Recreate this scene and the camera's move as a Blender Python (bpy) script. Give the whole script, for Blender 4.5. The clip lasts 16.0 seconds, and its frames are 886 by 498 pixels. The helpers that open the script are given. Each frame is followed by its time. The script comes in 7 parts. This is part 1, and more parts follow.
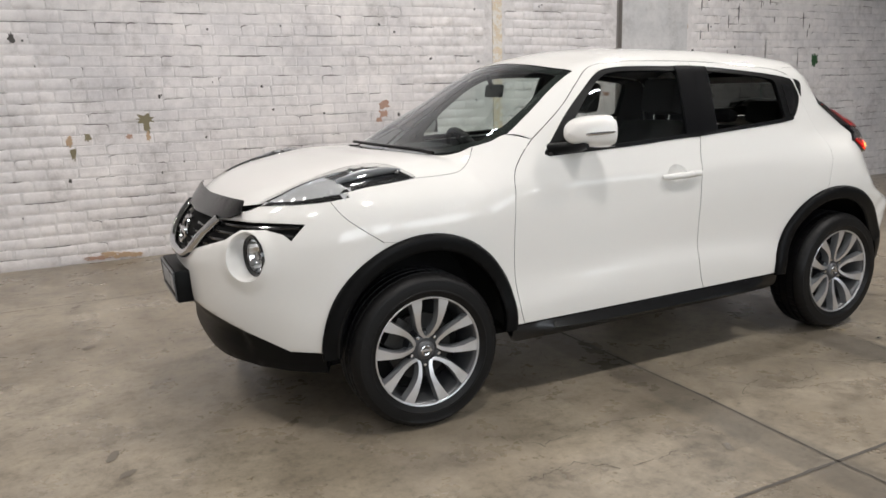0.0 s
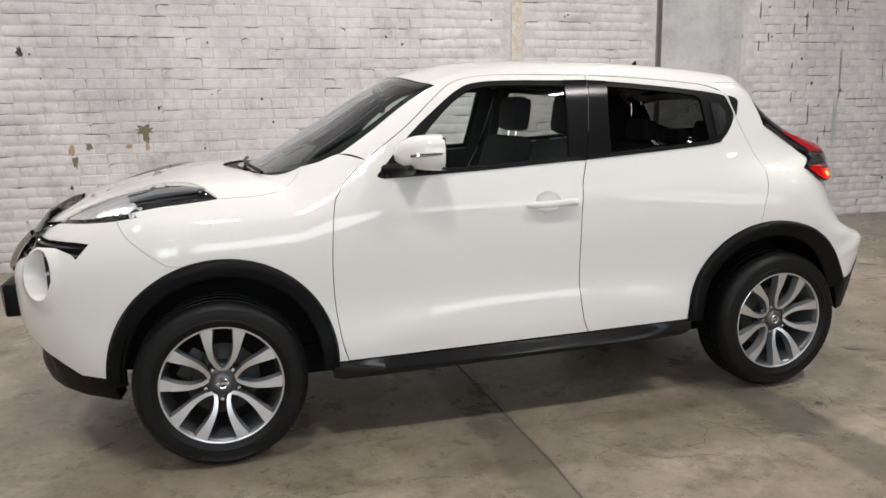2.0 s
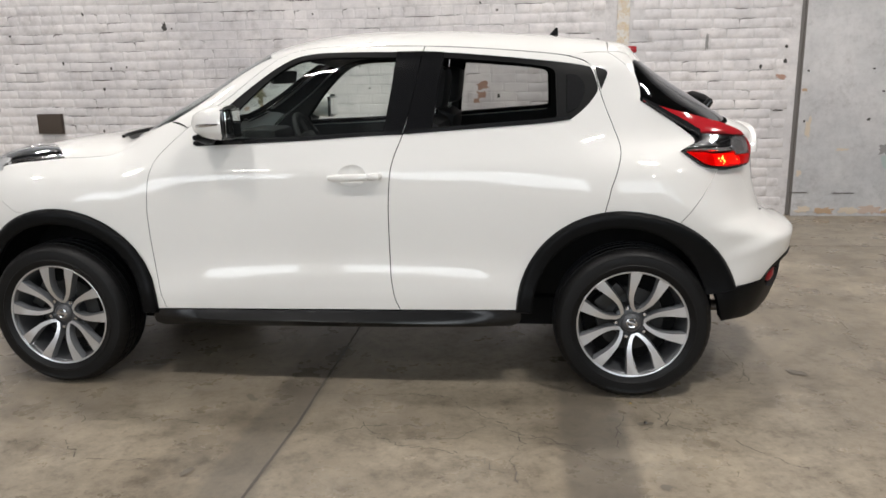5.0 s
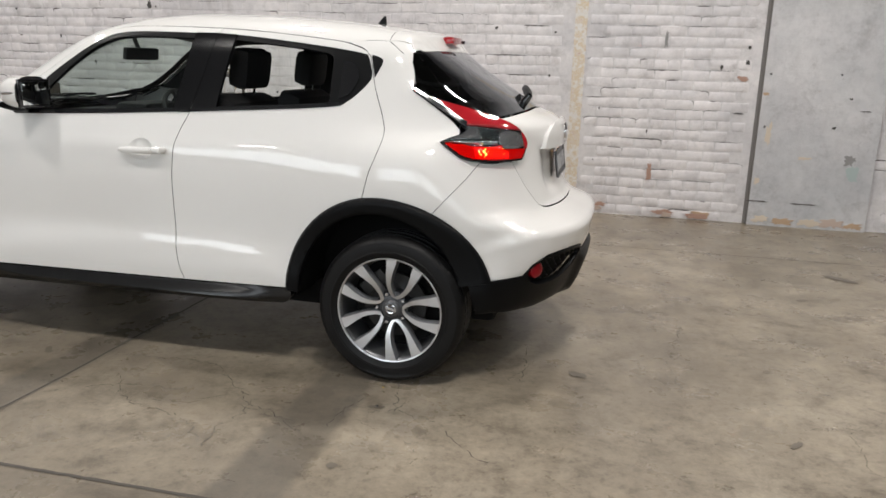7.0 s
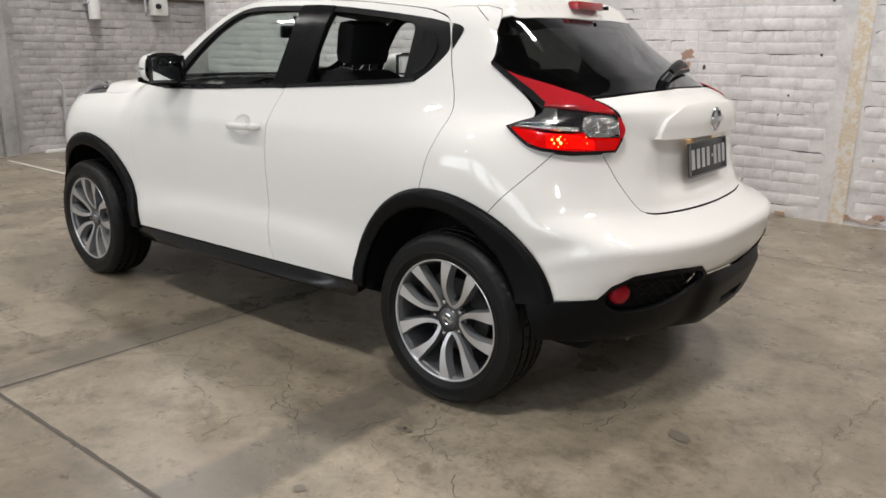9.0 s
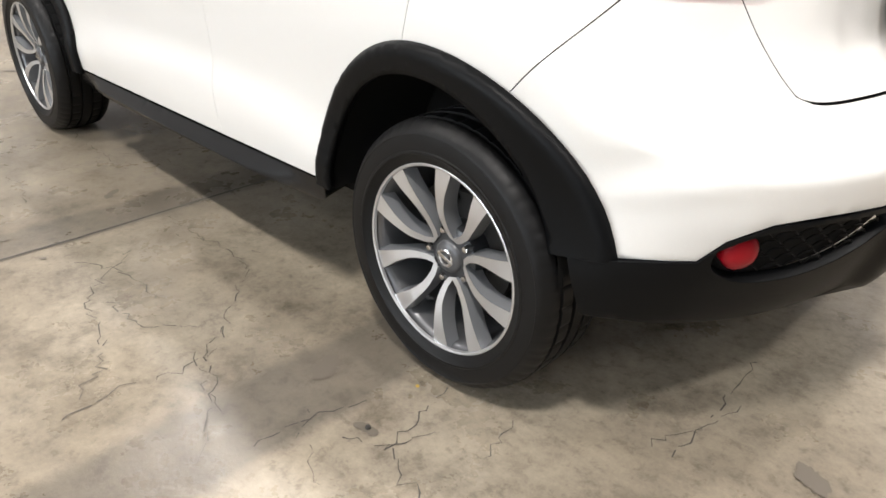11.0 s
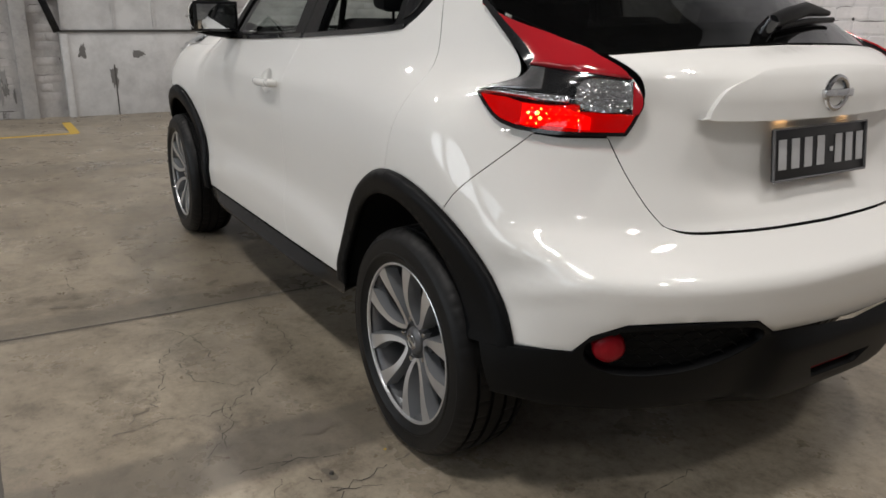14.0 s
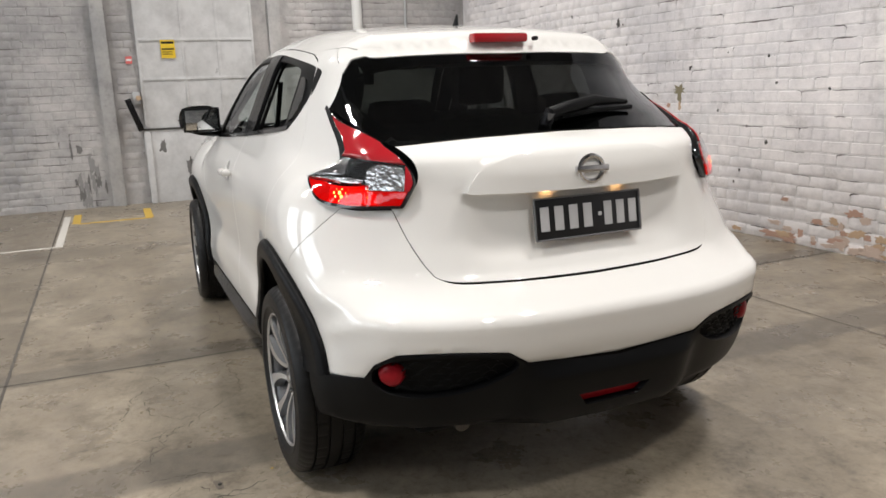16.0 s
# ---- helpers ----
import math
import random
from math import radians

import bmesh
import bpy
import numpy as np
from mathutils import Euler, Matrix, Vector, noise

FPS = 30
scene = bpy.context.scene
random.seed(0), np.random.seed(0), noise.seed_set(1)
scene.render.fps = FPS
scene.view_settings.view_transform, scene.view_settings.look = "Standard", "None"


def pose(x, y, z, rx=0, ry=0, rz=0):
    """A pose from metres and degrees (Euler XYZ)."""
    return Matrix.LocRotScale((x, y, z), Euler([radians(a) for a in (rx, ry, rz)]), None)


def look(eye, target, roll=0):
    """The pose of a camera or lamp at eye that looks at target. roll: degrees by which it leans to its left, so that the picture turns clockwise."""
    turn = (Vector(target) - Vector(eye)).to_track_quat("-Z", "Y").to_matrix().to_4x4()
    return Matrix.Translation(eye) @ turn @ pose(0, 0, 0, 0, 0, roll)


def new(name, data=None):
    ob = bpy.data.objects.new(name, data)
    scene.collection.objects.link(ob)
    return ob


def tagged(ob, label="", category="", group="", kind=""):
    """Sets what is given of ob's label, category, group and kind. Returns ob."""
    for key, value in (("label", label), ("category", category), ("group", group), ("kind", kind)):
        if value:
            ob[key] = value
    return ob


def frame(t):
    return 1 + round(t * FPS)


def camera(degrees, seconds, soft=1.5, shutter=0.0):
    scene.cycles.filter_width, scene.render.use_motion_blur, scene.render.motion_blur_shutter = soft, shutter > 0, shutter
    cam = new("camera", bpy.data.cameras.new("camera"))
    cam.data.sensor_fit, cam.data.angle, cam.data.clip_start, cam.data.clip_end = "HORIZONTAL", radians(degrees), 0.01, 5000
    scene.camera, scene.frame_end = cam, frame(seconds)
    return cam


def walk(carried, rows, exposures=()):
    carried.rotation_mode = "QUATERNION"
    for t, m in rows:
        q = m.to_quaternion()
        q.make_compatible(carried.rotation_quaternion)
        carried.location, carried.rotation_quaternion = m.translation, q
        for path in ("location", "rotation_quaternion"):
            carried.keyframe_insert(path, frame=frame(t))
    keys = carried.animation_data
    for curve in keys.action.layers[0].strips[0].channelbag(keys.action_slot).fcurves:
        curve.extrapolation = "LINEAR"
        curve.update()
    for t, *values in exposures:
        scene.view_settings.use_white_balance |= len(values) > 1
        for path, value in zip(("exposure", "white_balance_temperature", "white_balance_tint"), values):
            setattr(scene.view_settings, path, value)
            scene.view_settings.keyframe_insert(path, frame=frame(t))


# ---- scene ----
cam = camera(60.6, 16.0, soft=1.6)
PATH = [
    (0, (-2.522, -3.503, 1.361), (-1.641, -1.754, 0.952), -1.5),
    (0.5, (-2.183, -3.519, 1.353), (-1.366, -1.741, 0.938), -1.3),
    (1, (-1.858, -3.626, 1.354), (-1.116, -1.811, 0.96), -0.7),
    (1.5, (-1.556, -3.727, 1.367), (-0.972, -1.849, 1.005), -0.8),
    (2, (-1.233, -3.709, 1.35), (-0.675, -1.825, 0.979), -1.0),
    (2.5, (-0.907, -3.823, 1.346), (-0.456, -1.911, 0.97), -1.5),
    (3, (-0.564, -3.916, 1.347), (-0.261, -1.996, 0.874), -0.9),
    (3.5, (-0.192, -3.888, 1.355), (0.128, -1.975, 0.867), -0.6),
    (3.7, (-0.067, -3.906, 1.361), (0.223, -1.982, 0.9), -0.6),
    (5.8, (1.381, -3.913, 1.344), (0.96, -2.01, 0.896), -1.2),
    (6, (1.512, -3.889, 1.329), (1.086, -1.988, 0.876), -1.2),
    (6.5, (1.849, -3.791, 1.348), (1.52, -1.889, 0.824), 0.4),
    (7, (2.188, -3.761, 1.354), (1.738, -1.872, 0.875), 1.6),
    (7.5, (2.441, -3.602, 1.338), (1.719, -1.788, 0.905), 1.0),
    (8, (2.685, -3.399, 1.348), (1.741, -1.686, 0.928), -0.9),
    (8.5, (2.894, -3.2, 1.339), (1.752, -1.621, 0.892), 0.7),
    (9, (2.879, -2.882, 1.3), (1.679, -1.371, 0.778), 0.8),
    (9.5, (2.809, -2.588, 1.267), (1.53, -1.179, 0.652), -0.3),
    (10, (2.714, -2.313, 1.22), (1.402, -1.003, 0.469), 1.1),
    (10.2, (2.649, -2.219, 1.208), (1.337, -0.927, 0.428), 1.1),
    (12.3, (2.049, -1.651, 1.101), (0.897, -0.465, -0.025), 1.2),
    (12.5, (2.098, -1.676, 1.119), (0.918, -0.502, 0.01), 0.7),
    (13, (2.366, -1.777, 1.15), (1.031, -0.606, 0.231), 2.1),
    (13.5, (2.684, -1.769, 1.205), (1.166, -0.688, 0.48), 0.5),
    (14, (2.974, -1.773, 1.229), (1.353, -0.775, 0.617), 0.9),
    (14.5, (3.256, -1.83, 1.239), (1.586, -0.849, 0.741), 1.2),
    (15, (3.497, -1.767, 1.272), (1.787, -0.85, 0.787), 0.2),
    (15.5, (3.76, -1.553, 1.295), (1.982, -0.755, 0.845), -1.1),
    (16, (3.768, -1.294, 1.295), (1.971, -0.523, 0.876), -2.1),
]
walk(cam, [(t, look(eye, target, roll)) for t, eye, target, roll in PATH], exposures=[(0.0, 0.10), (1.5, 0.09), (2.5, 0.08), (3.5, 0.21), (6.0, 0.03), (6.5, 0.10), (7.0, 0.02), (8.5, -0.12), (9.0, 0.11), (9.5, 0.21), (10.0, 0.48), (10.2, 0.58), (12.3, 1.18), (12.7, 1.07), (13.0, 0.74), (13.5, -0.12), (14.0, -0.27), (14.5, -0.27), (15.0, 0.08), (16.0, 0.24)])

# ---- light: a closed hall with rows of ceiling lamps ----
world = bpy.data.worlds.new("hall")
scene.world = world
world.use_nodes = True
world.node_tree.nodes["Background"].inputs[0].default_value = (0.75, 0.85, 1.0, 1)
world.node_tree.nodes["Background"].inputs[1].default_value = 0.03
NORTH, WEST, EAST, SOUTH, CEILING = 3.49, -6.35, 11.0, -9.0, 5.2
LAMPS = [(-4.9, -2.7, 70), (-1.3, -2.7, 72), (2.3, -2.7, 80), (6.2, -3.2, 30), (-4.4, 1.1, 90), (-0.8, 1.1, 76), (2.6, 1.3, 70), (4.9, -0.2, 76), (-3.0, -6.6, 40), (3.0, -6.6, 34)]
# glazed bays behind the camera: centre x, watts
BAYS = [(-4.2, 66), (-0.6, 62), (3.0, 40), (6.6, 14)]


# ---- materials ----
def material(name, color=(0.8, 0.8, 0.8), rough=0.5, metal=0.0, coat=0.0, emit=0.0, spec=0.5):
    m = bpy.data.materials.new(name)
    m.use_nodes = True
    b = m.node_tree.nodes["Principled BSDF"]
    b.inputs["Base Color"].default_value = (*color, 1)
    b.inputs["Roughness"].default_value = rough
    b.inputs["Metallic"].default_value = metal
    b.inputs["Coat Weight"].default_value = coat
    b.inputs["Coat Roughness"].default_value = 0.04
    b.inputs["Specular IOR Level"].default_value = spec
    if emit:
        b.inputs["Emission Color"].default_value = (*color, 1)
        b.inputs["Emission Strength"].default_value = emit
    return m


def node(m, kind, **props):
    n = m.node_tree.nodes.new(kind)
    for key, value in props.items():
        if key == "operation":
            n.operation = value
        elif key == "blend_type":
            n.blend_type = value
        elif key == "data_type":
            n.data_type = value
        elif key == "feature":
            n.feature = value
    return n


def wire(m, a, b):
    m.node_tree.links.new(a, b)


def coords(m):
    return node(m, "ShaderNodeNewGeometry").outputs["Position"]


def noise_of(m, vec, scale, detail=4.0, rough=0.6):
    n = node(m, "ShaderNodeTexNoise")
    n.inputs["Scale"].default_value, n.inputs["Detail"].default_value, n.inputs["Roughness"].default_value = scale, detail, rough
    wire(m, vec, n.inputs["Vector"])
    return n.outputs["Fac"]


def ramp(m, fac, stops):
    r = node(m, "ShaderNodeValToRGB")
    e = r.color_ramp.elements
    e[0].position, e[0].color = stops[0][0], (*stops[0][1], 1)
    e[1].position, e[1].color = stops[-1][0], (*stops[-1][1], 1)
    for p, c in stops[1:-1]:
        x = e.new(p)
        x.color = (*c, 1)
    wire(m, fac, r.inputs["Fac"])
    return r.outputs["Color"]


def mixed(m, fac, a, b, blend="MIX"):
    n = node(m, "ShaderNodeMix", data_type="RGBA", blend_type=blend)
    for sock, v in ((n.inputs[0], fac), (n.inputs[6], a), (n.inputs[7], b)):
        if isinstance(v, (int, float)):
            sock.default_value = v
        elif isinstance(v, tuple):
            sock.default_value = (*v, 1)
        else:
            wire(m, v, sock)
    return n.outputs[2]


def bumped(m, height, strength, distance):
    n = node(m, "ShaderNodeBump")
    n.inputs["Strength"].default_value, n.inputs["Distance"].default_value = strength, distance
    wire(m, height, n.inputs["Height"])
    wire(m, n.outputs["Normal"], m.node_tree.nodes["Principled BSDF"].inputs["Normal"])


def base(m, color):
    wire(m, color, m.node_tree.nodes["Principled BSDF"].inputs["Base Color"])


def maths(m, op, a, b=0.0):
    n = node(m, "ShaderNodeMath", operation=op)
    for sock, v in ((n.inputs[0], a), (n.inputs[1], b)):
        if isinstance(v, (int, float)):
            sock.default_value = v
        else:
            wire(m, v, sock)
    return n.outputs[0]


def painted_brick(name, hi, lo, specks=0.25):
    """Whitewashed brick: worn white paint, grey soot, small chips down to red brick."""
    m = material(name, hi, 0.62)
    p = coords(m)
    oi = node(m, "ShaderNodeObjectInfo").outputs["Random"]
    gi = node(m, "ShaderNodeNewGeometry").outputs["Random Per Island"]
    tone = ramp(m, noise_of(m, p, 1.3, 5), [(0.3, lo), (0.62, hi)])
    dirt = ramp(m, noise_of(m, p, 14, 6, 0.7), [(0.30, (0.72, 0.72, 0.72)), (0.55, (1, 1, 1))])
    c = mixed(m, 0.5, tone, dirt, "MULTIPLY")
    each = ramp(m, maths(m, "FRACT", maths(m, "ADD", oi, gi)), [(0.0, (0.965, 0.965, 0.97)), (1.0, (1.02, 1.015, 1.01))])
    c = mixed(m, 1.0, c, each, "MULTIPLY")
    soot = ramp(m, noise_of(m, p, 0.55, 7, 0.72), [(0.40, (0.76, 0.765, 0.78)), (0.56, (1, 1, 1))])
    c = mixed(m, 0.75, c, soot, "MULTIPLY")
    smear = ramp(m, noise_of(m, p, 3.6, 9, 0.8), [(0.33, (0.70, 0.69, 0.68)), (0.47, (1, 1, 1)), (0.70, (1.06, 1.06, 1.05))])
    c = mixed(m, 0.8, c, smear, "MULTIPLY")
    chip = ramp(m, noise_of(m, p, 5.2, 8, 0.72), [(0.27, (1, 1, 1)), (0.30, (0, 0, 0))])
    c = mixed(m, chip, c, (0.34, 0.17, 0.12))
    speck = ramp(m, noise_of(m, p, 24, 5, 0.7), [(specks - 0.02, (1, 1, 1)), (specks + 0.015, (0, 0, 0))])
    c = mixed(m, speck, c, (0.11, 0.10, 0.095))
    base(m, c)
    bumped(m, maths(m, "ADD", noise_of(m, p, 30, 6, 0.7), maths(m, "MULTIPLY", noise_of(m, p, 170, 3), 0.35)), 0.55, 0.008)
    return m


M = {}
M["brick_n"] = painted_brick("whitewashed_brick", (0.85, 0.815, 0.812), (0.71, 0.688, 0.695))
# end wall brick and its mortar: darker and greyer than the long wall
M["brick_w"] = painted_brick("grey_end_brick", (0.52, 0.50, 0.49), (0.30, 0.296, 0.296), 0.30)
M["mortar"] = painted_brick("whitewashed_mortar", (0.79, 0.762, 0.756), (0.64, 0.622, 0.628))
M["mortar_w"] = painted_brick("grey_end_mortar", (0.46, 0.445, 0.435), (0.28, 0.277, 0.277), 0.30)
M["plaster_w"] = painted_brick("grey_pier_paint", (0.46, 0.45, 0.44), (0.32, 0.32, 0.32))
M["plaster"] = painted_brick("painted_plaster", (0.66, 0.65, 0.65), (0.50, 0.51, 0.52))

m = M["floor"] = material("sealed_concrete", (0.3, 0.28, 0.25), 0.38, spec=0.5)
p = coords(m)
c = ramp(m, noise_of(m, p, 0.9, 6, 0.6), [(0.30, (0.162, 0.135, 0.102)), (0.5, (0.236, 0.200, 0.154)), (0.70, (0.312, 0.270, 0.212))])
c = mixed(m, 0.85, c, ramp(m, noise_of(m, p, 5.0, 10, 0.78), [(0.34, (0.45, 0.43, 0.40)), (0.48, (0.95, 0.95, 0.94)), (0.68, (1.35, 1.34, 1.30))]), "MULTIPLY")
c = mixed(m, 0.7, c, ramp(m, noise_of(m, p, 22, 6, 0.75), [(0.36, (0.60, 0.58, 0.56)), (0.46, (1, 1, 1)), (0.66, (1.2, 1.2, 1.18))]), "MULTIPLY")
c = mixed(m, 0.5, c, ramp(m, noise_of(m, p, 60, 4, 0.8), [(0.3, (0.75, 0.75, 0.75)), (0.6, (1, 1, 1))]), "MULTIPLY")
spot = ramp(m, noise_of(m, p, 7.5, 5, 0.62), [(0.66, (0, 0, 0)), (0.74, (1, 1, 1))])
c = mixed(m, maths(m, "MULTIPLY", spot, 0.75), c, (0.10, 0.085, 0.07))
sep = node(m, "ShaderNodeSeparateXYZ")
wire(m, p, sep.inputs[0])
wob = maths(m, "MULTIPLY", maths(m, "SUBTRACT", noise_of(m, p, 2.2, 5), 0.5), 0.07)
for x0, half, deep in ((1.09, 0.15, 0.58), (-0.17, 0.12, 0.50), (4.6, 0.25, 0.35), (-3.4, 0.22, 0.3)):
    d = maths(m, "ABSOLUTE", maths(m, "SUBTRACT", maths(m, "ADD", sep.outputs[0], wob), x0))
    band = ramp(m, maths(m, "DIVIDE", d, half), [(0.72, (1, 1, 1)), (1.0, (0, 0, 0))])
    c = mixed(m, maths(m, "MULTIPLY", band, deep), c, (0.075, 0.066, 0.055))
# south of the long joint the floor colour is darker
south = maths(m, "LESS_THAN", sep.outputs[1], -1.865)
c = mixed(m, maths(m, "MULTIPLY", south, 0.34), c, (0.085, 0.070, 0.052))
base(m, c)
wire(m, ramp(m, noise_of(m, p, 3.1, 6, 0.7), [(0.3, (0.20, 0.20, 0.20)), (0.7, (0.44, 0.44, 0.44))]), m.node_tree.nodes["Principled BSDF"].inputs["Roughness"])
bumped(m, noise_of(m, p, 40, 6, 0.75), 0.18, 0.006)

m = M["crack"] = material("floor_crack", (0.075, 0.067, 0.058), 0.9)
m = M["stain"] = material("floor_stain", (0.135, 0.115, 0.092), 0.42)
m = M["ceiling"] = material("roof_sheeting", (0.42, 0.43, 0.44), 0.7)
base(m, ramp(m, noise_of(m, coords(m), 2.0), [(0.3, (0.10, 0.102, 0.105)), (0.7, (0.17, 0.17, 0.17))]))
M["lamp_body"] = material("lamp_housing", (0.75, 0.76, 0.77), 0.4)

m = M["paint"] = material("pearl_white_paint", (0.78, 0.77, 0.745), 0.55, coat=1.0, spec=0.25)
wire(m, ramp(m, noise_of(m, coords(m), 900, 1), [(0.3, (0.735, 0.725, 0.70)), (0.7, (0.77, 0.76, 0.735))]), m.node_tree.nodes["Principled BSDF"].inputs["Base Color"])
m.node_tree.nodes["Principled BSDF"].inputs["Coat Roughness"].default_value = 0.035
m.node_tree.nodes["Principled BSDF"].inputs["Coat IOR"].default_value = 1.58
m = M["plastic"] = material("black_grained_plastic", (0.0030, 0.0033, 0.0038), 0.42, spec=0.13)
bumped(m, noise_of(m, coords(m), 700, 2), 0.2, 0.0008)
M["sill_black"] = material("satin_sill_plastic", (0.0045, 0.0046, 0.005), 0.24, spec=0.45)
M["paint_plain"] = M["paint"]
M["gap_shade"] = material("black_gap_shade", (0.004, 0.004, 0.004), 0.9, spec=0.1)
M["frit"] = material("black_window_border", (0.006, 0.006, 0.006), 0.6, spec=0.2)
M["gloss_black"] = material("gloss_black_trim", (0.010, 0.010, 0.011), 0.12, coat=0.4)
M["satin_black"] = material("satin_black_film", (0.004, 0.0042, 0.005), 0.22, spec=0.2)
m = M["interior"] = material("charcoal_interior", (0.012, 0.012, 0.013), 0.75)
bumped(m, noise_of(m, coords(m), 420, 2), 0.3, 0.001)
M["headlining"] = material("grey_headlining", (0.16, 0.16, 0.155), 0.9)
M["under"] = material("dark_underbody", (0.008, 0.008, 0.008), 0.9, spec=0.2)
m = M["tyre"] = material("tyre_rubber", (0.0040, 0.0040, 0.0043), 0.46, spec=0.25)
bumped(m, noise_of(m, coords(m), 260, 3), 0.25, 0.001)
M["machined"] = material("machined_alloy", (0.62, 0.625, 0.64), 0.30, metal=0.8, coat=0.5)
M["alloy_grey"] = material("grey_painted_alloy", (0.30, 0.31, 0.325), 0.28, metal=0.5, coat=0.5)
M["chrome"] = material("chrome", (0.60, 0.60, 0.61), 0.06, metal=1.0)
M["smoked_guard"] = material("smoked_guard", (0.005, 0.005, 0.005), 0.14, spec=0.3)
M["mirror"] = material("mirror_glass", (0.85, 0.87, 0.88), 0.02, metal=1.0)
M["steel"] = material("dull_steel", (0.10, 0.095, 0.09), 0.45, metal=0.8)
M["disc_steel"] = material("dark_disc_steel", (0.028, 0.027, 0.026), 0.5, metal=0.4)
M["barrel"] = material("wheel_barrel", (0.15, 0.153, 0.16), 0.34, metal=0.6)
M["cap_grey"] = material("grey_cap_paint", (0.10, 0.102, 0.108), 0.3, metal=0.4)
M["hub_dark"] = material("dark_hub_paint", (0.05, 0.052, 0.056), 0.3, metal=0.3)
M["rust"] = material("rusty_hub", (0.13, 0.075, 0.045), 0.8)
m = M["red_lens"] = material("red_lens", (0.36, 0.012, 0.018), 0.10, coat=0.6)
M["dark_red"] = material("red_reflector", (0.27, 0.003, 0.010), 0.32, spec=0.25)
M["lit_red"] = material("lit_tail_lamp", (1.0, 0.016, 0.010), 0.3, emit=1.5)
M["red_glow"] = material("glowing_red_bowl", (0.75, 0.012, 0.01), 0.25, emit=0.28)
M["lit_amber"] = material("lit_bulb", (1.0, 0.36, 0.05), 0.3, emit=8.0)
M["lit_warm"] = material("plate_bulb", (1.0, 0.55, 0.2), 0.3, emit=6.0)
M["reflector"] = material("lamp_reflector", (0.62, 0.62, 0.63), 0.12, metal=0.85)
m = M["reflector"]
v = node(m, "ShaderNodeTexVoronoi")
v.inputs["Scale"].default_value = 95
wire(m, coords(m), v.inputs["Vector"])
bumped(m, v.outputs["Distance"], 0.45, 0.004)
M["drl_white"] = material("bright_lamp_insert", (0.62, 0.63, 0.64), 0.24, metal=0.4, coat=0.6)
M["bowl"] = material("mirrored_bowl", (0.80, 0.81, 0.83), 0.06, metal=1.0)
M["plate_black"] = material("black_plate", (0.008, 0.008, 0.009), 0.35)
M["smoked_chrome"] = material("smoked_chrome", (0.34, 0.34, 0.35), 0.16, metal=0.9)
M["plate_edge"] = material("dull_plate_edge", (0.13, 0.13, 0.135), 0.4)
M["plate_bar"] = material("silver_plate_bars", (0.46, 0.46, 0.47), 0.4)
M["yellow"] = material("worn_yellow_paint", (0.50, 0.33, 0.05), 0.6)
M["white_line"] = material("worn_white_line", (0.52, 0.50, 0.46), 0.6)
M["rust_strip"] = material("ochre_wall_strip", (0.50, 0.36, 0.20), 0.8)
M["groove"] = material("dark_grey_groove", (0.19, 0.178, 0.168), 0.8)
M["joint"] = material("sooty_joint", (0.07, 0.066, 0.062), 0.9)
M["joint_soft"] = material("dusty_joint", (0.115, 0.10, 0.096), 0.9)
M["ochre_chip"] = material("ochre_undercoat", (0.46, 0.33, 0.22), 0.85)
M["old_brick"] = material("pale_old_brick", (0.50, 0.40, 0.34), 0.85)
M["green_leaf"] = material("green_paint_splash", (0.03, 0.09, 0.035), 0.7)
M["pale_teal"] = material("pale_teal_paint", (0.40, 0.47, 0.46), 0.8)
M["faint_ochre"] = material("faint_ochre_paint", (0.60, 0.52, 0.42), 0.85)
M["soot_pale"] = material("faint_soot", (0.27, 0.265, 0.26), 0.9)
M["soot"] = material("soot_stain", (0.16, 0.155, 0.15), 0.9)
M["day_glass"] = material("frosted_daylight_pane", (0.80, 0.90, 1.0), 0.4, emit=1.6)
M["timber"] = material("dark_timber", (0.06, 0.045, 0.035), 0.8)
M["red_brick"] = material("bare_red_brick", (0.42, 0.27, 0.21), 0.85)
M["old_green"] = material("old_green_paint", (0.20, 0.175, 0.11), 0.8)
M["galv"] = material("grey_conduit", (0.42, 0.43, 0.44), 0.45)
M["box_white"] = material("white_plastic_box", (0.72, 0.72, 0.70), 0.45)
M["sign_yellow"] = material("yellow_sign", (0.72, 0.50, 0.03), 0.5)
M["sign_red"] = material("red_sign", (0.70, 0.16, 0.15), 0.5)
m = M["door_paint"] = material("scuffed_grey_door", (0.5, 0.5, 0.5), 0.5)
c = ramp(m, noise_of(m, coords(m), 3.0, 8, 0.7), [(0.28, (0.40, 0.40, 0.40)), (0.6, (0.60, 0.60, 0.60))])
c = mixed(m, ramp(m, noise_of(m, coords(m), 6.0, 6, 0.7), [(0.68, (0, 0, 0)), (0.73, (0.7, 0.7, 0.7))]), c, (0.10, 0.10, 0.10))
base(m, c)
c = ramp(M["rust_strip"], noise_of(M["rust_strip"], coords(M["rust_strip"]), 16, 6, 0.75), [(0.38, (0.72, 0.70, 0.68)), (0.50, (0.68, 0.63, 0.56)), (0.55, (0.62, 0.48, 0.29)), (0.60, (0.68, 0.64, 0.58)), (0.72, (0.55, 0.33, 0.23))])
base(M["rust_strip"], c)


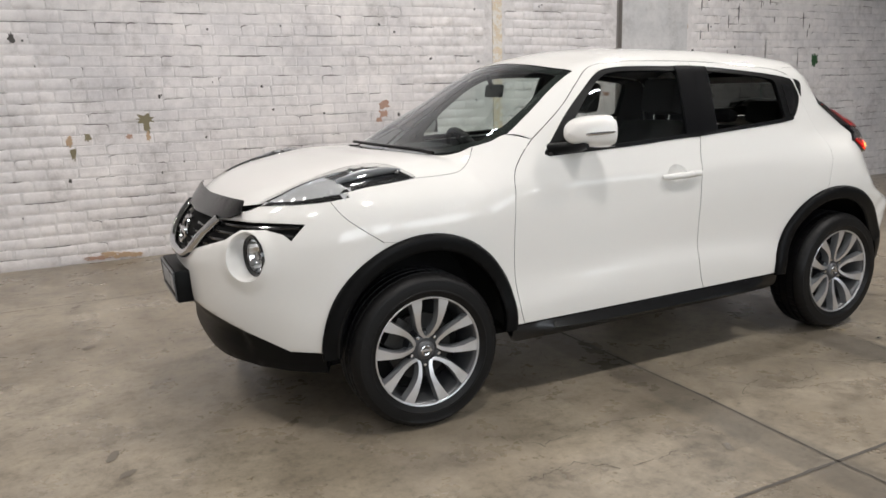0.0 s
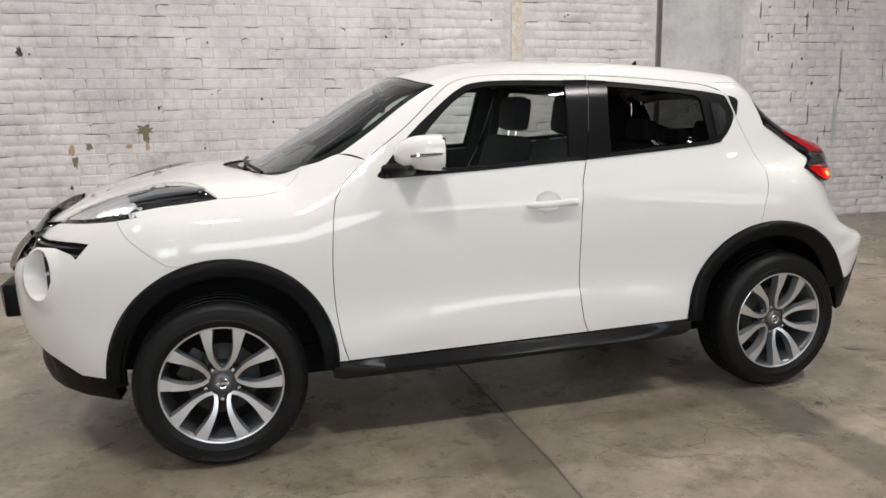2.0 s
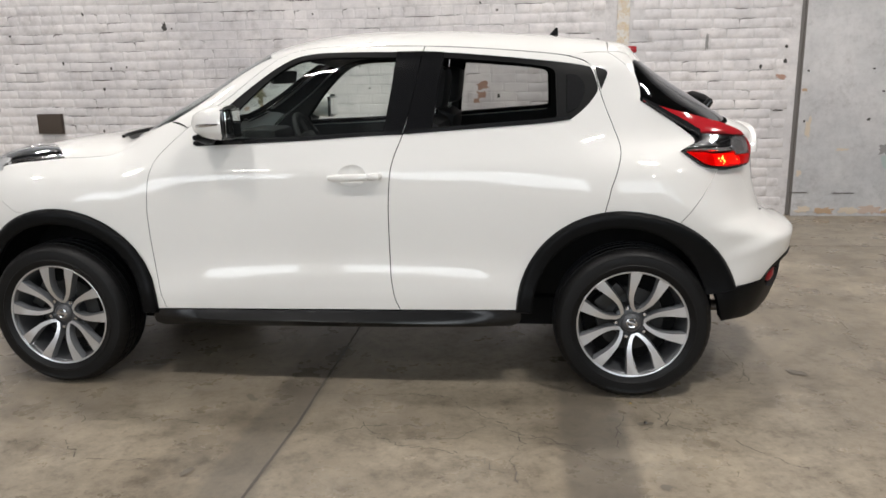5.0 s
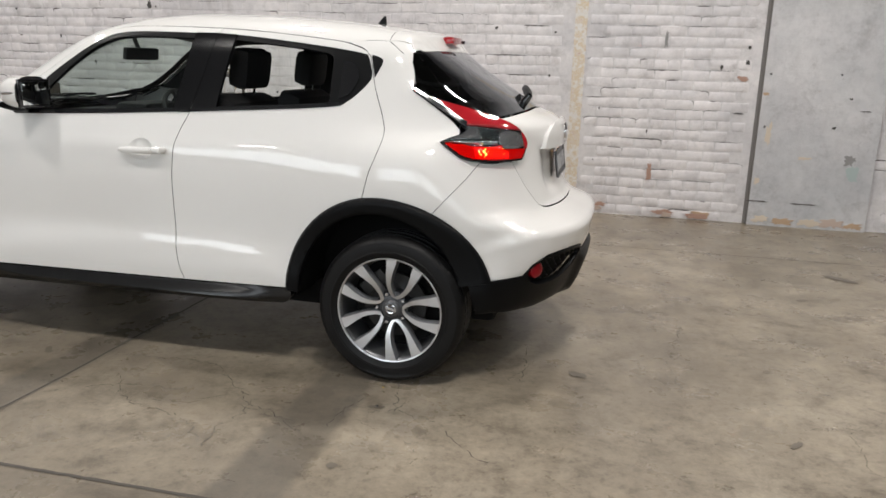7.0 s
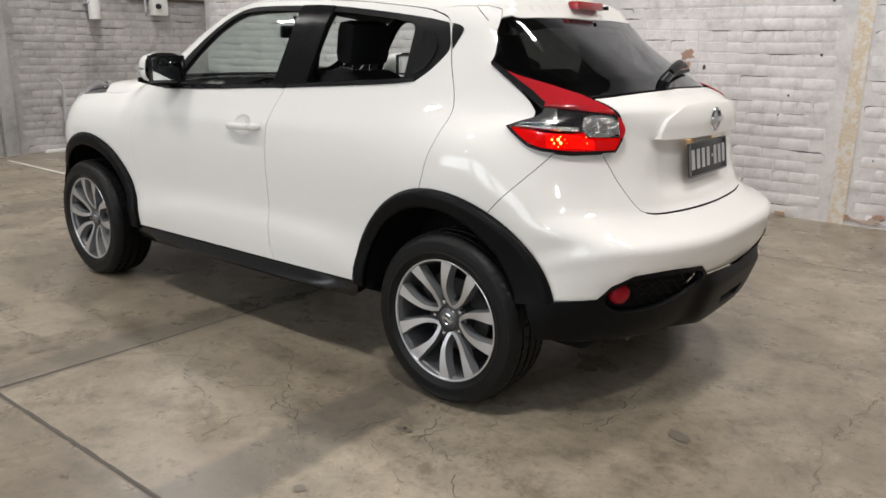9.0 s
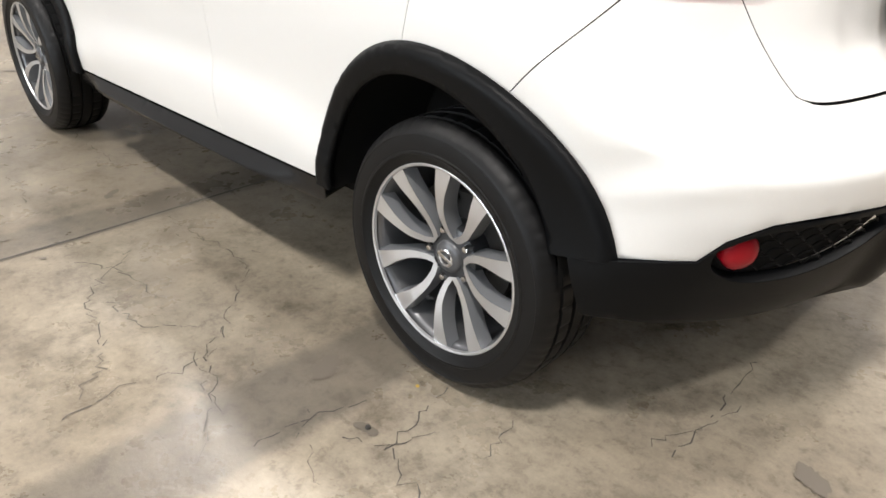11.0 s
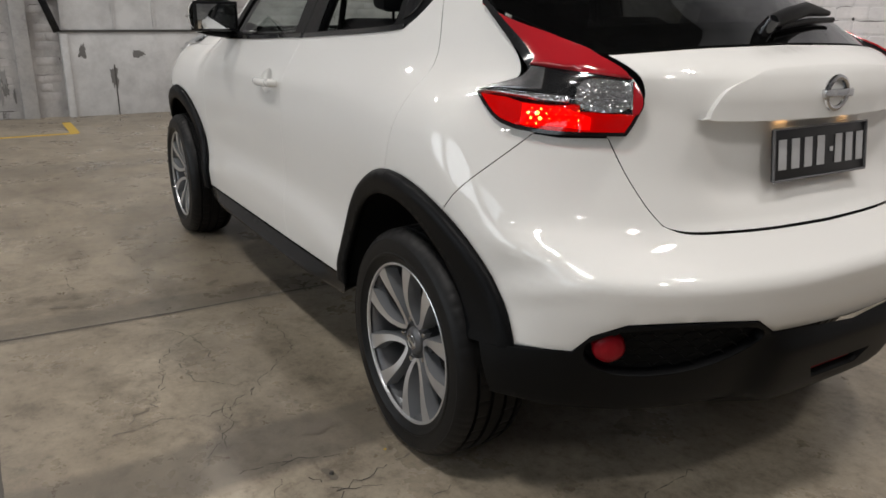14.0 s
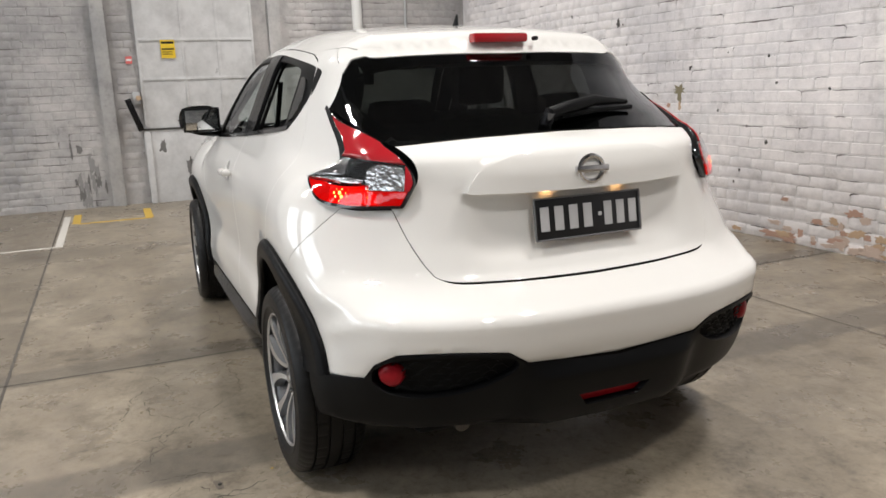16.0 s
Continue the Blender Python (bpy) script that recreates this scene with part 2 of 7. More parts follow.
def glass(name, tint, rough=0.0):
    """A thin pane: light passes straight through, tinted, with a mirror-like sheen that grows at grazing angles."""
    m = bpy.data.materials.new(name)
    m.use_nodes = True
    nt = m.node_tree
    nt.nodes.clear()
    out, mix = node(m, "ShaderNodeOutputMaterial"), node(m, "ShaderNodeMixShader")
    tr, gl, lw = node(m, "ShaderNodeBsdfTransparent"), node(m, "ShaderNodeBsdfGlossy"), node(m, "ShaderNodeLayerWeight")
    tr.inputs[0].default_value = (*tint, 1)
    gl.inputs[0].default_value, gl.inputs[1].default_value = (0.95, 0.97, 1, 1), rough
    lw.inputs[0].default_value = 0.5
    gloss = maths(m, "ADD", maths(m, "MULTIPLY", maths(m, "POWER", lw.outputs["Facing"], 4.5), 0.94), 0.05)
    wire(m, gloss, mix.inputs[0])
    wire(m, tr.outputs[0], mix.inputs[1])
    wire(m, gl.outputs[0], mix.inputs[2])
    wire(m, mix.outputs[0], out.inputs[0])
    return m


M["glass"] = glass("clear_glass", (0.86, 0.90, 0.88))
M["glass_tint"] = glass("tinted_glass", (0.52, 0.53, 0.52))
M["glass_rear"] = glass("privacy_glass", (0.075, 0.08, 0.077), 0.04)
M["glass_screen"] = glass("windscreen_glass", (0.74, 0.82, 0.79), 0.02)
M["lens"] = glass("clear_lens", (0.95, 0.95, 0.95))
M["smoked"] = glass("smoked_acrylic", (0.12, 0.12, 0.11))
M["red_clear"] = glass("red_lamp_glass", (0.75, 0.04, 0.03))


# ---- mesh helpers ----
def part(name, bm, mat, parent=None, label="", smooth=True):
    """Links a bmesh as one mesh object."""
    me = bpy.data.meshes.new(name)
    bm.to_mesh(me)
    bm.free()
    me.materials.append(M[mat])
    if smooth:
        me.polygons.foreach_set("use_smooth", [True] * len(me.polygons))
        me.set_sharp_from_angle(angle=radians(38))
    ob = new(name, me)
    ob.parent = parent
    return tagged(ob, label)


def raw(name, verts, faces, mat, parent=None, label="", normals=None, smooth=True):
    """Links a mesh from vertices and faces, with its own normals where they are known."""
    me = bpy.data.meshes.new(name)
    me.from_pydata([tuple(map(float, v)) for v in verts], [], [tuple(map(int, f)) for f in faces])
    me.materials.append(M[mat])
    me.polygons.foreach_set("use_smooth", [smooth] * len(me.polygons))
    if mat == "paint" and normals is not None:
        # the inner edge ring is near-black: shade in the panel gaps, put in as colour
        me.materials.append(M["gap_shade"])
        rim = [f for f in me.polygons if len(f.vertices) == 4]
        for f in rim[1::2]:
            f.material_index = 1
    if normals is not None:
        me.normals_split_custom_set_from_vertices([tuple(map(float, n)) for n in normals])
    elif smooth:
        me.set_sharp_from_angle(angle=radians(38))
    ob = new(name, me)
    ob.parent = parent
    return tagged(ob, label)


def box(bm, lo, hi, bevel=0.0, m=None):
    r = bmesh.ops.create_cube(bm, size=1.0)
    vs = r["verts"]
    c = [(a + b) / 2 for a, b in zip(lo, hi)]
    for v in vs:
        v.co = Vector([v.co[i] * (hi[i] - lo[i]) + c[i] for i in range(3)])
    if bevel:
        es = list({e for v in vs for e in v.link_edges})
        r2 = bmesh.ops.bevel(bm, geom=es, offset=bevel, segments=2, affect="EDGES", profile=0.6)
        vs = list({v for f in r2["faces"] for v in f.verts} | {v for v in vs if v.is_valid})
    if m is not None:
        bmesh.ops.transform(bm, matrix=m, verts=vs)
    return bm


def boxed(name, lo, hi, mat, parent=None, label="", bevel=0.0, m=None):
    return part(name, box(bmesh.new(), lo, hi, bevel, m), mat, parent, label)


def tube(bm, pts, radius, sides=8):
    """A round bar along a polyline, with closed ends."""
    pts = [Vector(p) for p in pts]
    rings = []
    for i, p in enumerate(pts):
        d = (pts[min(i + 1, len(pts) - 1)] - pts[max(i - 1, 0)]).normalized()
        a = d.orthogonal().normalized() if i == 0 else (rings_a - d * rings_a.dot(d)).normalized()
        rings_a = a
        b = d.cross(a)
        r = radius[i] if isinstance(radius, (list, tuple)) else radius
        rings.append([bm.verts.new(p + r * (math.cos(2 * math.pi * k / sides) * a + math.sin(2 * math.pi * k / sides) * b)) for k in range(sides)])
    for r0, r1 in zip(rings, rings[1:]):
        for k in range(sides):
            bm.faces.new((r0[k], r0[(k + 1) % sides], r1[(k + 1) % sides], r1[k]))
    bm.faces.new(rings[0][::-1])
    bm.faces.new(rings[-1])
    return bm


def lathe(bm, prof, seg=64, closed=False, centre=(0, 0, 0)):
    """Turns (radius, y) pairs round the y axis."""
    rings = []
    for r, y in prof:
        rings.append([bm.verts.new((centre[0] + r * math.cos(2 * math.pi * k / seg), centre[1] + y, centre[2] + r * math.sin(2 * math.pi * k / seg))) for k in range(seg)])
    pairs = list(zip(rings, rings[1:])) + ([(rings[-1], rings[0])] if closed else [])
    for a, b in pairs:
        for k in range(seg):
            bm.faces.new((a[k], a[(k + 1) % seg], b[(k + 1) % seg], b[k]))
    bmesh.ops.recalc_face_normals(bm, faces=bm.faces[:])
    return bm


def curve(pts, step=0.012, smooth=True):
    """A dense line through a few points: Catmull-Rom, or straight."""
    P = [np.array(p, float) for p in pts]
    out = []
    for i in range(len(P) - 1):
        p0, p1, p2, p3 = P[max(i - 1, 0)], P[i], P[i + 1], P[min(i + 2, len(P) - 1)]
        n = max(1, int(np.ceil(np.linalg.norm(p2 - p1) / step)))
        for k in range(n):
            t = k / n
            if smooth:
                out.append(0.5 * (2 * p1 + (p2 - p0) * t + (2 * p0 - 5 * p1 + 4 * p2 - p3) * t * t + (3 * p1 - p0 - 3 * p2 + p3) * t ** 3))
            else:
                out.append(p1 + (p2 - p1) * t)
    out.append(P[-1])
    return np.array(out)


def outline(*runs):
    """One closed line out of several runs; a run is (points, smooth) or a ready array."""
    out = []
    for r in runs:
        a = r if isinstance(r, np.ndarray) else curve(*r) if isinstance(r, tuple) else curve(r)
        for q in a:
            if not out or np.linalg.norm(out[-1] - q) > 0.002:
                out.append(q)
    if np.linalg.norm(out[0] - out[-1]) < 0.002:
        out.pop()
    return np.array(out)


def inside(poly, P):
    x, y = P[:, 0], P[:, 1]
    r = np.zeros(len(P), bool)
    for (x0, y0), (x1, y1) in zip(poly, np.roll(poly, -1, 0)):
        c = (y0 > y) != (y1 > y)
        with np.errstate(divide="ignore", invalid="ignore"):
            r ^= c & (x < (x1 - x0) * (y - y0) / (y1 - y0) + x0)
    return r


def area(poly):
    x, y = poly[:, 0], poly[:, 1]
    return 0.5 * float(np.sum(x * np.roll(y, -1) - np.roll(x, -1) * y))


def shrink(poly, d):
    """Moves a closed line inwards by d."""
    poly = poly if area(poly) > 0 else poly[::-1]
    t = np.roll(poly, -1, 0) - np.roll(poly, 1, 0)
    t /= np.maximum(np.linalg.norm(t, axis=1), 1e-9)[:, None]
    return poly + d * np.stack([-t[:, 1], t[:, 0]], 1)


from mathutils.geometry import delaunay_2d_cdt


def fill(poly, holes=(), grid=0.03):
    """Triangles that fill a closed line, with an even grid of points within."""
    loops = [poly, *holes]
    lo, hi = poly.min(0), poly.max(0)
    gx, gy = np.meshgrid(np.arange(lo[0] + grid / 2, hi[0], grid), np.arange(lo[1] + grid / 2, hi[1], grid * 0.9))
    gx[1::2] += grid / 2
    G = np.stack([gx.ravel(), gy.ravel()], 1)
    keep = inside(poly, G)
    for h in holes:
        keep &= ~inside(h, G)
    G = G[keep]
    B = np.concatenate(loops)
    if len(G):
        d = np.sqrt(((G[:, None, :] - B[None, :, :]) ** 2).sum(2)).min(1)
        G = G[d > grid * 0.45]
    edges, k = [], 0
    for l in loops:
        edges += [(k + i, k + (i + 1) % len(l)) for i in range(len(l))]
        k += len(l)
    P = np.concatenate([B, G])
    v, e, f, *_ = delaunay_2d_cdt([Vector(q) for q in P], edges, [], 0, 1e-6)
    V = np.array([(q.x, q.y) for q in v])
    F = np.array([t for t in f if len(t) == 3], int)
    C = V[F].mean(1)
    ok = inside(poly, C)
    for h in holes:
        ok &= ~inside(h, C)
    F = F[ok]
    a = V[F[:, 1]] - V[F[:, 0]]
    b = V[F[:, 2]] - V[F[:, 0]]
    s = a[:, 0] * b[:, 1] - a[:, 1] * b[:, 0]
    F = F[np.abs(s) > 1e-9]
    s = s[np.abs(s) > 1e-9]
    F[s < 0] = F[s < 0][:, ::-1]
    return V, F


# ---- the car's shape: side, top, front and rear surfaces, melted together ----
def table(pairs):
    """A smooth function through a few (input, value) pairs."""
    X = np.array([p[0] for p in pairs], float)
    Y = np.array([p[1] for p in pairs], float)
    h = np.diff(X)
    d = np.diff(Y) / h
    s = np.zeros(len(X))
    s[0], s[-1] = d[0], d[-1]
    for i in range(1, len(X) - 1):
        s[i] = 0 if d[i - 1] * d[i] <= 0 else 3 * (h[i - 1] + h[i]) / ((2 * h[i] + h[i - 1]) / d[i - 1] + (h[i] + 2 * h[i - 1]) / d[i])

    def f(x):
        x = np.clip(np.asarray(x, float), X[0], X[-1])
        i = np.clip(np.searchsorted(X, x) - 1, 0, len(X) - 2)
        t = (x - X[i]) / h[i]
        return (2 * t ** 3 - 3 * t ** 2 + 1) * Y[i] + (t ** 3 - 2 * t ** 2 + t) * h[i] * s[i] + (3 * t ** 2 - 2 * t ** 3) * Y[i + 1] + (t ** 3 - t ** 2) * h[i] * s[i + 1]
    return f


def sig(x):
    return 1 / (1 + np.exp(-np.clip(x, -40, 40)))


def soft(x, k):
    return k * np.log1p(np.exp(np.clip(x / k, -40, 40)))


def smax(a, b, k):
    d = np.maximum(k - np.abs(a - b), 0) / k
    return np.maximum(a, b) + d * d * k * 0.25


side_z = table([(0.15, 0.72), (0.25, 0.78), (0.33, 0.812), (0.42, 0.818), (0.50, 0.806), (0.58, 0.800), (0.70, 0.806), (0.82, 0.812), (0.92, 0.806), (1.0, 0.783), (1.06, 0.757), (1.107, 0.735), (1.2, 0.697), (1.3, 0.655), (1.4, 0.612), (1.47, 0.576), (1.55, 0.51), (1.62, 0.44)])
roof_x = table([(-2.12, 0.74), (-2.05, 0.822), (-1.963, 0.888), (-1.827, 0.962), (-1.69, 1.014), (-1.557, 1.05), (-1.42, 1.077), (-1.29, 1.094), (-1.16, 1.098), (-1.08, 1.092), (-1.03, 1.108), (-0.95, 1.158), (-0.70, 1.318), (-0.50, 1.438), (-0.38, 1.494), (-0.25, 1.527), (-0.08, 1.554), (0.15, 1.566), (0.45, 1.561), (0.75, 1.545), (1.04, 1.518), (1.2, 1.497), (1.5, 1.45)])
rear_z = table([(0.15, 1.80), (0.27, 1.87), (0.34, 1.955), (0.42, 1.99), (0.52, 2.022), (0.58, 2.043), (0.65, 2.049), (0.685, 2.036), (0.725, 1.955), (0.755, 1.905), (0.80, 1.888), (0.88, 1.872), (0.97, 1.868), (1.03, 1.868), (1.08, 1.855), (1.12, 1.80), (1.14, 1.745), (1.20, 1.655), (1.28, 1.525), (1.38, 1.372), (1.43, 1.315), (1.47, 1.315), (1.56, 1.30)])
bend_z = table([(0.2, 0.56), (0.48, 0.56), (0.6, 0.53), (0.7, 0.54), (0.95, 0.80), (1.04, 0.95), (1.13, 0.85), (1.25, 1.0), (1.30, 0.90), (1.36, 0.62), (1.42, 0.36), (1.5, 0.30)])
nose_z = table([(0.12, -1.90), (0.2, -1.96), (0.3, -2.01), (0.42, -2.05), (0.55, -2.075), (0.68, -2.08), (0.78, -2.065), (0.86, -2.03), (0.95, -1.97), (1.1, -1.80)])


def half_width(x, z):
    w = side_z(z)
    hi = sig((z - 1.05) / 0.022)
    w = w * (1 - hi * 0.27 * soft(x - 0.98, 0.07))
    low = 1 - sig((z - 1.0) / 0.05)
    w = w + low * sig((z - 0.5) / 0.06) * 0.030 * np.exp(-((x - 1.28) / 0.36) ** 2)
    w = w + (1 - sig((z - 0.92) / 0.05)) * sig((z - 0.5) / 0.06) * 0.026 * np.exp(-((x + 1.27) / 0.36) ** 2)
    w = w - 0.20 * np.maximum(-x - 1.35, 0) ** 2 - (1 - hi) * 0.30 * np.maximum(x - 1.35, 0) ** 2
    # the upper fender leans in towards the bonnet
    w = w - 0.05 * sig((-x - 0.75) / 0.08) * sig((z - 1.02) / 0.04)
    return w


def body(x, y, z):
    a = np.abs(y)
    s = a - half_width(x, z)
    up = sig((-x - 0.72) / 0.05)
    t = z - (roof_x(x - 0.20 * a * a * sig((x + 1.25) / 0.05)) - up * (0.02 * a * a + 0.36 * a ** 6) - (1 - up) * (0.20 - 0.06 * sig((x - 0.35) / 0.15)) * a * a)
    r = x - (rear_z(z) - bend_z(z) * a ** 3)
    f = (nose_z(z) + 0.88 * a ** 3) - x
    top = smax(s * 0.95, t * 0.85, 0.11)
    back = smax(top, r * 0.8, 0.075)
    return smax(back, f * 0.75, 0.10)


AXIS = {"cyl_rear": (1.05, 1), "cyl_front": (-1.15, -1)}
REACH = 0.8


def wrap(kind, pts):
    """Rough (x, y, z) points to the (angle, height) chart of a bumper."""
    x0, sgn = AXIS[kind]
    return np.array([(REACH * math.atan2(-p[1], sgn * (p[0] - x0)), p[2]) for p in pts])


def cast(kind, P, off=0.0):
    """Where the chart points P lie on the body, and the normals there."""
    P = np.asarray(P, float)
    n = len(P)
    O, D, far = np.zeros((n, 3)), np.zeros((n, 3)), 1.3
    if kind == "side":
        O[:, 0], O[:, 1], O[:, 2] = P[:, 0], -1.2, P[:, 1]
        D[:, 1] = 1
    elif kind == "top":
        O[:, 0], O[:, 1], O[:, 2] = P[:, 0], P[:, 1], 1.8
        D[:, 2] = -1
    elif kind == "rear":
        O[:, 0], O[:, 1], O[:, 2] = 2.3, P[:, 0], P[:, 1]
        D[:, 0] = -1
    elif kind == "front":
        O[:, 0], O[:, 1], O[:, 2] = -2.4, P[:, 0], P[:, 1]
        D[:, 0] = 1
    else:
        x0, sgn = AXIS[kind]
        a = P[:, 0] / REACH
        D[:, 0], D[:, 1] = -sgn * np.cos(a), np.sin(a)
        O[:, 0], O[:, 1], O[:, 2] = x0 - 1.4 * D[:, 0], -1.4 * D[:, 1], P[:, 1]
    ts = np.linspace(0, far, 131)
    val = np.stack([body(*(O + t * D).T) for t in ts])
    neg = val < 0
    i = np.where(neg.any(0), neg.argmax(0), 130)
    i = np.maximum(i, 1)
    lo, hi = ts[i - 1].copy(), ts[i].copy()
    for _ in range(22):
        mid = (lo + hi) / 2
        q = body(*(O + mid[:, None] * D).T) < 0
        hi = np.where(q, mid, hi)
        lo = np.where(q, lo, mid)
    X = O + hi[:, None] * D
    e = 0.004
    N = np.stack([body(X[:, 0] + e, X[:, 1], X[:, 2]) - body(X[:, 0] - e, X[:, 1], X[:, 2]),
                  body(X[:, 0], X[:, 1] + e, X[:, 2]) - body(X[:, 0], X[:, 1] - e, X[:, 2]),
                  body(X[:, 0], X[:, 1], X[:, 2] + e) - body(X[:, 0], X[:, 1], X[:, 2] - e)], 1)
    N /= np.maximum(np.linalg.norm(N, axis=1), 1e-9)[:, None]
    return X + off * N, N


def sheet(kind, poly, holes=(), off=0.0, depth=0.014, gap=0.0013, grid=0.03, push=None):
    """A panel of the body: skin that follows the shape, and edges turned in. push moves skin points along the normal."""
    poly = shrink(np.asarray(poly, float), gap) if gap else np.asarray(poly, float)
    if area(poly) < 0:
        poly = poly[::-1]
    V, F = fill(poly, holes, grid)
    X, N = cast(kind, V, off)
    if push is not None:
        d = push(X)
        X = X + d[:, None] * N
        T = np.cross(X[F[:, 1]] - X[F[:, 0]], X[F[:, 2]] - X[F[:, 0]])
        S = np.zeros_like(X)
        for k in range(3):
            np.add.at(S, F[:, k], T)
        if np.sum(S * N) < 0:
            S = -S
        N = S / np.maximum(np.linalg.norm(S, axis=1), 1e-12)[:, None]
    verts, norms, faces = list(X), list(N), [tuple(f) for f in F]
    f0 = F[len(F) // 2]
    nf = np.cross(X[f0[1]] - X[f0[0]], X[f0[2]] - X[f0[0]])
    if np.dot(nf, N[f0[0]]) < 0:
        faces = [f[::-1] for f in faces]
    if depth:
        count = {}
        for f in faces:
            for a, b in zip(f, f[1:] + f[:1]):
                count[(a, b)] = count.get((a, b), 0) + 1
        rim = [(a, b) for a, b in count if (b, a) not in count]
        made = {}
        for a, b in rim:
            quad = []
            for v in (a, b):
                if v not in made:
                    made[v] = (v, len(verts), len(verts) + 1)
                    verts += [X[v] - 0.0022 * N[v], X[v] - depth * N[v]]
                    norms += [np.zeros(3), np.zeros(3)]
                quad.append(made[v])
            o = np.cross(X[b] - X[a], N[a])
            o /= max(np.linalg.norm(o), 1e-9)
            for q in quad:
                norms[q[1]] = norms[q[1]] + o
                norms[q[2]] = norms[q[2]] + o
            qa, qb = quad
            faces += [(qb[0], qa[0], qa[1], qb[1]), (qb[1], qa[1], qa[2], qb[2])]
        for q in made.values():
            for k in (1, 2):
                norms[q[k]] = norms[q[k]] / max(np.linalg.norm(norms[q[k]]), 1e-9)
            norms[q[1]] = norms[q[1]] * 0.8 + norms[q[0]] * 0.3
    return np.array(verts), faces, np.array(norms)


def skin(name, data, mat, parent, label="", flip=False):
    V, F, N = data
    if flip:
        V, N = V * (1, -1, 1), N * (1, -1, 1)
        F = [f[::-1] for f in F]
    return raw(name, V, F, mat, parent, label, N)


def lining(data, inset):
    """The same panel's inner face, further in, turned round."""
    V, F, N = data
    return V - inset * N, [f[::-1] for f in F], -N


def both(half):
    """A line on the near side from centre to centre, closed by its mirror image (first number changes sign)."""
    m = half[::-1] * (-1, 1)
    return np.concatenate([half, m])


# lines of the body, as (x, z) on the side
ARCH_F, ARCH_R = (-1.247, 0.362, 0.428, 0.440, 0.428), (1.208, 0.370, 0.420, 0.430, 0.488)


def arch_line(arch, a0, a1, grow=0.0, n=70):
    """Along a wheel arch from angle a0 to a1 (degrees, 0 = rearwards, 90 = up)."""
    cx, cz, rx, rz, rear = arch
    return np.array([(cx + ((rx if math.cos(radians(a)) < 0 or grow < -0.01 else rear) + grow) * math.cos(radians(a)), cz + (rz + grow) * math.sin(radians(a))) for a in np.linspace(a0, a1, n)])


def arch_at(arch, z, rear):
    cx, cz, rx, rz, _ = arch
    a = math.degrees(math.asin(max(-1, min(1, (z - cz) / rz))))
    return a if rear else 180 - a


SILL = 0.352
D1 = [(-0.775, SILL), (-0.798, 0.433), (-0.818, 0.58), (-0.824, 0.725), (-0.82, 0.838), (-0.808, 0.95), (-0.787, 1.014), (-0.735, 1.075), (-0.659, 1.143)]
RAIL = [(-0.659, 1.143), (-0.476, 1.272), (-0.352, 1.375), (-0.254, 1.443), (-0.15, 1.472), (0.015, 1.481), (0.38, 1.476)]
RAIL2 = [(0.38, 1.476), (0.65, 1.460), (0.92, 1.434), (1.0, 1.420), (1.07, 1.395), (1.10, 1.365)]
D2 = [(0.285, SILL + 0.012), (0.262, 0.42), (0.247, 0.52), (0.243, 0.67), (0.246, 0.86), (0.262, 1.0), (0.30, 1.107), (0.325, 1.2), (0.38, 1.476)]
D3 = [(1.10, 1.365), (1.135, 1.24), (1.18, 1.125), (1.203, 1.05), (1.19, 0.975), (1.165, 0.90), (1.152, 0.845), (1.1386, 0.794)]
DLO_TOP_F = [(-0.60, 1.105), (-0.47, 1.238), (-0.33, 1.351), (-0.23, 1.418), (-0.145, 1.447), (0.015, 1.456), (0.345, 1.452)]
DLO_TOP_R = [(0.39, 1.451), (0.52, 1.444), (0.78, 1.419), (0.99, 1.394), (1.08, 1.378)]
BELT_F = [(0.290, 1.110), (0.107, 1.101), (-0.111, 1.088), (-0.384, 1.076), (-0.60, 1.068)]
BELT_R = [(1.0, 1.163), (0.918, 1.153), (0.736, 1.139), (0.48, 1.122), (0.315, 1.111)]


# ---- the car ----
car = tagged(new("car"), "white compact crossover car with black wheel arches", "car")
bell_r = arch_at(ARCH_R, 0.794, False)

# doors
front_door_line = outline(D1, RAIL, (D2[::-1],), ([D2[0], (-0.775, SILL)], 0.012, False))
a_low = arch_at(ARCH_R, SILL + 0.03, False)
rear_door_line = outline(D2, RAIL2, D3, arch_line(ARCH_R, arch_at(ARCH_R, 0.794, False), a_low, 0.0, 50), ([tuple(arch_line(ARCH_R, a_low, a_low, 0, 1)[0]), (0.80, SILL + 0.02), D2[0]], 0.012, False))
dlo_f = outline(DLO_TOP_F, ([(0.345, 1.452), (0.322, 1.22), (0.290, 1.110)],), BELT_F, ([(-0.60, 1.068), (-0.622, 1.08), (-0.60, 1.105)],))
dlo_r = outline(DLO_TOP_R, ([(1.08, 1.378), (1.092, 1.362), (1.114, 1.295), (1.102, 1.258), (1.055, 1.205), (1.0, 1.163)],), BELT_R, ([(0.315, 1.111), (0.348, 1.22), (0.39, 1.451)],))
glass_f = outline([(-0.505, 1.118), (-0.40, 1.243), (-0.29, 1.347), (-0.205, 1.405), (-0.13, 1.427), (0.02, 1.434), (0.262, 1.43)], ([(0.262, 1.43), (0.245, 1.30), (0.218, 1.128)],), ([(0.218, 1.128), (-0.1, 1.110), (-0.505, 1.096)],), ([(-0.505, 1.096), (-0.505, 1.118)], 0.012, False))
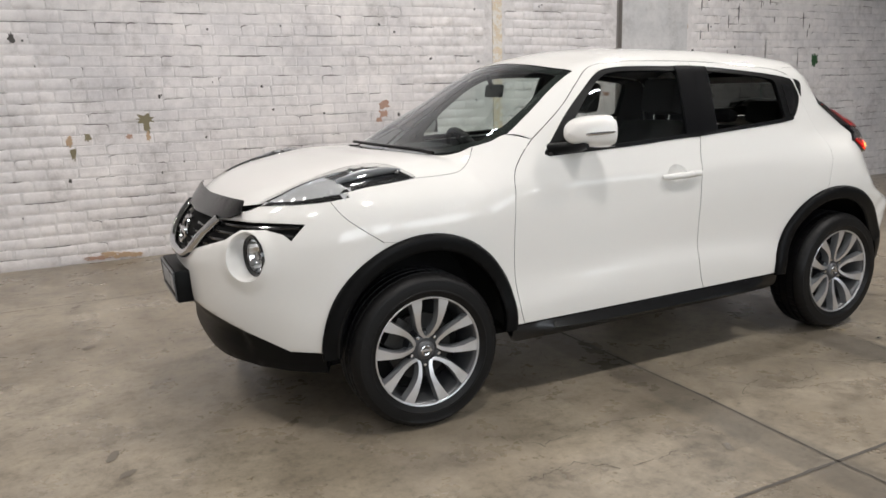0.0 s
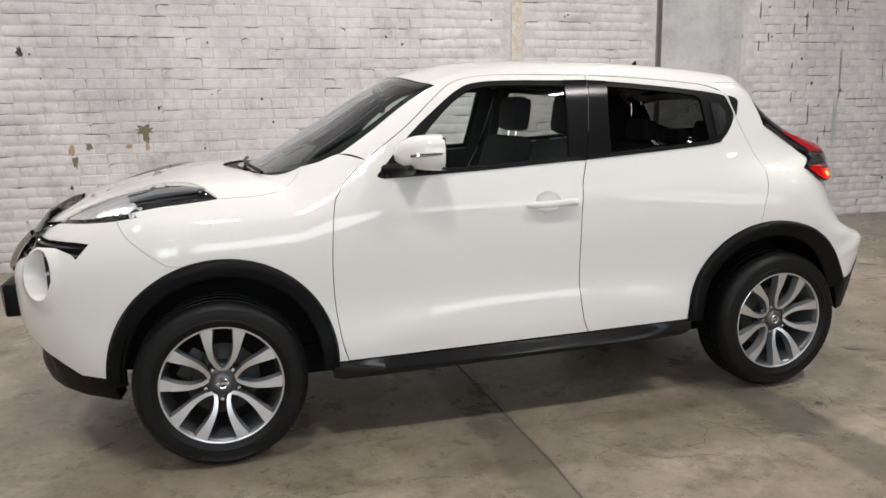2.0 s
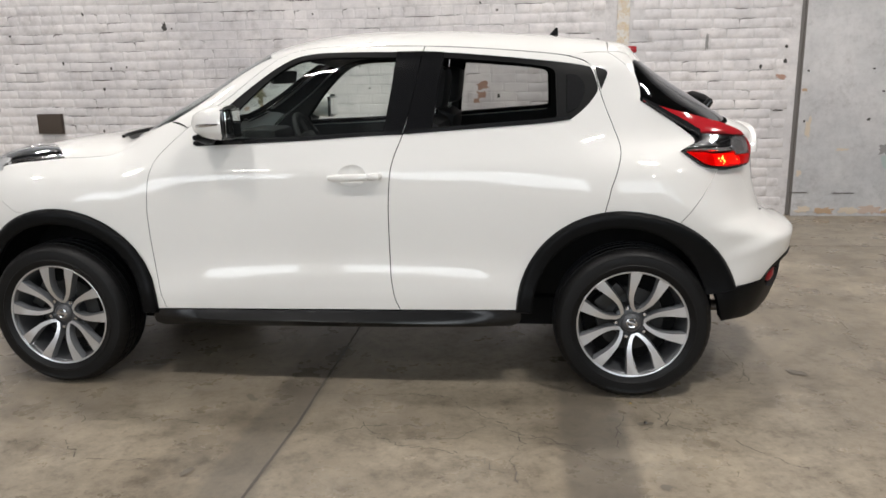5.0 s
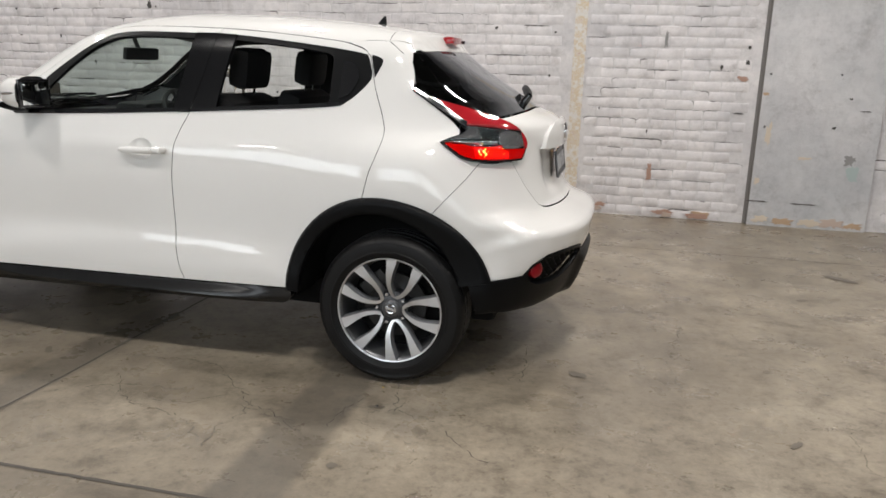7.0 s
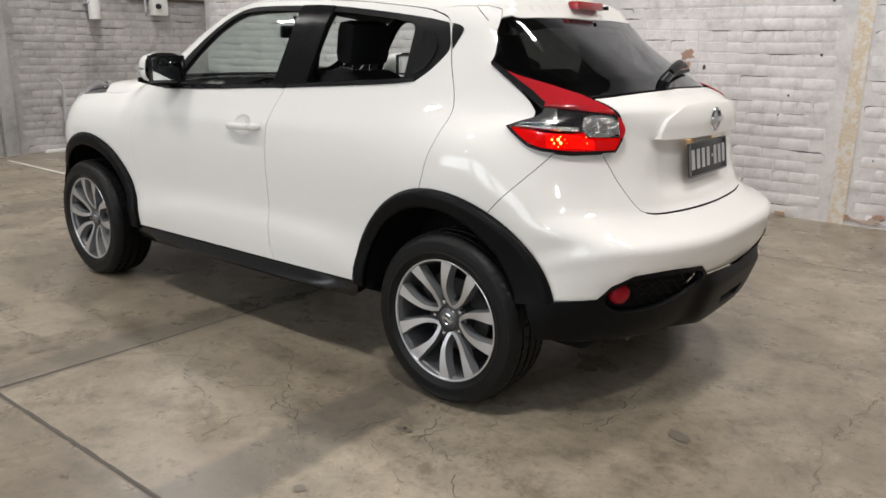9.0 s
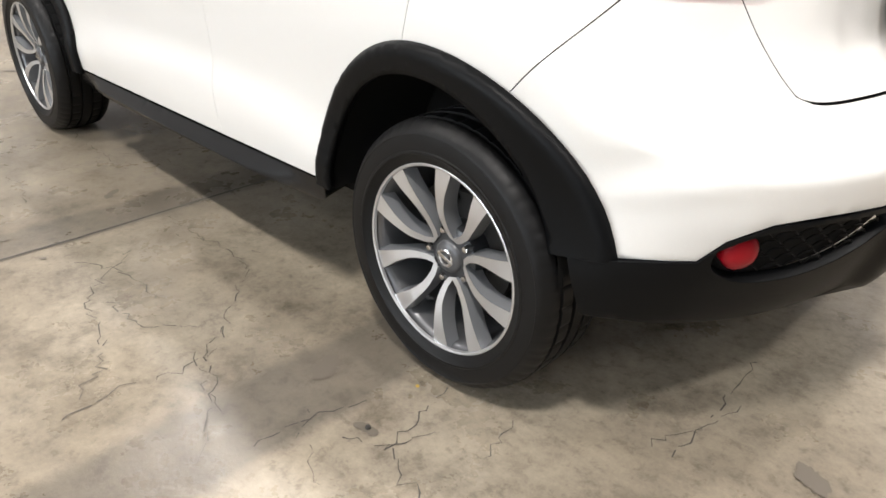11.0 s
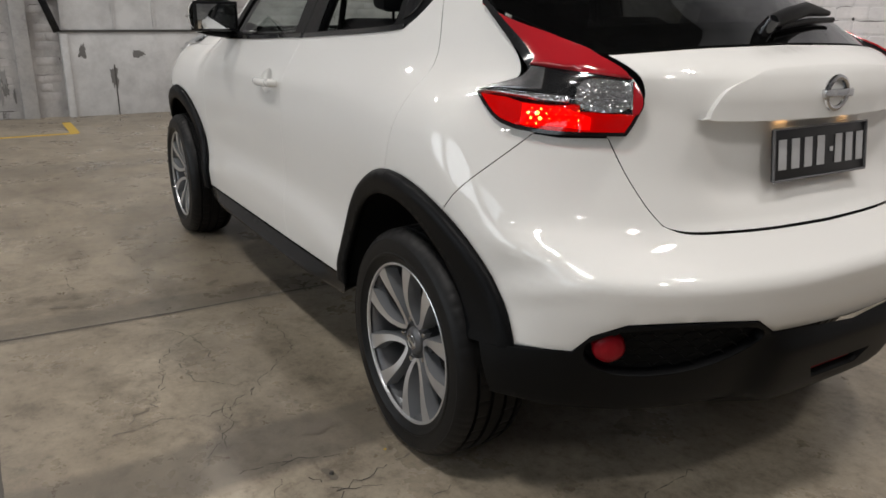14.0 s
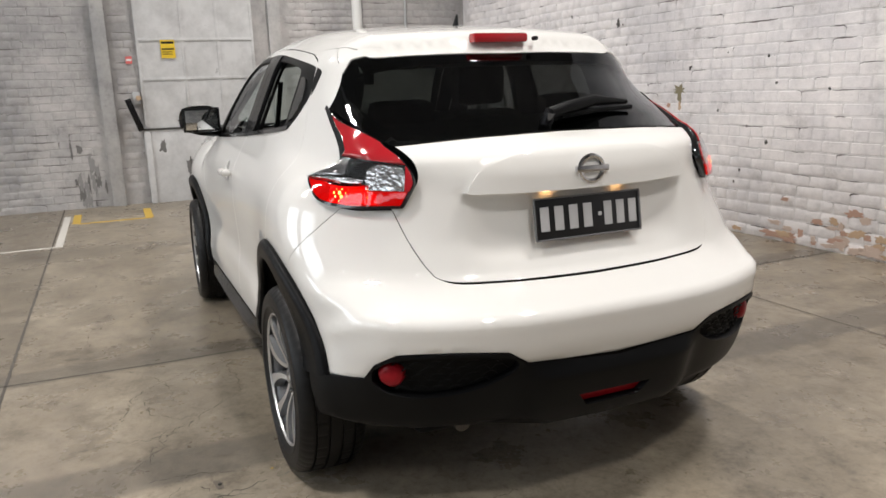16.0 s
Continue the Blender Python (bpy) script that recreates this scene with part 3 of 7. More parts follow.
glass_r = outline([(0.468, 1.425), (0.60, 1.415), (0.80, 1.395), (0.905, 1.38)], [(0.905, 1.38), (0.935, 1.36), (0.94, 1.30), (0.945, 1.185)], ([(0.945, 1.185), (0.915, 1.172), (0.70, 1.157), (0.425, 1.138)],), ([(0.425, 1.138), (0.445, 1.30), (0.468, 1.425)],))


def crease(X):
    """The lower doors swell over a sweeping crease."""
    x, z = X[:, 0], X[:, 2]
    line = 0.475 + 0.035 * np.sin((x + 0.6) / 1.4 * math.pi)
    low = 0.011 * np.exp(-((z - line) / 0.055) ** 2) * sig((x + 0.62) / 0.05) * (1 - sig((x - 0.72) / 0.05))
    high = 0.006 * np.exp(-((z - 0.962 - 0.02 * x) / 0.030) ** 2) * sig((x + 0.70) / 0.06) * (1 - sig((x - 0.85) / 0.08))
    return low + high


front_skin = sheet("side", front_door_line, [dlo_f[::-1]], gap=0.0021, push=crease)
rear_skin = sheet("side", rear_door_line, [dlo_r[::-1]], gap=0.0021, push=crease)
frame_f = sheet("side", dlo_f, [glass_f[::-1]], off=-0.002, gap=0.001, depth=0.012, grid=0.02)
frame_r = sheet("side", dlo_r, [glass_r[::-1]], off=-0.002, gap=0.001, depth=0.012, grid=0.02)
pane_f = sheet("side", glass_f, off=-0.009, gap=-0.004, depth=0, grid=0.05)
pane_r = sheet("side", glass_r, off=-0.009, gap=-0.004, depth=0, grid=0.05)
B_F = outline([(0.262, 1.452), (0.3755, 1.452)], ([(0.3755, 1.452), (0.3505, 1.32), (0.3245, 1.2), (0.2995, 1.108)],), [(0.2995, 1.108), (0.218, 1.106)], ([(0.218, 1.106), (0.245, 1.30), (0.262, 1.452)],))
B_R = outline([(0.3765, 1.451), (0.468, 1.447)], ([(0.468, 1.447), (0.445, 1.30), (0.425, 1.118)],), [(0.425, 1.118), (0.3015, 1.110)], ([(0.3015, 1.110), (0.3255, 1.2), (0.3515, 1.32), (0.3765, 1.451)],))
pillar_f = sheet("side", B_F, off=0.004, gap=0.001, depth=0.006, grid=0.03)
pillar_r = sheet("side", B_R, off=0.004, gap=0.001, depth=0.006, grid=0.03)
strip_f = sheet("side", outline(BELT_F, ([(-0.60, 1.068), (-0.60, 1.082)], 0.01, False), [(-0.60, 1.082), (-0.384, 1.090), (-0.111, 1.102), (0.107, 1.115), (0.292, 1.124)]), off=0.006, gap=0, depth=0.008, grid=0.02)
strip_r = sheet("side", outline(BELT_R, ([(0.315, 1.111), (0.318, 1.125)], 0.01, False), [(0.318, 1.125), (0.48, 1.136), (0.736, 1.153), (0.918, 1.167), (1.0, 1.176)]), off=0.006, gap=0, depth=0.008, grid=0.02)


def handle_parts(door, flip):
    """A pull handle on two feet over a shallow round cup, with a key cover at its end."""
    s = -1 if flip else 1
    X, N = cast("side", [(0.10, 0.945)])
    y = X[0, 1] - 0.004
    bm = bmesh.new()
    pts = [(-0.005, -0.010), (0.02, -0.026), (0.06, -0.034), (0.12, -0.036), (0.165, -0.034)]
    tube(bm, [(x, y + d, 0.941 + 0.03 * (x - 0.1)) for x, d in pts], [0.010, 0.014, 0.0155, 0.0155, 0.0145], 12)
    for v in bm.verts:
        v.co.y = y + (v.co.y - y) * 0.85
        v.co.y *= s
    if s < 0:
        bmesh.ops.reverse_faces(bm, faces=bm.faces[:])
    part("door_handle", bm, "paint", door)
    bm = bmesh.new()
    tube(bm, [(0.172, y - 0.002, 0.944), (0.175, y - 0.028, 0.944), (0.206, y - 0.030, 0.945), (0.214, y - 0.006, 0.945)], [0.013, 0.0150, 0.0150, 0.012], 12)
    for v in bm.verts:
        v.co.y *= s
    if s < 0:
        bmesh.ops.reverse_faces(bm, faces=bm.faces[:])
    part("lock_cover", bm, "paint", door)
    cup = np.array([(0.092 + 0.060 * math.cos(a), 0.943 + 0.046 * math.sin(a)) for a in np.linspace(0, 2 * math.pi, 40, endpoint=False)])
    V, F, N = sheet("side", cup, off=0.0012, gap=0, depth=0, grid=0.012, push=crease)
    N2 = N.copy()
    N2[:, 0] -= 0.8 * (V[:, 0] - 0.092) / 0.06
    N2[:, 2] -= 0.8 * (V[:, 2] - 0.943) / 0.046
    N2 /= np.linalg.norm(N2, axis=1)[:, None]
    skin("handle_cup", (V, F, N2), "paint", door, "", flip)


for flip in (False, True):
    d = skin("front_door", front_skin, "paint", car, "", flip)
    skin("window_frame", frame_f, "plastic", d, "black window surround", flip)
    skin("window_pane", pane_f, "glass", d, "clear side window glass", flip)
    skin("pillar_cover", pillar_f, "satin_black", d, "satin black pillar cover", flip)
    skin("belt_strip", strip_f, "gloss_black", d, "", flip)
    skin("door_lining", lining(sheet("side", front_door_line, [shrink(glass_f, -0.018)[::-1]], gap=0.004, depth=0, grid=0.05), 0.035), "interior", d, "charcoal door lining", flip)
    handle_parts(d, flip)
    d = skin("rear_door", rear_skin, "paint", car, "", flip)
    skin("window_frame", frame_r, "plastic", d, "black window surround and quarter trim", flip)
    if flip:
        skin("window_pane", pane_r, "glass_tint", d, "tinted side window glass", flip)
    skin("pillar_cover", pillar_r, "satin_black", d, "satin black pillar cover", flip)
    skin("belt_strip", strip_r, "gloss_black", d, "", flip)
    skin("door_lining", lining(sheet("side", rear_door_line, [shrink(glass_r, -0.016)[::-1]], gap=0.004, depth=0, grid=0.05), 0.035), "interior", d, "charcoal door lining", flip)
    # hidden pull handle in the black quarter trim
    q = outline([(0.985, 1.345), (1.035, 1.335), (1.06, 1.28), (1.03, 1.215), (0.985, 1.19)], ([(0.985, 1.19), (0.985, 1.345)], 0.01, False))
    skin("hidden_handle", sheet("side", q, off=0.005, gap=0, depth=0.01, grid=0.02), "gloss_black", d, "black hidden door handle", flip)
    q = outline([(1.102, 1.374), (1.135, 1.366), (1.153, 1.352), (1.146, 1.325), (1.127, 1.282)], ([(1.127, 1.282), (1.112, 1.33), (1.102, 1.374)], 0.01, False))
    skin("quarter_trim", sheet("side", q, off=0.003, gap=0, depth=0.006, grid=0.02), "plastic", car, "black quarter trim", flip)

# front wings
WING_TOP = [(-0.90, 1.12), (-0.955, 1.062), (-1.02, 1.03), (-1.12, 1.02), (-1.237, 1.017)]
LAMP_LOW = [(-1.237, 1.017), (-1.35, 1.006), (-1.45, 0.997), (-1.545, 0.981)]
LAMP_NOTCH = [(-1.545, 0.981), (-1.526, 0.966), (-1.60, 0.953)]
SEAM_F = [(-1.60, 0.953), (-1.555, 0.885), (-1.43, 0.790)]
a0 = arch_at(ARCH_F, 0.785, False)
a1 = arch_at(ARCH_F, 0.40, True)
wing_line = outline(([(-0.659, 1.143), (-0.755, 1.165), (-0.83, 1.14), (-0.90, 1.12)],), WING_TOP, LAMP_LOW, (LAMP_NOTCH, 0.012, False), SEAM_F, arch_line(ARCH_F, a0, a1, 0), ([tuple(arch_line(ARCH_F, a1, a1, 0, 1)[0]), (-0.815, SILL), (-0.779, SILL)], 0.012, False), D1)
wing = sheet("side", wing_line, grid=0.026)

# rear quarters
CHEEK_TOP = [(1.16, 1.436), (1.205, 1.436), (1.245, 1.425)]
CHEEK_REAR = [(1.245, 1.425), (1.262, 1.395), (1.270, 1.350)]
CHEEK_SEAM = [(1.16, 1.436), (1.215, 1.396), (1.270, 1.350)]
GLASS_SIDE = [(1.270, 1.350), (1.284, 1.31), (1.292, 1.27), (1.29, 1.235)]
LAMP_EDGE = [(1.29, 1.235), (1.36, 1.19), (1.45, 1.13), (1.505, 1.085)]
LAMP_EDGE2 = [(1.505, 1.085), (1.51, 1.066), (1.48, 1.048), (1.452, 1.034)]
LAMP_EDGE3 = [(1.452, 1.034), (1.50, 1.002), (1.55, 0.972), (1.605, 0.957)]
seam_angle = arch_at(ARCH_R, 0.750, True)
SEAM_R = [(1.605, 0.957), (1.545, 0.875), tuple(arch_line(ARCH_R, seam_angle, seam_angle, 0, 1)[0])]
quarter_line = outline(D3[::-1], ([(1.10, 1.365), (1.06, 1.402), (1.0, 1.424), (1.08, 1.436), (1.16, 1.436)],), CHEEK_SEAM, GLASS_SIDE, LAMP_EDGE, LAMP_EDGE2, LAMP_EDGE3, SEAM_R, arch_line(ARCH_R, arch_at(ARCH_R, 0.750, True), arch_at(ARCH_R, 0.794, False)))
quarter = sheet("side", quarter_line, grid=0.024)
cheek = sheet("side", outline(CHEEK_TOP, CHEEK_REAR, CHEEK_SEAM[::-1]), grid=0.012)

for flip in (False, True):
    skin("front_wing", wing, "paint", car, "", flip)
    skin("rear_quarter", quarter, "paint", car, "", flip)
    skin("spoiler_cheek", cheek, "paint", car, "", flip)
    skin("quarter_lining", lining(quarter, 0.05), "interior", car, "", flip)

# wheel arch mouldings
for flip in (False, True):
    for arch, lo_f, lo_r in ((ARCH_F, -4, 184), (ARCH_R, 13.2, 181)):
        ring = np.concatenate([arch_line(arch, lo_f, lo_r, 0.006, 110), arch_line(arch, lo_r, lo_f, -0.062, 110)])
        V, F, N = sheet("side", ring, off=0.0, gap=0, depth=0, grid=0.014)
        cx, cz, rx, rz, rx2 = arch
        rad = np.sqrt(((V[:, 0] - cx) / np.where(V[:, 0] > cx, rx2, rx)) ** 2 + ((V[:, 2] - cz) / rz) ** 2)
        u = np.clip((1.014 - rad) / 0.16, 0, 1)
        out = 0.004 + 0.024 * np.sqrt(np.clip(u * 3.2, 0, 1)) - 0.006 * u
        flat = np.zeros_like(N)
        flat[:, 1] = -1
        V = V + out[:, None] * flat * 1.0
        V[:, 1] = np.minimum(V[:, 1], -0.815 + 0.015 * np.maximum(u - 0.4, 0) + 0.35 * np.maximum(V[:, 0] - 1.42, 0) + 0.22 * np.maximum(-1.46 - V[:, 0], 0))
        data = raw("arch_moulding", V * ((1, -1, 1) if flip else (1, 1, 1)), [f[::-1] for f in F] if flip else F, "plastic", car, "black wheel arch moulding")
        sol = data.modifiers.new("thick", "SOLIDIFY")
        sol.thickness, sol.offset = 0.022, -1
        # dark liner behind it
        bm = bmesh.new()
        s = 1 if flip else -1
        ring0 = arch_line(arch, -2, 182, -0.045, 40)
        a = [bm.verts.new((x, s * 0.82, z)) for x, z in ring0]
        b = [bm.verts.new((x, s * 0.50, z)) for x, z in ring0]
        for i in range(len(a) - 1):
            bm.faces.new((a[i], a[i + 1], b[i + 1], b[i]))
        bm.faces.new(b)
        part("wheel_well", bm, "under", car, "dark wheel well liner")

# bonnet, windscreen, roof, spoiler
edge = cast("side", np.array(curve(WING_TOP)))[0][:, :2]
edge2 = cast("side", np.array(curve(LAMP_LOW[:3])))[0][:, :2]
DRL_IN = [(-1.237, -0.700), (-1.32, -0.632), (-1.42, -0.578), (-1.54, -0.553), (-1.655, -0.545), (-1.737, -0.532), (-1.82, -0.500)]
e0 = edge[0]
bonnet_half = outline(([(-1.20, 0.0), (-1.185, -0.15), (-1.12, -0.36), (-1.0, -0.53), tuple(e0)],), edge, ([tuple(edge[-1]), *DRL_IN[1:]],), ([(-1.82, -0.500), (-1.865, -0.42), (-1.925, -0.25), (-1.955, 0.0)],))
bonnet_half = bonnet_half[:, ::-1]
bon = both(bonnet_half)[:, ::-1]
bon = np.array([q for i, q in enumerate(bon) if i == 0 or np.linalg.norm(q - bon[i - 1]) > 0.002])


skin("bonnet", sheet("top", bon, grid=0.03), "paint", car)
roof_edge = cast("side", np.array(curve(RAIL + RAIL2[1:5])))[0][:, :2]
WS_TOP = [(-0.317, -0.524), (-0.36, -0.40), (-0.385, -0.2), (-0.39, 0.0)]
k0 = int(np.argmin(np.abs(roof_edge[:, 0] + 0.27)))
re = roof_edge[k0:]
q_top = cast("side", np.array(curve([(1.0, 1.424), (1.08, 1.436), (1.16, 1.436)])))[0][:, :2]
re = np.concatenate([re[re[:, 0] < 0.99], q_top])
roof_half = outline(([tuple(p) for p in WS_TOP[::-1]],), ([tuple(WS_TOP[0]), tuple(re[0])], 0.012, False), re, ([tuple(re[-1]), (1.165, -0.30), (1.172, 0.0)],))
roof = both(roof_half[:, ::-1])[:, ::-1]
top = sheet("top", roof, grid=0.04)
skin("roof", top, "paint", car)
skin("headlining", lining(sheet("top", roof, gap=0.01, depth=0, grid=0.08), 0.045), "headlining", car, "grey headlining")
# windscreen pillars
ws_low = outline(([(-1.14, 0.0), (-1.12, -0.17), (-1.06, -0.37), (-0.965, -0.53), (-0.88, -0.63)],))
ws_edge = np.array(curve([(-0.88, -0.63), (-0.77, -0.64), (-0.62, -0.60), (-0.45, -0.553), (-0.317, -0.524)]))
screen_half = outline(ws_low, ws_edge, ([tuple(p) for p in WS_TOP],))
screen = both(screen_half[:, ::-1])[:, ::-1]
inner = shrink(screen, 0.045)
w = skin("windscreen", sheet("top", screen, off=-0.003, gap=0.003, depth=0, grid=0.05), "glass_screen", car, "clear windscreen with dark border")
skin("border", sheet("top", screen, [inner[::-1]] if area(inner) > 0 else [inner], off=-0.006, gap=0.003, depth=0, grid=0.03), "frit", w, "black ceramic border")
for flip in (False, True):
    rail_edge = roof_edge[: k0 + 1]
    pil = outline(ws_edge, ([tuple(ws_edge[-1]), tuple(rail_edge[-1])], 0.012, False), rail_edge[::-1], ([tuple(rail_edge[0]), tuple(cast("side", [(-0.755, 1.165)])[0][0, :2]), tuple(ws_edge[0])],))
    skin("windscreen_pillar", sheet("top", pil, grid=0.02), "paint", car, "", flip)
    skin("pillar_lining", lining(sheet("top", pil, gap=0.003, depth=0, grid=0.04), 0.03), "interior", car, "", flip)
cowl = both(outline(([(-1.20, 0.0), (-1.185, -0.15), (-1.12, -0.36), (-1.0, -0.53), tuple(e0)],), ([tuple(e0), (-0.88, -0.63)], 0.012, False), ws_low[::-1])[:, ::-1])[:, ::-1]
skin("cowl", sheet("top", cowl, off=-0.012, gap=-0.003, depth=0.01, grid=0.03), "plastic", car, "black cowl below the windscreen")

# spoiler and tailgate
sp = both(outline(([(1.176, 0.0), (1.169, -0.30), tuple(re[-1])],), cast("side", np.array(curve(CHEEK_TOP)))[0][:, :2], ([tuple(cast("side", [CHEEK_TOP[-1]])[0][0, :2]), (1.300, -0.46), (1.328, -0.30), (1.338, 0.0)],))[:, ::-1])[:, ::-1]
V, F, N = sheet("top", sp, off=0.0, gap=0.002, depth=0.055, grid=0.025)
spoiler = skin("spoiler", (V, F, N), "paint_plain", car)
bm = box(bmesh.new(), (1.288, -0.107, 1.438), (1.340, 0.107, 1.472), 0.012)
part("brake_lamp", bm, "red_lens", spoiler, "red high brake lamp")
bm = bmesh.new()
lathe(bm, [(0.0, 0.0), (0.008, 0.0), (0.008, 0.02)], 16)
bmesh.ops.transform(bm, matrix=pose(1.343, 0.137, 1.452, 0, 0, 90), verts=bm.verts)
part("washer_jet", bm, "plastic", spoiler)

GATE_SIDE = [(-0.529, 1.128), (-0.505, 1.085), (-0.50, 1.035), (-0.53, 0.985), (-0.572, 0.955)]
GATE_LOW = [(-0.572, 0.955), (-0.545, 0.87), (-0.505, 0.785), (-0.46, 0.752), (-0.30, 0.745), (0.0, 0.741)]
gate = both(outline(([(0.0, 1.148), (-0.3, 1.142), (-0.529, 1.128)],), GATE_SIDE, GATE_LOW))


def dish(X):
    """The number plate sits in a broad shallow hollow below a lip."""
    a, z = np.abs(X[:, 1]), X[:, 2]
    return -0.026 * (1 - sig((a - 0.36 - 0.10 * (z - 0.9)) / 0.022)) * sig((z - 0.805) / 0.018) * (1 - sig((z - 0.998) / 0.004))


V, F, N = sheet("rear", gate, grid=0.0115, push=dish)
g = skin("tailgate", (V, F, N), "paint", car)
bar = both(outline(([(0.0, 1.093), (-0.088, 1.092), (-0.20, 1.089), (-0.265, 1.080), (-0.335, 1.055), (-0.365, 1.02), (-0.374, 0.996)],), ([(-0.374, 0.996), (-0.36, 0.990), (0.0, 0.986)],)))
skin("gate_bar", sheet("rear", bar, off=0.020, gap=0.0, depth=0.040, grid=0.018), "paint_plain", g, "white bar over the plate")
glass_edge = cast("side", np.array(curve(GLASS_SIDE[::-1])))[0][:, 1:3]
hood_edge = cast("side", np.array(curve(CHEEK_REAR[::-1])))[0][:, 1:3]
GLASS_TOP = [tuple(glass_edge[-1]), (-0.568, 1.377), (-0.52, 1.397), (-0.42, 1.415), (-0.25, 1.428), (0.0, 1.433)]
glass_line = both(outline(([(0.0, 1.152), (-0.3, 1.146), (-0.533, 1.132)],), [(-0.533, 1.132), (-0.575, 1.165), tuple(glass_edge[0])], glass_edge, GLASS_TOP))
hood = outline(hood_edge, [tuple(hood_edge[-1]), (-0.48, 1.432), (-0.42, 1.430)], ([(-0.42, 1.430), (-0.42, 1.415)],), GLASS_TOP[3::-1])
hood_skin = sheet("rear", hood, off=0.001, gap=0.0, depth=0.012, grid=0.014)
for flip in (False, True):
    skin("spoiler_hood", hood_skin, "paint_plain", car, "", flip)
gi = skin("rear_window", sheet("rear", glass_line, off=-0.003, gap=0.002, depth=0, grid=0.035), "glass_rear", car, "dark privacy glass rear window")
rim = shrink(glass_line, 0.055)
skin("border", sheet("rear", glass_line, [rim[::-1]], off=-0.007, gap=0.002, depth=0, grid=0.025), "frit", gi, "black ceramic border")

# rear wiper
wp, wn = cast("rear", [(-0.03, 1.178), (0.05, 1.19), (0.16, 1.205), (0.31, 1.205)])
bm = bmesh.new()
tube(bm, [wp[0] + 0.03 * wn[0], wp[1] + 0.034 * wn[1], wp[2] + 0.034 * wn[2], wp[3] + 0.022 * wn[3]], [0.018, 0.021, 0.019, 0.008], 10)
wiper = part("rear_wiper", bm, "plastic", car, "black rear wiper")
bm = bmesh.new()
tube(bm, [wp[0] - 0.004 * wn[0], wp[0] + 0.04 * wn[0]], [0.022, 0.017], 14)
part("pivot", bm, "gloss_black", wiper)
wb, wn = cast("rear", [(0.02, 1.180), (0.17, 1.193), (0.33, 1.196)])
part("blade", tube(bmesh.new(), [p + 0.012 * n for p, n in zip(wb, wn)], 0.008, 8), "plastic", wiper)

# badge: ring and bar
c0, n0 = cast("rear", [(0.0, 1.043)])
bx = c0[0, 0] + 0.020
bm = bmesh.new()
ring = []
for i in range(40):
    a = 2 * math.pi * i / 40
    ring.append([bm.verts.new((bx + 0.007 * math.cos(b), (0.037 + 0.0075 * math.sin(b)) * math.cos(a) * 1.08, 1.043 + (0.037 + 0.0075 * math.sin(b)) * math.sin(a))) for b in [2 * math.pi * k / 8 for k in range(8)]])
for i in range(40):
    for k in range(8):
        p, q = ring[i], ring[(i + 1) % 40]
        bm.faces.new((p[k], p[(k + 1) % 8], q[(k + 1) % 8], q[k]))
bmesh.ops.recalc_face_normals(bm, faces=bm.faces[:])
badge = part("badge", bm, "chrome", car, "round chrome badge")
boxed("bar", (bx - 0.004, -0.056, 1.034), (bx + 0.011, 0.056, 1.053), "chrome", badge, "", 0.003)

# number plate with plain bars
def plate(name, x, z, w, h, lean, face, rows):
    p = boxed(name, (-0.006, -w / 2, -h / 2), (0.0, w / 2, h / 2), "plate_black", car, "black number plate with silver frame", 0.002)
    p.matrix_local = pose(x, 0, z, 0, lean, 0 if face > 0 else 180)
    bm = bmesh.new()
    for lo, hi in (((0.0, -w / 2 - 0.002, h / 2 - 0.002), (0.006, w / 2 + 0.002, h / 2 + 0.003)), ((0.0, -w / 2 - 0.002, -h / 2 - 0.003), (0.006, w / 2 + 0.002, -h / 2 + 0.002)),
                   ((0.0, -w / 2 - 0.003, -h / 2 + 0.002), (0.006, -w / 2 + 0.002, h / 2 - 0.002)), ((0.0, w / 2 - 0.002, -h / 2 + 0.002), (0.006, w / 2 + 0.003, h / 2 - 0.002))):
        box(bm, lo, hi, 0.0015)
    part("plate_frame", bm, "plate_edge", p, "silver plate frame")
    for y0, y1, bh in rows:
        boxed("plate_bar", (0.0005, y0, -bh / 2), (0.003, y1, bh / 2), "plate_bar", p, "", 0.001)
    return p


rows = [(-0.168 + i * 0.050, -0.168 + i * 0.050 + 0.030, 0.072) for i in range(4)] + [(0.034, 0.047, 0.012)] + [(0.056 + i * 0.045, 0.056 + i * 0.045 + 0.028, 0.072) for i in range(3)]
pl = plate("rear_plate", 1.872, 0.902, 0.372, 0.122, -8, 1, rows)
for y in (-0.13, 0.12):
    boxed("plate_lamp", (1.842, y - 0.018, 0.982), (1.856, y + 0.018, 0.986), "lit_warm", car, "warm lit number plate lamp", 0.002)

# rear bumper
low_w = [(1.69, -0.775, 0.476), (1.811, -0.715, 0.492), (1.845, -0.69, 0.54), (1.885, -0.63, 0.577), (1.95, -0.48, 0.583), (1.985, -0.345, 0.572), (1.99, -0.285, 0.530), (2.0, 0.0, 0.515)]
lowW = wrap("cyl_rear", low_w)
lampB = wrap("cyl_rear", [(1.605, -0.775, 0.957), (1.69, -0.70, 0.948), (1.785, -0.575, 0.952)])
gl = wrap("cyl_rear", cast("rear", np.array(curve(GATE_LOW, 0.03)))[0])
sr = wrap("cyl_rear", cast("side", np.array(curve(SEAM_R, 0.02)))[0])
ar = wrap("cyl_rear", cast("side", arch_line(ARCH_R, arch_at(ARCH_R, 0.750, True), arch_at(ARCH_R, 0.476, True), 0, 12))[0])
half = outline(gl[::-1], lampB[::-1], sr, ar, lowW[:2], lowW[1:7], lowW[6:])
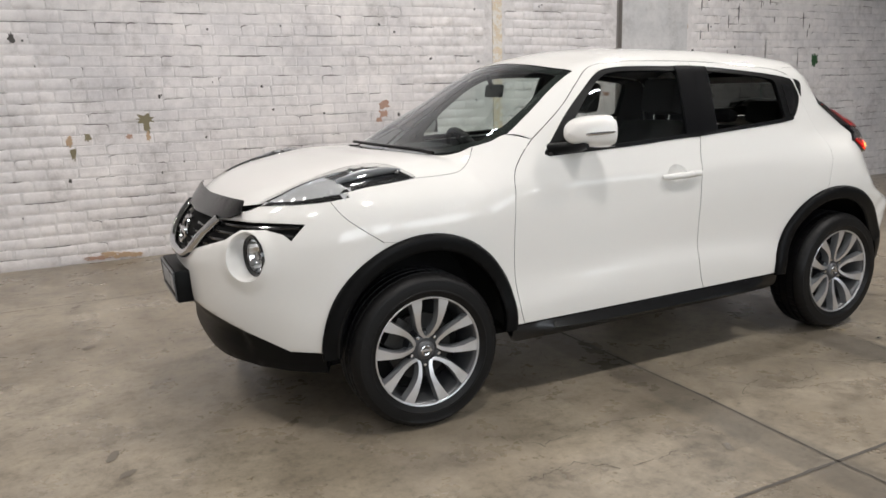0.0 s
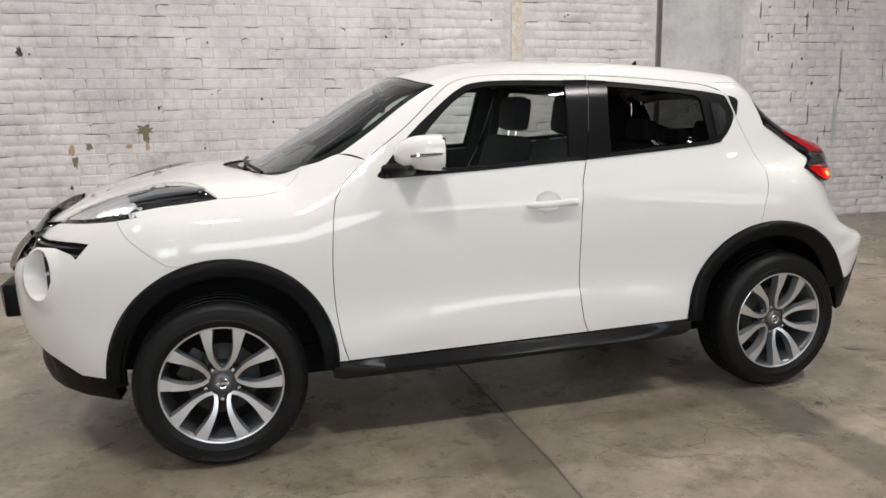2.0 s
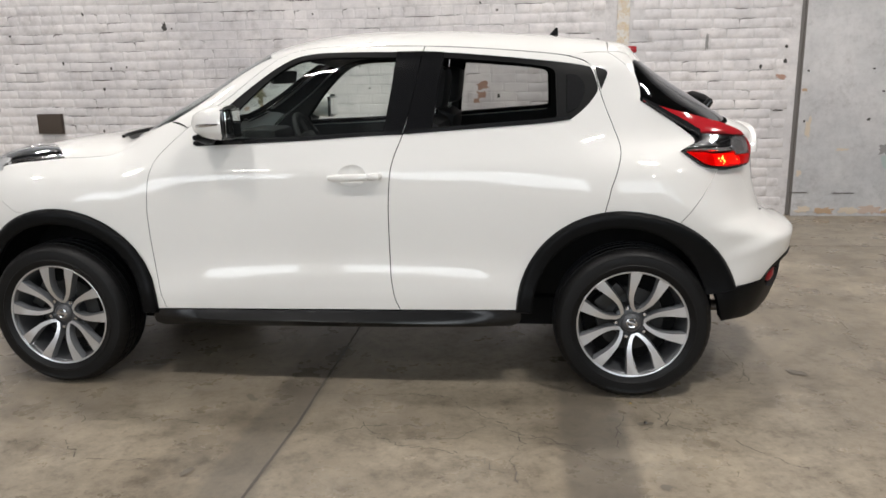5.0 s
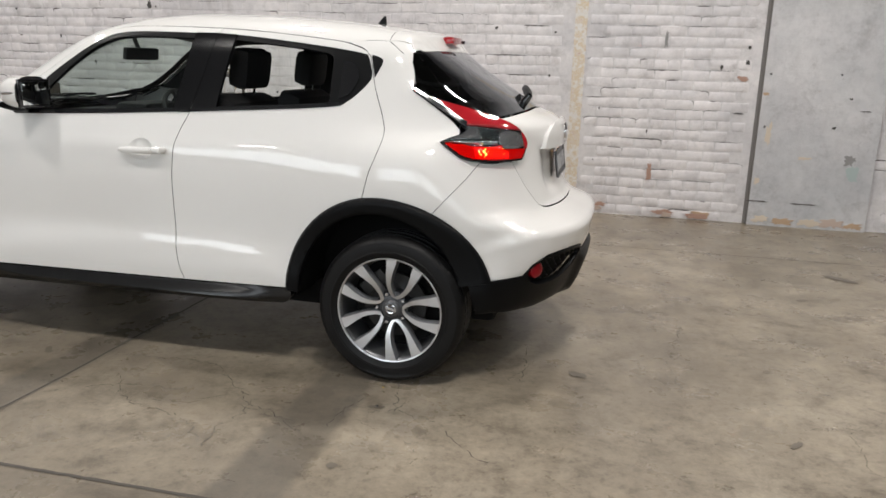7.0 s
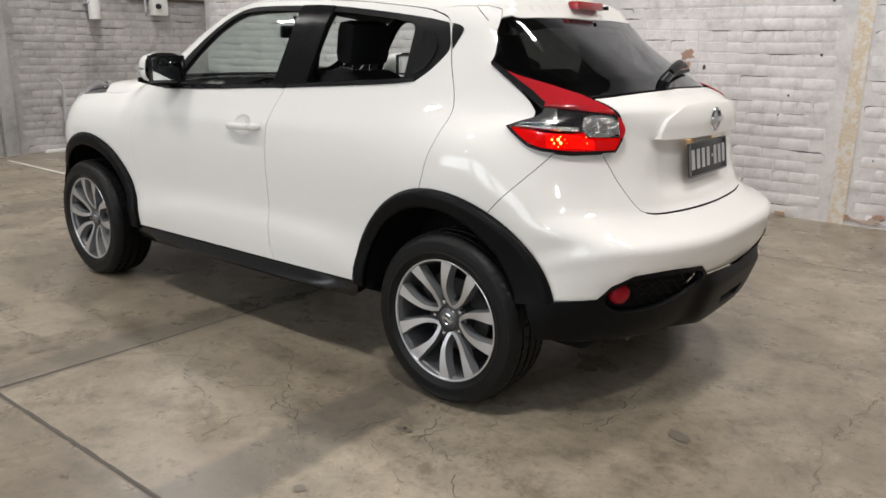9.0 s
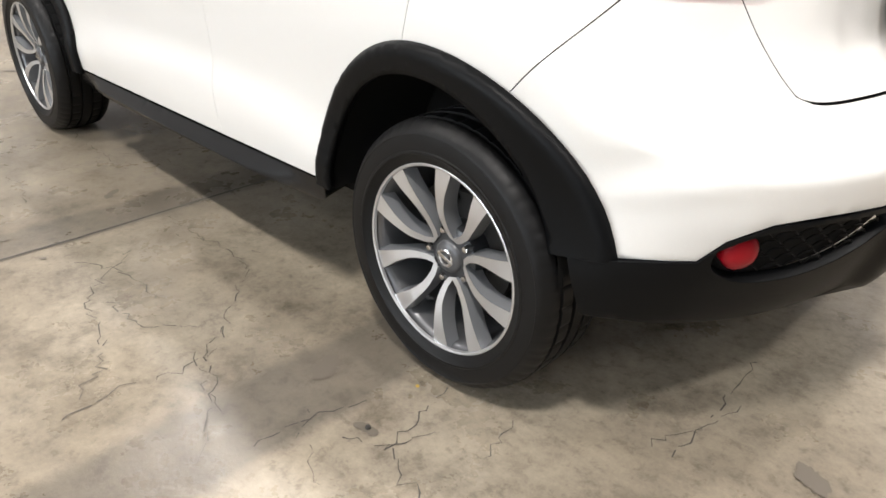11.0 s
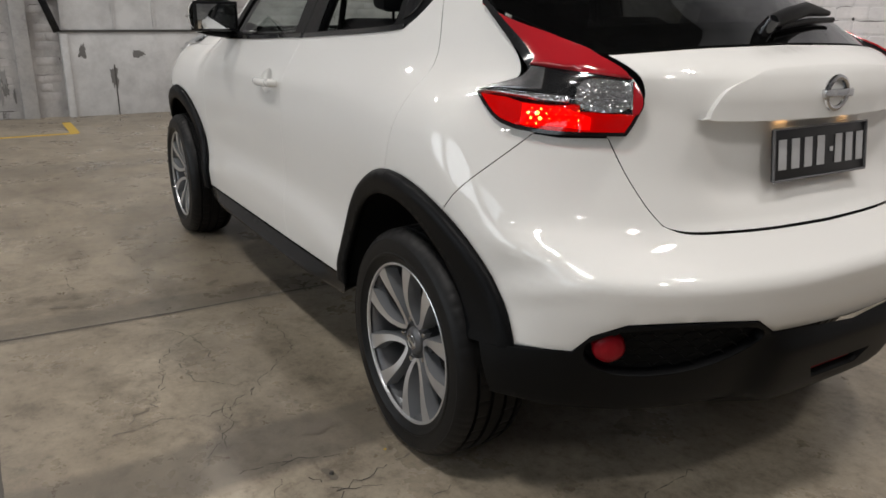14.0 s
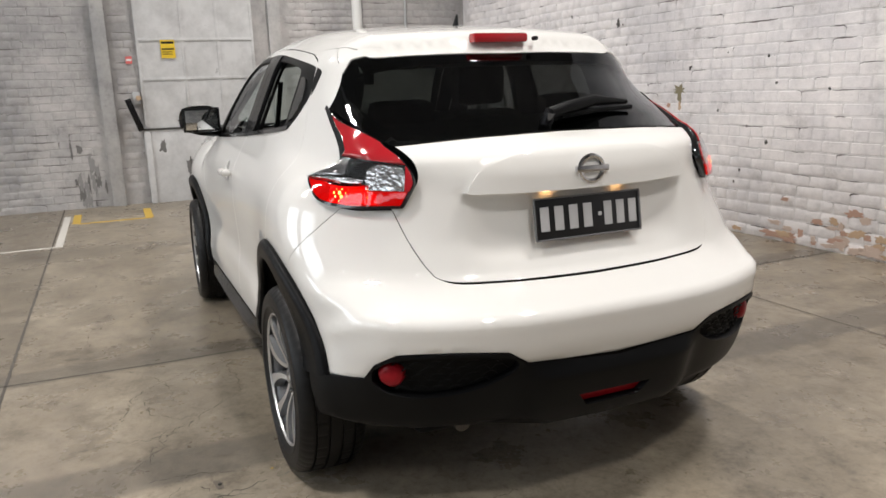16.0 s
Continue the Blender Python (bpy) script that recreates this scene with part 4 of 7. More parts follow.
bumper_line = both(half)


def ledge(X):
    """A crease sweeps down and round the bumper's corner."""
    a, x, z = np.abs(X[:, 1]), X[:, 0], X[:, 2]
    k = 0.66 - 0.30 * np.maximum(0.0, 1.86 - x)
    return (0.006 * np.exp(-((z - k) / 0.018) ** 2) - 0.014 * np.exp(-((z - k - 0.055) / 0.034) ** 2) * (1 - sig((a - 0.66) / 0.03) * 0.3)) * sig((x - 1.66) / 0.03)


rb = skin("rear_bumper", sheet("cyl_rear", bumper_line, grid=0.022, push=ledge), "paint", car)
# black valance under it
bot = wrap("cyl_rear", [(1.625, -0.79, 0.340), (1.74, -0.73, 0.335), (1.88, -0.60, 0.325), (1.95, -0.40, 0.335), (1.96, 0.0, 0.33)])
GRILL = wrap("cyl_rear", [(1.84, -0.70, 0.520), (1.885, -0.63, 0.562), (1.95, -0.48, 0.570), (1.985, -0.345, 0.556), (1.985, -0.315, 0.520), (1.97, -0.40, 0.470), (1.94, -0.53, 0.440), (1.885, -0.645, 0.440), (1.84, -0.70, 0.475)])
SLOT = np.array([(0.0 - REACH * 0.135, 0.415), (0.0 + REACH * 0.135, 0.415), (REACH * 0.10, 0.372), (-REACH * 0.10, 0.372)])
gr = np.array(curve([tuple(p) for p in GRILL] + [tuple(GRILL[0])], 0.015))[:-1]
gr2 = (gr * (-1, 1))[::-1]
val_half = outline(lowW[::-1][:2], lowW[::-1][1:6], lowW[:3][::-1], ([tuple(lowW[0]), tuple(wrap("cyl_rear", [(1.588, -0.80, 0.468)])[0]), tuple(bot[0])], 0.012, False), bot)
hole_slot = np.array(curve([tuple(p) for p in SLOT] + [tuple(SLOT[0])], 0.015, False))[:-1]
val = both(val_half)
V, F, N = sheet("cyl_rear", val, [gr[::-1], gr2[::-1], hole_slot], off=0.004, gap=0.001, depth=0.03, grid=0.016, push=lambda X: 0.030 * (1 - sig((np.abs(X[:, 1]) - 0.285) / 0.016)) * sig((0.505 - X[:, 2]) / 0.006) + 0.016 * sig((1.70 - X[:, 0]) / 0.02))
vb = skin("rear_valance", (V, F, N), "plastic", car, "black rear valance")
for g_line, s in ((gr, 1), (gr2, -1)):
    skin("valance_recess", sheet("cyl_rear", g_line, off=-0.03, gap=-0.004, depth=0, grid=0.03), "under", vb)
    # honeycomb ribs
    bm = bmesh.new()
    lo, hi = g_line.min(0), g_line.max(0)
    pts = []
    for r in range(9):
        for k in range(40):
            pts.append((lo[0] + k * 0.040 + (r % 2) * 0.020, lo[1] + r * 0.0200))
    pts = np.array(pts)
    ok = inside(shrink(g_line, 0.006), pts) & (np.abs(pts[:, 0]) < REACH * 0.66)
    for c in pts[ok]:
        quad = np.array([(c[0] - 0.018, c[1]), (c[0] - 0.009, c[1] + 0.010), (c[0] + 0.009, c[1] + 0.010), (c[0] + 0.018, c[1])])
        X, Nn = cast("cyl_rear", quad, -0.012)
        tube(bm, list(X), 0.0022, 4)
    tagged(part("honeycomb", bm, "plastic", vb, "black honeycomb mesh"), kind="stuff")
    fx, fn = cast("cyl_rear", [(s * wrap("cyl_rear", [(1.866, -0.655, 0.505)])[0, 0], 0.505)], -0.010)
    bm = bmesh.new()
    lathe(bm, [(0.0, -0.014), (0.018, -0.013), (0.031, -0.008), (0.037, 0.0), (0.037, 0.02)], 32)
    bmesh.ops.transform(bm, matrix=Matrix.Translation(fx[0]) @ Vector((fn[0, 0], fn[0, 1], fn[0, 2] * 0.2)).to_track_quat("-Y", "Z").to_matrix().to_4x4(), verts=bm.verts)
    part("round_reflector", bm, "dark_red", vb, "round red reflector")
skin("fog_lamp", sheet("cyl_rear", hole_slot, off=0.012, gap=-0.002, depth=0, grid=0.02), "dark_red", vb, "dark red rear fog lamp")
part("exhaust_tip", tube(bmesh.new(), [(1.66, -0.40, 0.285), (1.79, -0.40, 0.278)], 0.026, 16), "steel", car, "dull exhaust tip")

# tail lamps: boomerang with a red arm, clear indicator and lit red foot
def lamp_chart(pts):
    return wrap("cyl_rear", pts)


UP = [(1.296, -0.625, 1.232), (1.40, -0.60, 1.195), (1.50, -0.565, 1.165), (1.605, -0.535, 1.130)]
RIGHT = [(1.605, -0.535, 1.130), (1.70, -0.506, 1.085), (1.745, -0.500, 1.035), (1.76, -0.53, 0.985), (1.785, -0.575, 0.953)]
LOW = [(1.785, -0.575, 0.953), (1.69, -0.70, 0.949), (1.605, -0.765, 0.957)]
TIP = [(1.605, -0.765, 0.957), (1.55, -0.772, 0.972), (1.50, -0.772, 1.002), (1.455, -0.766, 1.033)]
BACK = [(1.455, -0.766, 1.033), (1.48, -0.72, 1.048), (1.512, -0.66, 1.066), (1.508, -0.62, 1.085)]
ARM = [(1.508, -0.62, 1.085), (1.45, -0.62, 1.13), (1.36, -0.622, 1.19), (1.296, -0.625, 1.232)]
chart = [np.array(curve([tuple(p) for p in lamp_chart(l)], 0.008)) for l in (UP, RIGHT, LOW, TIP, BACK, ARM)]
lamp_line = outline(*chart)
inner_line = shrink(lamp_line, 0.004)


def clipped(line, keep):
    """The part of a closed line on one side of a straight cut: keep = (a, b, c), a*x + b*z + c > 0."""
    a, b, c = keep
    out = []
    n = len(line)
    for i in range(n):
        p, q = line[i], line[(i + 1) % n]
        dp, dq = a * p[0] + b * p[1] + c, a * q[0] + b * q[1] + c
        if dp >= 0:
            out.append(p)
        if dp * dq < 0:
            out.append(p + (q - p) * dp / (dp - dq))
    return np.array(out)


def below(p, q):
    """A straight cut through two chart points that keeps what lies under it."""
    a, b = q[1] - p[1], -(q[0] - p[0])
    c = -(a * p[0] + b * p[1])
    return (a, b, c) if b < 0 else (-a, -b, -c)


def above(p, q):
    return tuple(-v for v in below(p, q))


rx_, tipx = lamp_chart([RIGHT[2]])[0, 0], lamp_chart([TIP[-1]])[0, 0]


def at(u, z):
    """Chart point within the lamp: u runs from the tailgate's edge (0) to the tip on the wing (1)."""
    return np.array((rx_ + u * (tipx - rx_), z))


arm_line = clipped(inner_line, above(at(1.0, 1.098), at(0.04, 1.076)))
rest = clipped(inner_line, below(at(1.0, 1.098), at(0.04, 1.076)))
side_line = clipped(clipped(rest, (-1, 0, at(0.065, 0)[0])), above(at(1, 0.999), at(0, 0.999)))
rest_low = clipped(shrink(lamp_line, 0.0075), below(at(1.0, 1.098), at(0.04, 1.076)))
foot_a = clipped(clipped(rest_low, below(at(0.9, 1.026), at(0.36, 1.016))), (1, 0, -at(0.34, 0)[0]))
foot_b = clipped(clipped(rest_low, below(at(1, 0.999), at(0, 0.999))), (-1, 0, at(0.34, 0)[0]))
window = clipped(clipped(rest, (1, 0, -at(0.065, 0)[0])), above(at(0.9, 1.026), at(0.36, 1.016)))
low_window = clipped(clipped(clipped(rest, (1, 0, -at(0.065, 0)[0])), (-1, 0, at(0.36, 0)[0])), above(at(1, 0.999), at(0, 0.999)))
strip_line = clipped(clipped(rest, above(at(0.97, 1.030), at(0.36, 1.018))), below(at(0.97, 1.034), at(0.36, 1.040)))
strip_line = clipped(clipped(strip_line, (1, 0, -at(0.40, 0)[0])), (-1, 0, at(0.92, 0)[0]))
wedge_line = clipped(clipped(rest, above(at(0.97, 1.037), at(0.36, 1.046))), (1, 0, -at(0.56, 0)[0]))
round_line = np.array([at(0.215 + 0.150 * math.copysign(abs(math.cos(b)) ** 0.75, math.cos(b)), 1.038 + 0.038 * math.copysign(abs(math.sin(b)) ** 0.75, math.sin(b))) for b in np.linspace(0, 2 * math.pi, 36, endpoint=False)])
arm_edge = chart[5]
edge_line = np.concatenate([arm_edge, (arm_edge + np.linspace((-0.010, 0.022), (-0.004, 0.008), len(arm_edge)))[::-1]])
def bulge(X):
    """The lamp stands proud of the wing, most at its foot."""
    a, z = np.abs(X[:, 1]), X[:, 2]
    return 0.022 * np.exp(-((z - 1.005) / 0.07) ** 2) * sig((X[:, 0] - 1.56) / 0.04) + 0.004


for flip in (False, True):
    tl = skin("tail_lamp", sheet("cyl_rear", lamp_line, off=0.004, gap=0.001, depth=0.02, grid=0.018, push=bulge), "gloss_black", car, "boomerang tail lamp with red and clear lenses", flip)
    skin("arm_lens", sheet("cyl_rear", arm_line, off=0.011, gap=0.0, depth=0.004, grid=0.016, push=bulge), "red_lens", tl, "dark red lens", flip)
    skin("arm_edge", sheet("cyl_rear", edge_line, off=0.0125, gap=0.0, depth=0.006, grid=0.012, push=bulge), "gloss_black", tl, "gloss black edge", flip)
    skin("side_lens", sheet("cyl_rear", side_line, off=0.011, gap=0.0, depth=0.004, grid=0.016, push=bulge), "red_lens", tl, "dark red lens", flip)
    skin("round_reflector", sheet("cyl_rear", round_line, off=0.0075, gap=0.0, depth=0.003, grid=0.01, push=lambda X: bulge(X) + 0.0015 * np.sin(X[:, 2] * 700) * np.sin(X[:, 1] * 420)), "reflector", tl, "faceted silver reflector", flip)
    skin("strip_reflector", sheet("cyl_rear", strip_line, off=0.0075, gap=0.001, depth=0.003, grid=0.01, push=bulge), "reflector", tl, "narrow silver reflector", flip)
    skin("lamp_ledge", sheet("cyl_rear", wedge_line, off=0.0085, gap=0.001, depth=0.004, grid=0.014, push=bulge), "smoked_chrome", tl, "smoked chrome ledge", flip)
    for piece in (window, low_window):
        skin("window_lens", sheet("cyl_rear", piece, off=0.0125, gap=0.0, depth=0, grid=0.02, push=bulge), "lens", tl, "clear lens", flip)
    for piece in (foot_a, foot_b):
        skin("foot_lens", sheet("cyl_rear", piece, off=0.0115, gap=0.0, depth=0.004, grid=0.016, push=bulge), "red_clear", tl, "clear red lens", flip)
        skin("foot_back", sheet("cyl_rear", piece, off=0.006, gap=0.001, depth=0, grid=0.016, push=bulge), "red_glow", tl, "lit red lamp bowl", flip)
    lit = np.array([at(0.66, 0.966), at(0.28, 0.962), at(0.28, 0.986), at(0.42, 1.004), at(0.66, 1.010)])
    skin("lit_segment", sheet("cyl_rear", lit, off=0.0085, gap=0, depth=0, grid=0.012, push=bulge), "lit_red", tl, "lit red segment", flip)
    for k in range(6):
        for j in range(4):
            px, pn = cast("cyl_rear", [at(0.62 - 0.052 * k - 0.018 * (j % 2), 0.968 + 0.0105 * j)], 0.0092)
            px = px + bulge(px)[:, None] * pn
            size = 0.0016 + 0.0050 * math.exp(-((k - 0.8) / 1.1) ** 2 - ((j - 1.6) / 1.5) ** 2)
            bm = bmesh.new()
            bmesh.ops.create_icosphere(bm, subdivisions=1, radius=size, matrix=Matrix.Translation(px[0] * ((1, -1, 1) if flip else (1, 1, 1))))
            part("led", bm, "lit_amber", tl, "glowing lamp dot")

# ---- front end ----
drl_low = cast("side", np.array(curve(LAMP_LOW)))[0][:, :2]
drl_front = [(-1.526, -0.734), (-1.63, -0.692), (-1.722, -0.634), (-1.80, -0.545), (-1.82, -0.500)]
drl_line = outline(([tuple(drl_low[0]), *DRL_IN[1:]],), ([tuple(p) for p in drl_front[::-1]],), ([drl_front[0], tuple(drl_low[-1])], 0.01, False), drl_low[::-1])
hump = lambda X: 0.012 * np.exp(-((X[:, 0] + 1.42) / 0.16) ** 2)
bright = clipped(drl_line, (-1, -0.35, -1.75))
for flip in (False, True):
    dl = skin("upper_lamp", sheet("top", drl_line, off=-0.006, gap=0.001, depth=0.02, grid=0.02), "gloss_black", car, "swept clear daytime lamp on the wing", flip)
    skin("lamp_reflector", sheet("top", bright, off=0.0, gap=0.015, depth=0.004, grid=0.012, push=lambda X: 0.004 * np.sin(X[:, 0] * 260) * np.sin(X[:, 1] * 90)), "drl_white", dl, "bright white lamp insert", flip)
    X, N = cast("top", [(-1.28, -0.665), (-1.36, -0.655), (-1.45, -0.648), (-1.55, -0.65)], 0.006)
    part("trim_bar", tube(bmesh.new(), list(X * ((1, -1, 1) if flip else (1, 1, 1))), [0.006, 0.016, 0.018, 0.010], 8), "alloy_grey", dl)
    for k, (px, py) in enumerate([(-1.30, -0.672), (-1.33, -0.652), (-1.37, -0.628), (-1.42, -0.605), (-1.47, -0.60)]):
        X, N = cast("top", [(px, py)], 0.003)
        bm = bmesh.new()
        bmesh.ops.create_icosphere(bm, subdivisions=2, radius=(0.010, 0.013, 0.011, 0.014, 0.018)[k], matrix=Matrix.Translation(X[0] * ((1, -1, 1) if flip else (1, 1, 1))))
        part("lamp_bulb", bm, "chrome", dl, "small chrome bulb shield")
    rim_in = np.array(curve([(q[0], q[1] - 0.016) for q in DRL_IN[1:6]], 0.02))
    X, N = cast("top", rim_in, 0.004)
    part("inner_rim", tube(bmesh.new(), list(X * ((1, -1, 1) if flip else (1, 1, 1))), 0.0045, 8), "chrome", dl, "chrome inner rim")
    skin("lamp_lens", sheet("top", drl_line, off=0.008, gap=0.0005, depth=0.012, grid=0.025, push=hump), "lens", dl, "clear lens", flip)

# front bumper
def F3(pts):
    return wrap("cyl_front", pts)


f_top = F3([(-1.975, 0.0, 0.878), (-1.955, -0.20, 0.882), (-1.91, -0.36, 0.892), (-1.85, -0.47, 0.912), (-1.825, -0.508, 0.930)])
f_drl = F3([(-1.825, -0.508, 0.930), (-1.722, -0.636, 0.940), (-1.64, -0.69, 0.948), *cast("side", [(-1.60, 0.953)])[0]])
f_seam = F3(cast("side", np.array(curve(SEAM_F, 0.02)))[0])
f_arch = F3(cast("side", arch_line(ARCH_F, a0, 181, 0, 12))[0])
f_low = F3([(-1.675, -0.75, 0.355), (-1.779, -0.659, 0.358), (-1.861, -0.593, 0.401), (-1.932, -0.518, 0.435), (-2.014, -0.384, 0.478), (-2.062, -0.206, 0.506), (-2.07, 0.0, 0.515)])
# chart angles grow towards the near side; run from the centre outwards and back
fb_half = outline(f_top, f_drl, f_seam, f_arch, f_low[:2], f_low[1:])
fb_line = both(fb_half)
g_top = F3([(-1.98, 0.0, 0.862), (-1.955, -0.28, 0.864), (-1.86, -0.551, 0.873), (-1.774, -0.647, 0.876), (-1.702, -0.706, 0.872)])
g_low = F3([(-1.702, -0.706, 0.872), (-1.758, -0.693, 0.809), (-1.781, -0.664, 0.834)])
g_low2 = F3([(-1.781, -0.664, 0.834), (-1.832, -0.61, 0.849), (-1.902, -0.531, 0.840), (-1.96, -0.474, 0.803), (-2.051, -0.269, 0.744), (-2.07, -0.19, 0.712), (-2.078, 0.0, 0.690)])
grille_line = both(outline(g_top, (g_low, 0.012, False), g_low2))
lamp_c = F3([(-1.905, -0.570, 0.742)])[0]
circle = lambda c, r, n=44: np.array([(c[0] + 0.80 * r * math.cos(a), c[1] + r * math.sin(a)) for a in np.linspace(0, 2 * math.pi, n, endpoint=False)])
hl_near, hl_far = circle(lamp_c, 0.094), circle(lamp_c * (-1, 1), 0.094)


def eyelid(X):
    """A soft raised collar round each round lamp."""
    q = np.arctan2(-np.abs(X[:, 1]), -(X[:, 0] + 1.15))
    d = np.sqrt(((-q * REACH - lamp_c[0]) / 0.80) ** 2 + (X[:, 2] - lamp_c[1]) ** 2)
    return 0.014 * np.exp(-((d - 0.10) / 0.022) ** 2)


fb = skin("front_bumper", sheet("cyl_front", fb_line, [grille_line[::-1], hl_near, hl_far], grid=0.024, push=eyelid), "paint_plain", car)
gp = skin("grille", sheet("cyl_front", grille_line, off=-0.035, gap=-0.006, depth=0, grid=0.04), "under", car, "black grille with chrome surround")
for k in range(5):
    z = 0.735 + 0.029 * k
    for s in (1, -1):
        row = [(s * REACH * a, z + 0.010) for a in np.linspace(0.10, 0.90, 40)]
        row = np.array([q for q, ok in zip(row, inside(shrink(grille_line, 0.004), np.array(row))) if ok])
        if len(row) > 2:
            X, N = cast("cyl_front", row, -0.014)
            part("slat", tube(bmesh.new(), list(X), 0.0062, 6), "gloss_black", gp, "")
vee = [(-1.945, -0.335, 0.868), (-2.0, -0.285, 0.80), (-2.05, -0.215, 0.728), (-2.075, -0.12, 0.700), (-2.078, 0.0, 0.696)]
row = np.array(curve([tuple(p) for p in F3(vee)], 0.015))
row = np.concatenate([row, (row * (-1, 1))[::-1][1:]])
X, N = cast("cyl_front", row, 0.004)
part("chrome_vee", tube(bmesh.new(), list(X), [0.020] * len(X), 10), "chrome", gp, "chrome V surround")
bm = bmesh.new()
ring = []
for i in range(36):
    a = 2 * math.pi * i / 36
    ring.append([bm.verts.new((-2.045 - 0.008 * math.cos(b) + 0.35 * (0.055 * math.sin(a)), (0.052 + 0.009 * math.sin(b)) * math.cos(a), 0.785 + (0.052 + 0.009 * math.sin(b)) * math.sin(a))) for b in [2 * math.pi * k / 8 for k in range(8)]])
for i in range(36):
    for k in range(8):
        p, q = ring[i], ring[(i + 1) % 36]
        bm.faces.new((p[k], p[(k + 1) % 8], q[(k + 1) % 8], q[k]))
bmesh.ops.recalc_face_normals(bm, faces=bm.faces[:])
bg = part("badge", bm, "chrome", gp, "round chrome badge")
boxed("badge_bar", (-2.06, -0.074, 0.772), (-2.04, 0.074, 0.798), "chrome", gp, "", 0.004)

for s, hole in ((1, hl_near), (-1, hl_far)):
    R, N = cast("cyl_front", hole, 0.0)
    mid, axis = R.mean(0), Vector((0.96, s * 0.26, 0.0)).normalized()
    back = mid + 0.026 * np.array(axis)
    bm = bmesh.new()
    a = [bm.verts.new(tuple(p + 0.008 * n)) for p, n in zip(R, N)]
    e1 = Vector((0, 0, 1))
    e2 = axis.cross(e1)
    ang = [math.atan2((Vector(p - mid)).dot(e1), (Vector(p - mid)).dot(e2)) for p in R]
    b = [bm.verts.new(Vector(back) + 0.082 * (math.cos(t) * e2 + math.sin(t) * e1)) for t in ang]
    n = len(a)
    for i in range(n):
        bm.faces.new((a[i], a[(i + 1) % n], b[(i + 1) % n], b[i]))
    bmesh.ops.recalc_face_normals(bm, faces=bm.faces[:])
    hl = part("headlamp", bm, "paint", car, "round headlamp in a white collar")
    rot = Matrix.Translation(back) @ axis.to_track_quat("Y", "Z").to_matrix().to_4x4()
    for nm, prof, mt, lb in (("ring", [(0.088, -0.012), (0.092, 0.0), (0.080, 0.004), (0.068, 0.014), (0.066, 0.03)], "gloss_black", "black lamp ring"),
                             ("bowl", [(0.070, 0.012), (0.062, 0.032), (0.048, 0.05), (0.025, 0.062), (0.0, 0.064)], "bowl", "mirrored bowl"),
                             ("bulb_shield", [(0.0, 0.012), (0.017, 0.016), (0.022, 0.03), (0.022, 0.06)], "chrome", ""),
                             ("lens", [(0.0, -0.010), (0.03, -0.007), (0.06, 0.002), (0.078, 0.012)], "lens", "clear lens")):
        bm = lathe(bmesh.new(), prof, 40)
        bmesh.ops.transform(bm, matrix=rot, verts=bm.verts)
        part(nm, bm, mt, hl, lb)

# black lower front valance, plate and bonnet guard
v_bot = F3([(-1.66, -0.735, 0.258), (-1.785, -0.625, 0.262), (-1.88, -0.52, 0.265), (-1.95, -0.3, 0.27), (-1.97, 0.0, 0.27)])
v_half = outline(f_low[::-1], ([tuple(f_low[0]), tuple(v_bot[0])], 0.012, False), v_bot)
V, Fc, N = sheet("cyl_front", both(v_half), off=-0.008, gap=0, depth=0.05, grid=0.03, push=lambda X: -0.03 * np.exp(-((X[:, 2] - 0.40) / 0.05) ** 2) * (np.abs(X[:, 1]) < 0.5))
skin("front_valance", (V, Fc, N), "plastic", car, "black lower front valance")
gt = F3([(-1.93, 0.0, 0.918), (-1.92, -0.2, 0.922), (-1.89, -0.34, 0.925), (-1.85, -0.445, 0.926)])
gb = F3([(-1.85, -0.445, 0.926), (-1.885, -0.475, 0.890), (-1.91, -0.42, 0.874), (-1.958, -0.28, 0.862), (-1.985, 0.0, 0.856)])
V, Fc, N = sheet("cyl_front", both(outline(gt, gb)), off=0.012, gap=0, depth=0.006, grid=0.02, push=lambda X: 0.02 * np.clip((X[:, 2] - 0.86) / 0.07, 0, 1) ** 2)
skin("bonnet_guard", (V, Fc, N), "smoked_guard", car, "dark smoked bonnet guard")
boxed("plate_holder", (-2.13, -0.20, 0.50), (-2.055, 0.20, 0.64), "plastic", car, "", 0.008)
plate("front_plate", -2.133, 0.572, 0.372, 0.122, 4, -1, rows)
for y0, y1 in ((-0.10, -0.52), (0.42, -0.10)):
    pts = [(-1.10 + 0.16 * abs(y0 + (y1 - y0) * k / 8) ** 2, y0 + (y1 - y0) * k / 8) for k in range(9)]
    X, N = cast("top", pts, 0.014)
    wv = part("windscreen_wiper", tube(bmesh.new(), list(X), 0.008, 6), "plastic", car, "black windscreen wiper")

# ---- wheels, mirrors, sills ----
loop = table([(0.0, 3.0), (0.05, 11.0), (0.12, 17.5), (0.34, 21.5), (0.56, 19.5), (0.83, 16.5), (1.0, 15.3)])
breadth = table([(0.0, 0.0095), (0.12, 0.0080), (0.34, 0.0095), (0.56, 0.0128), (0.83, 0.0195), (1.0, 0.0238)])


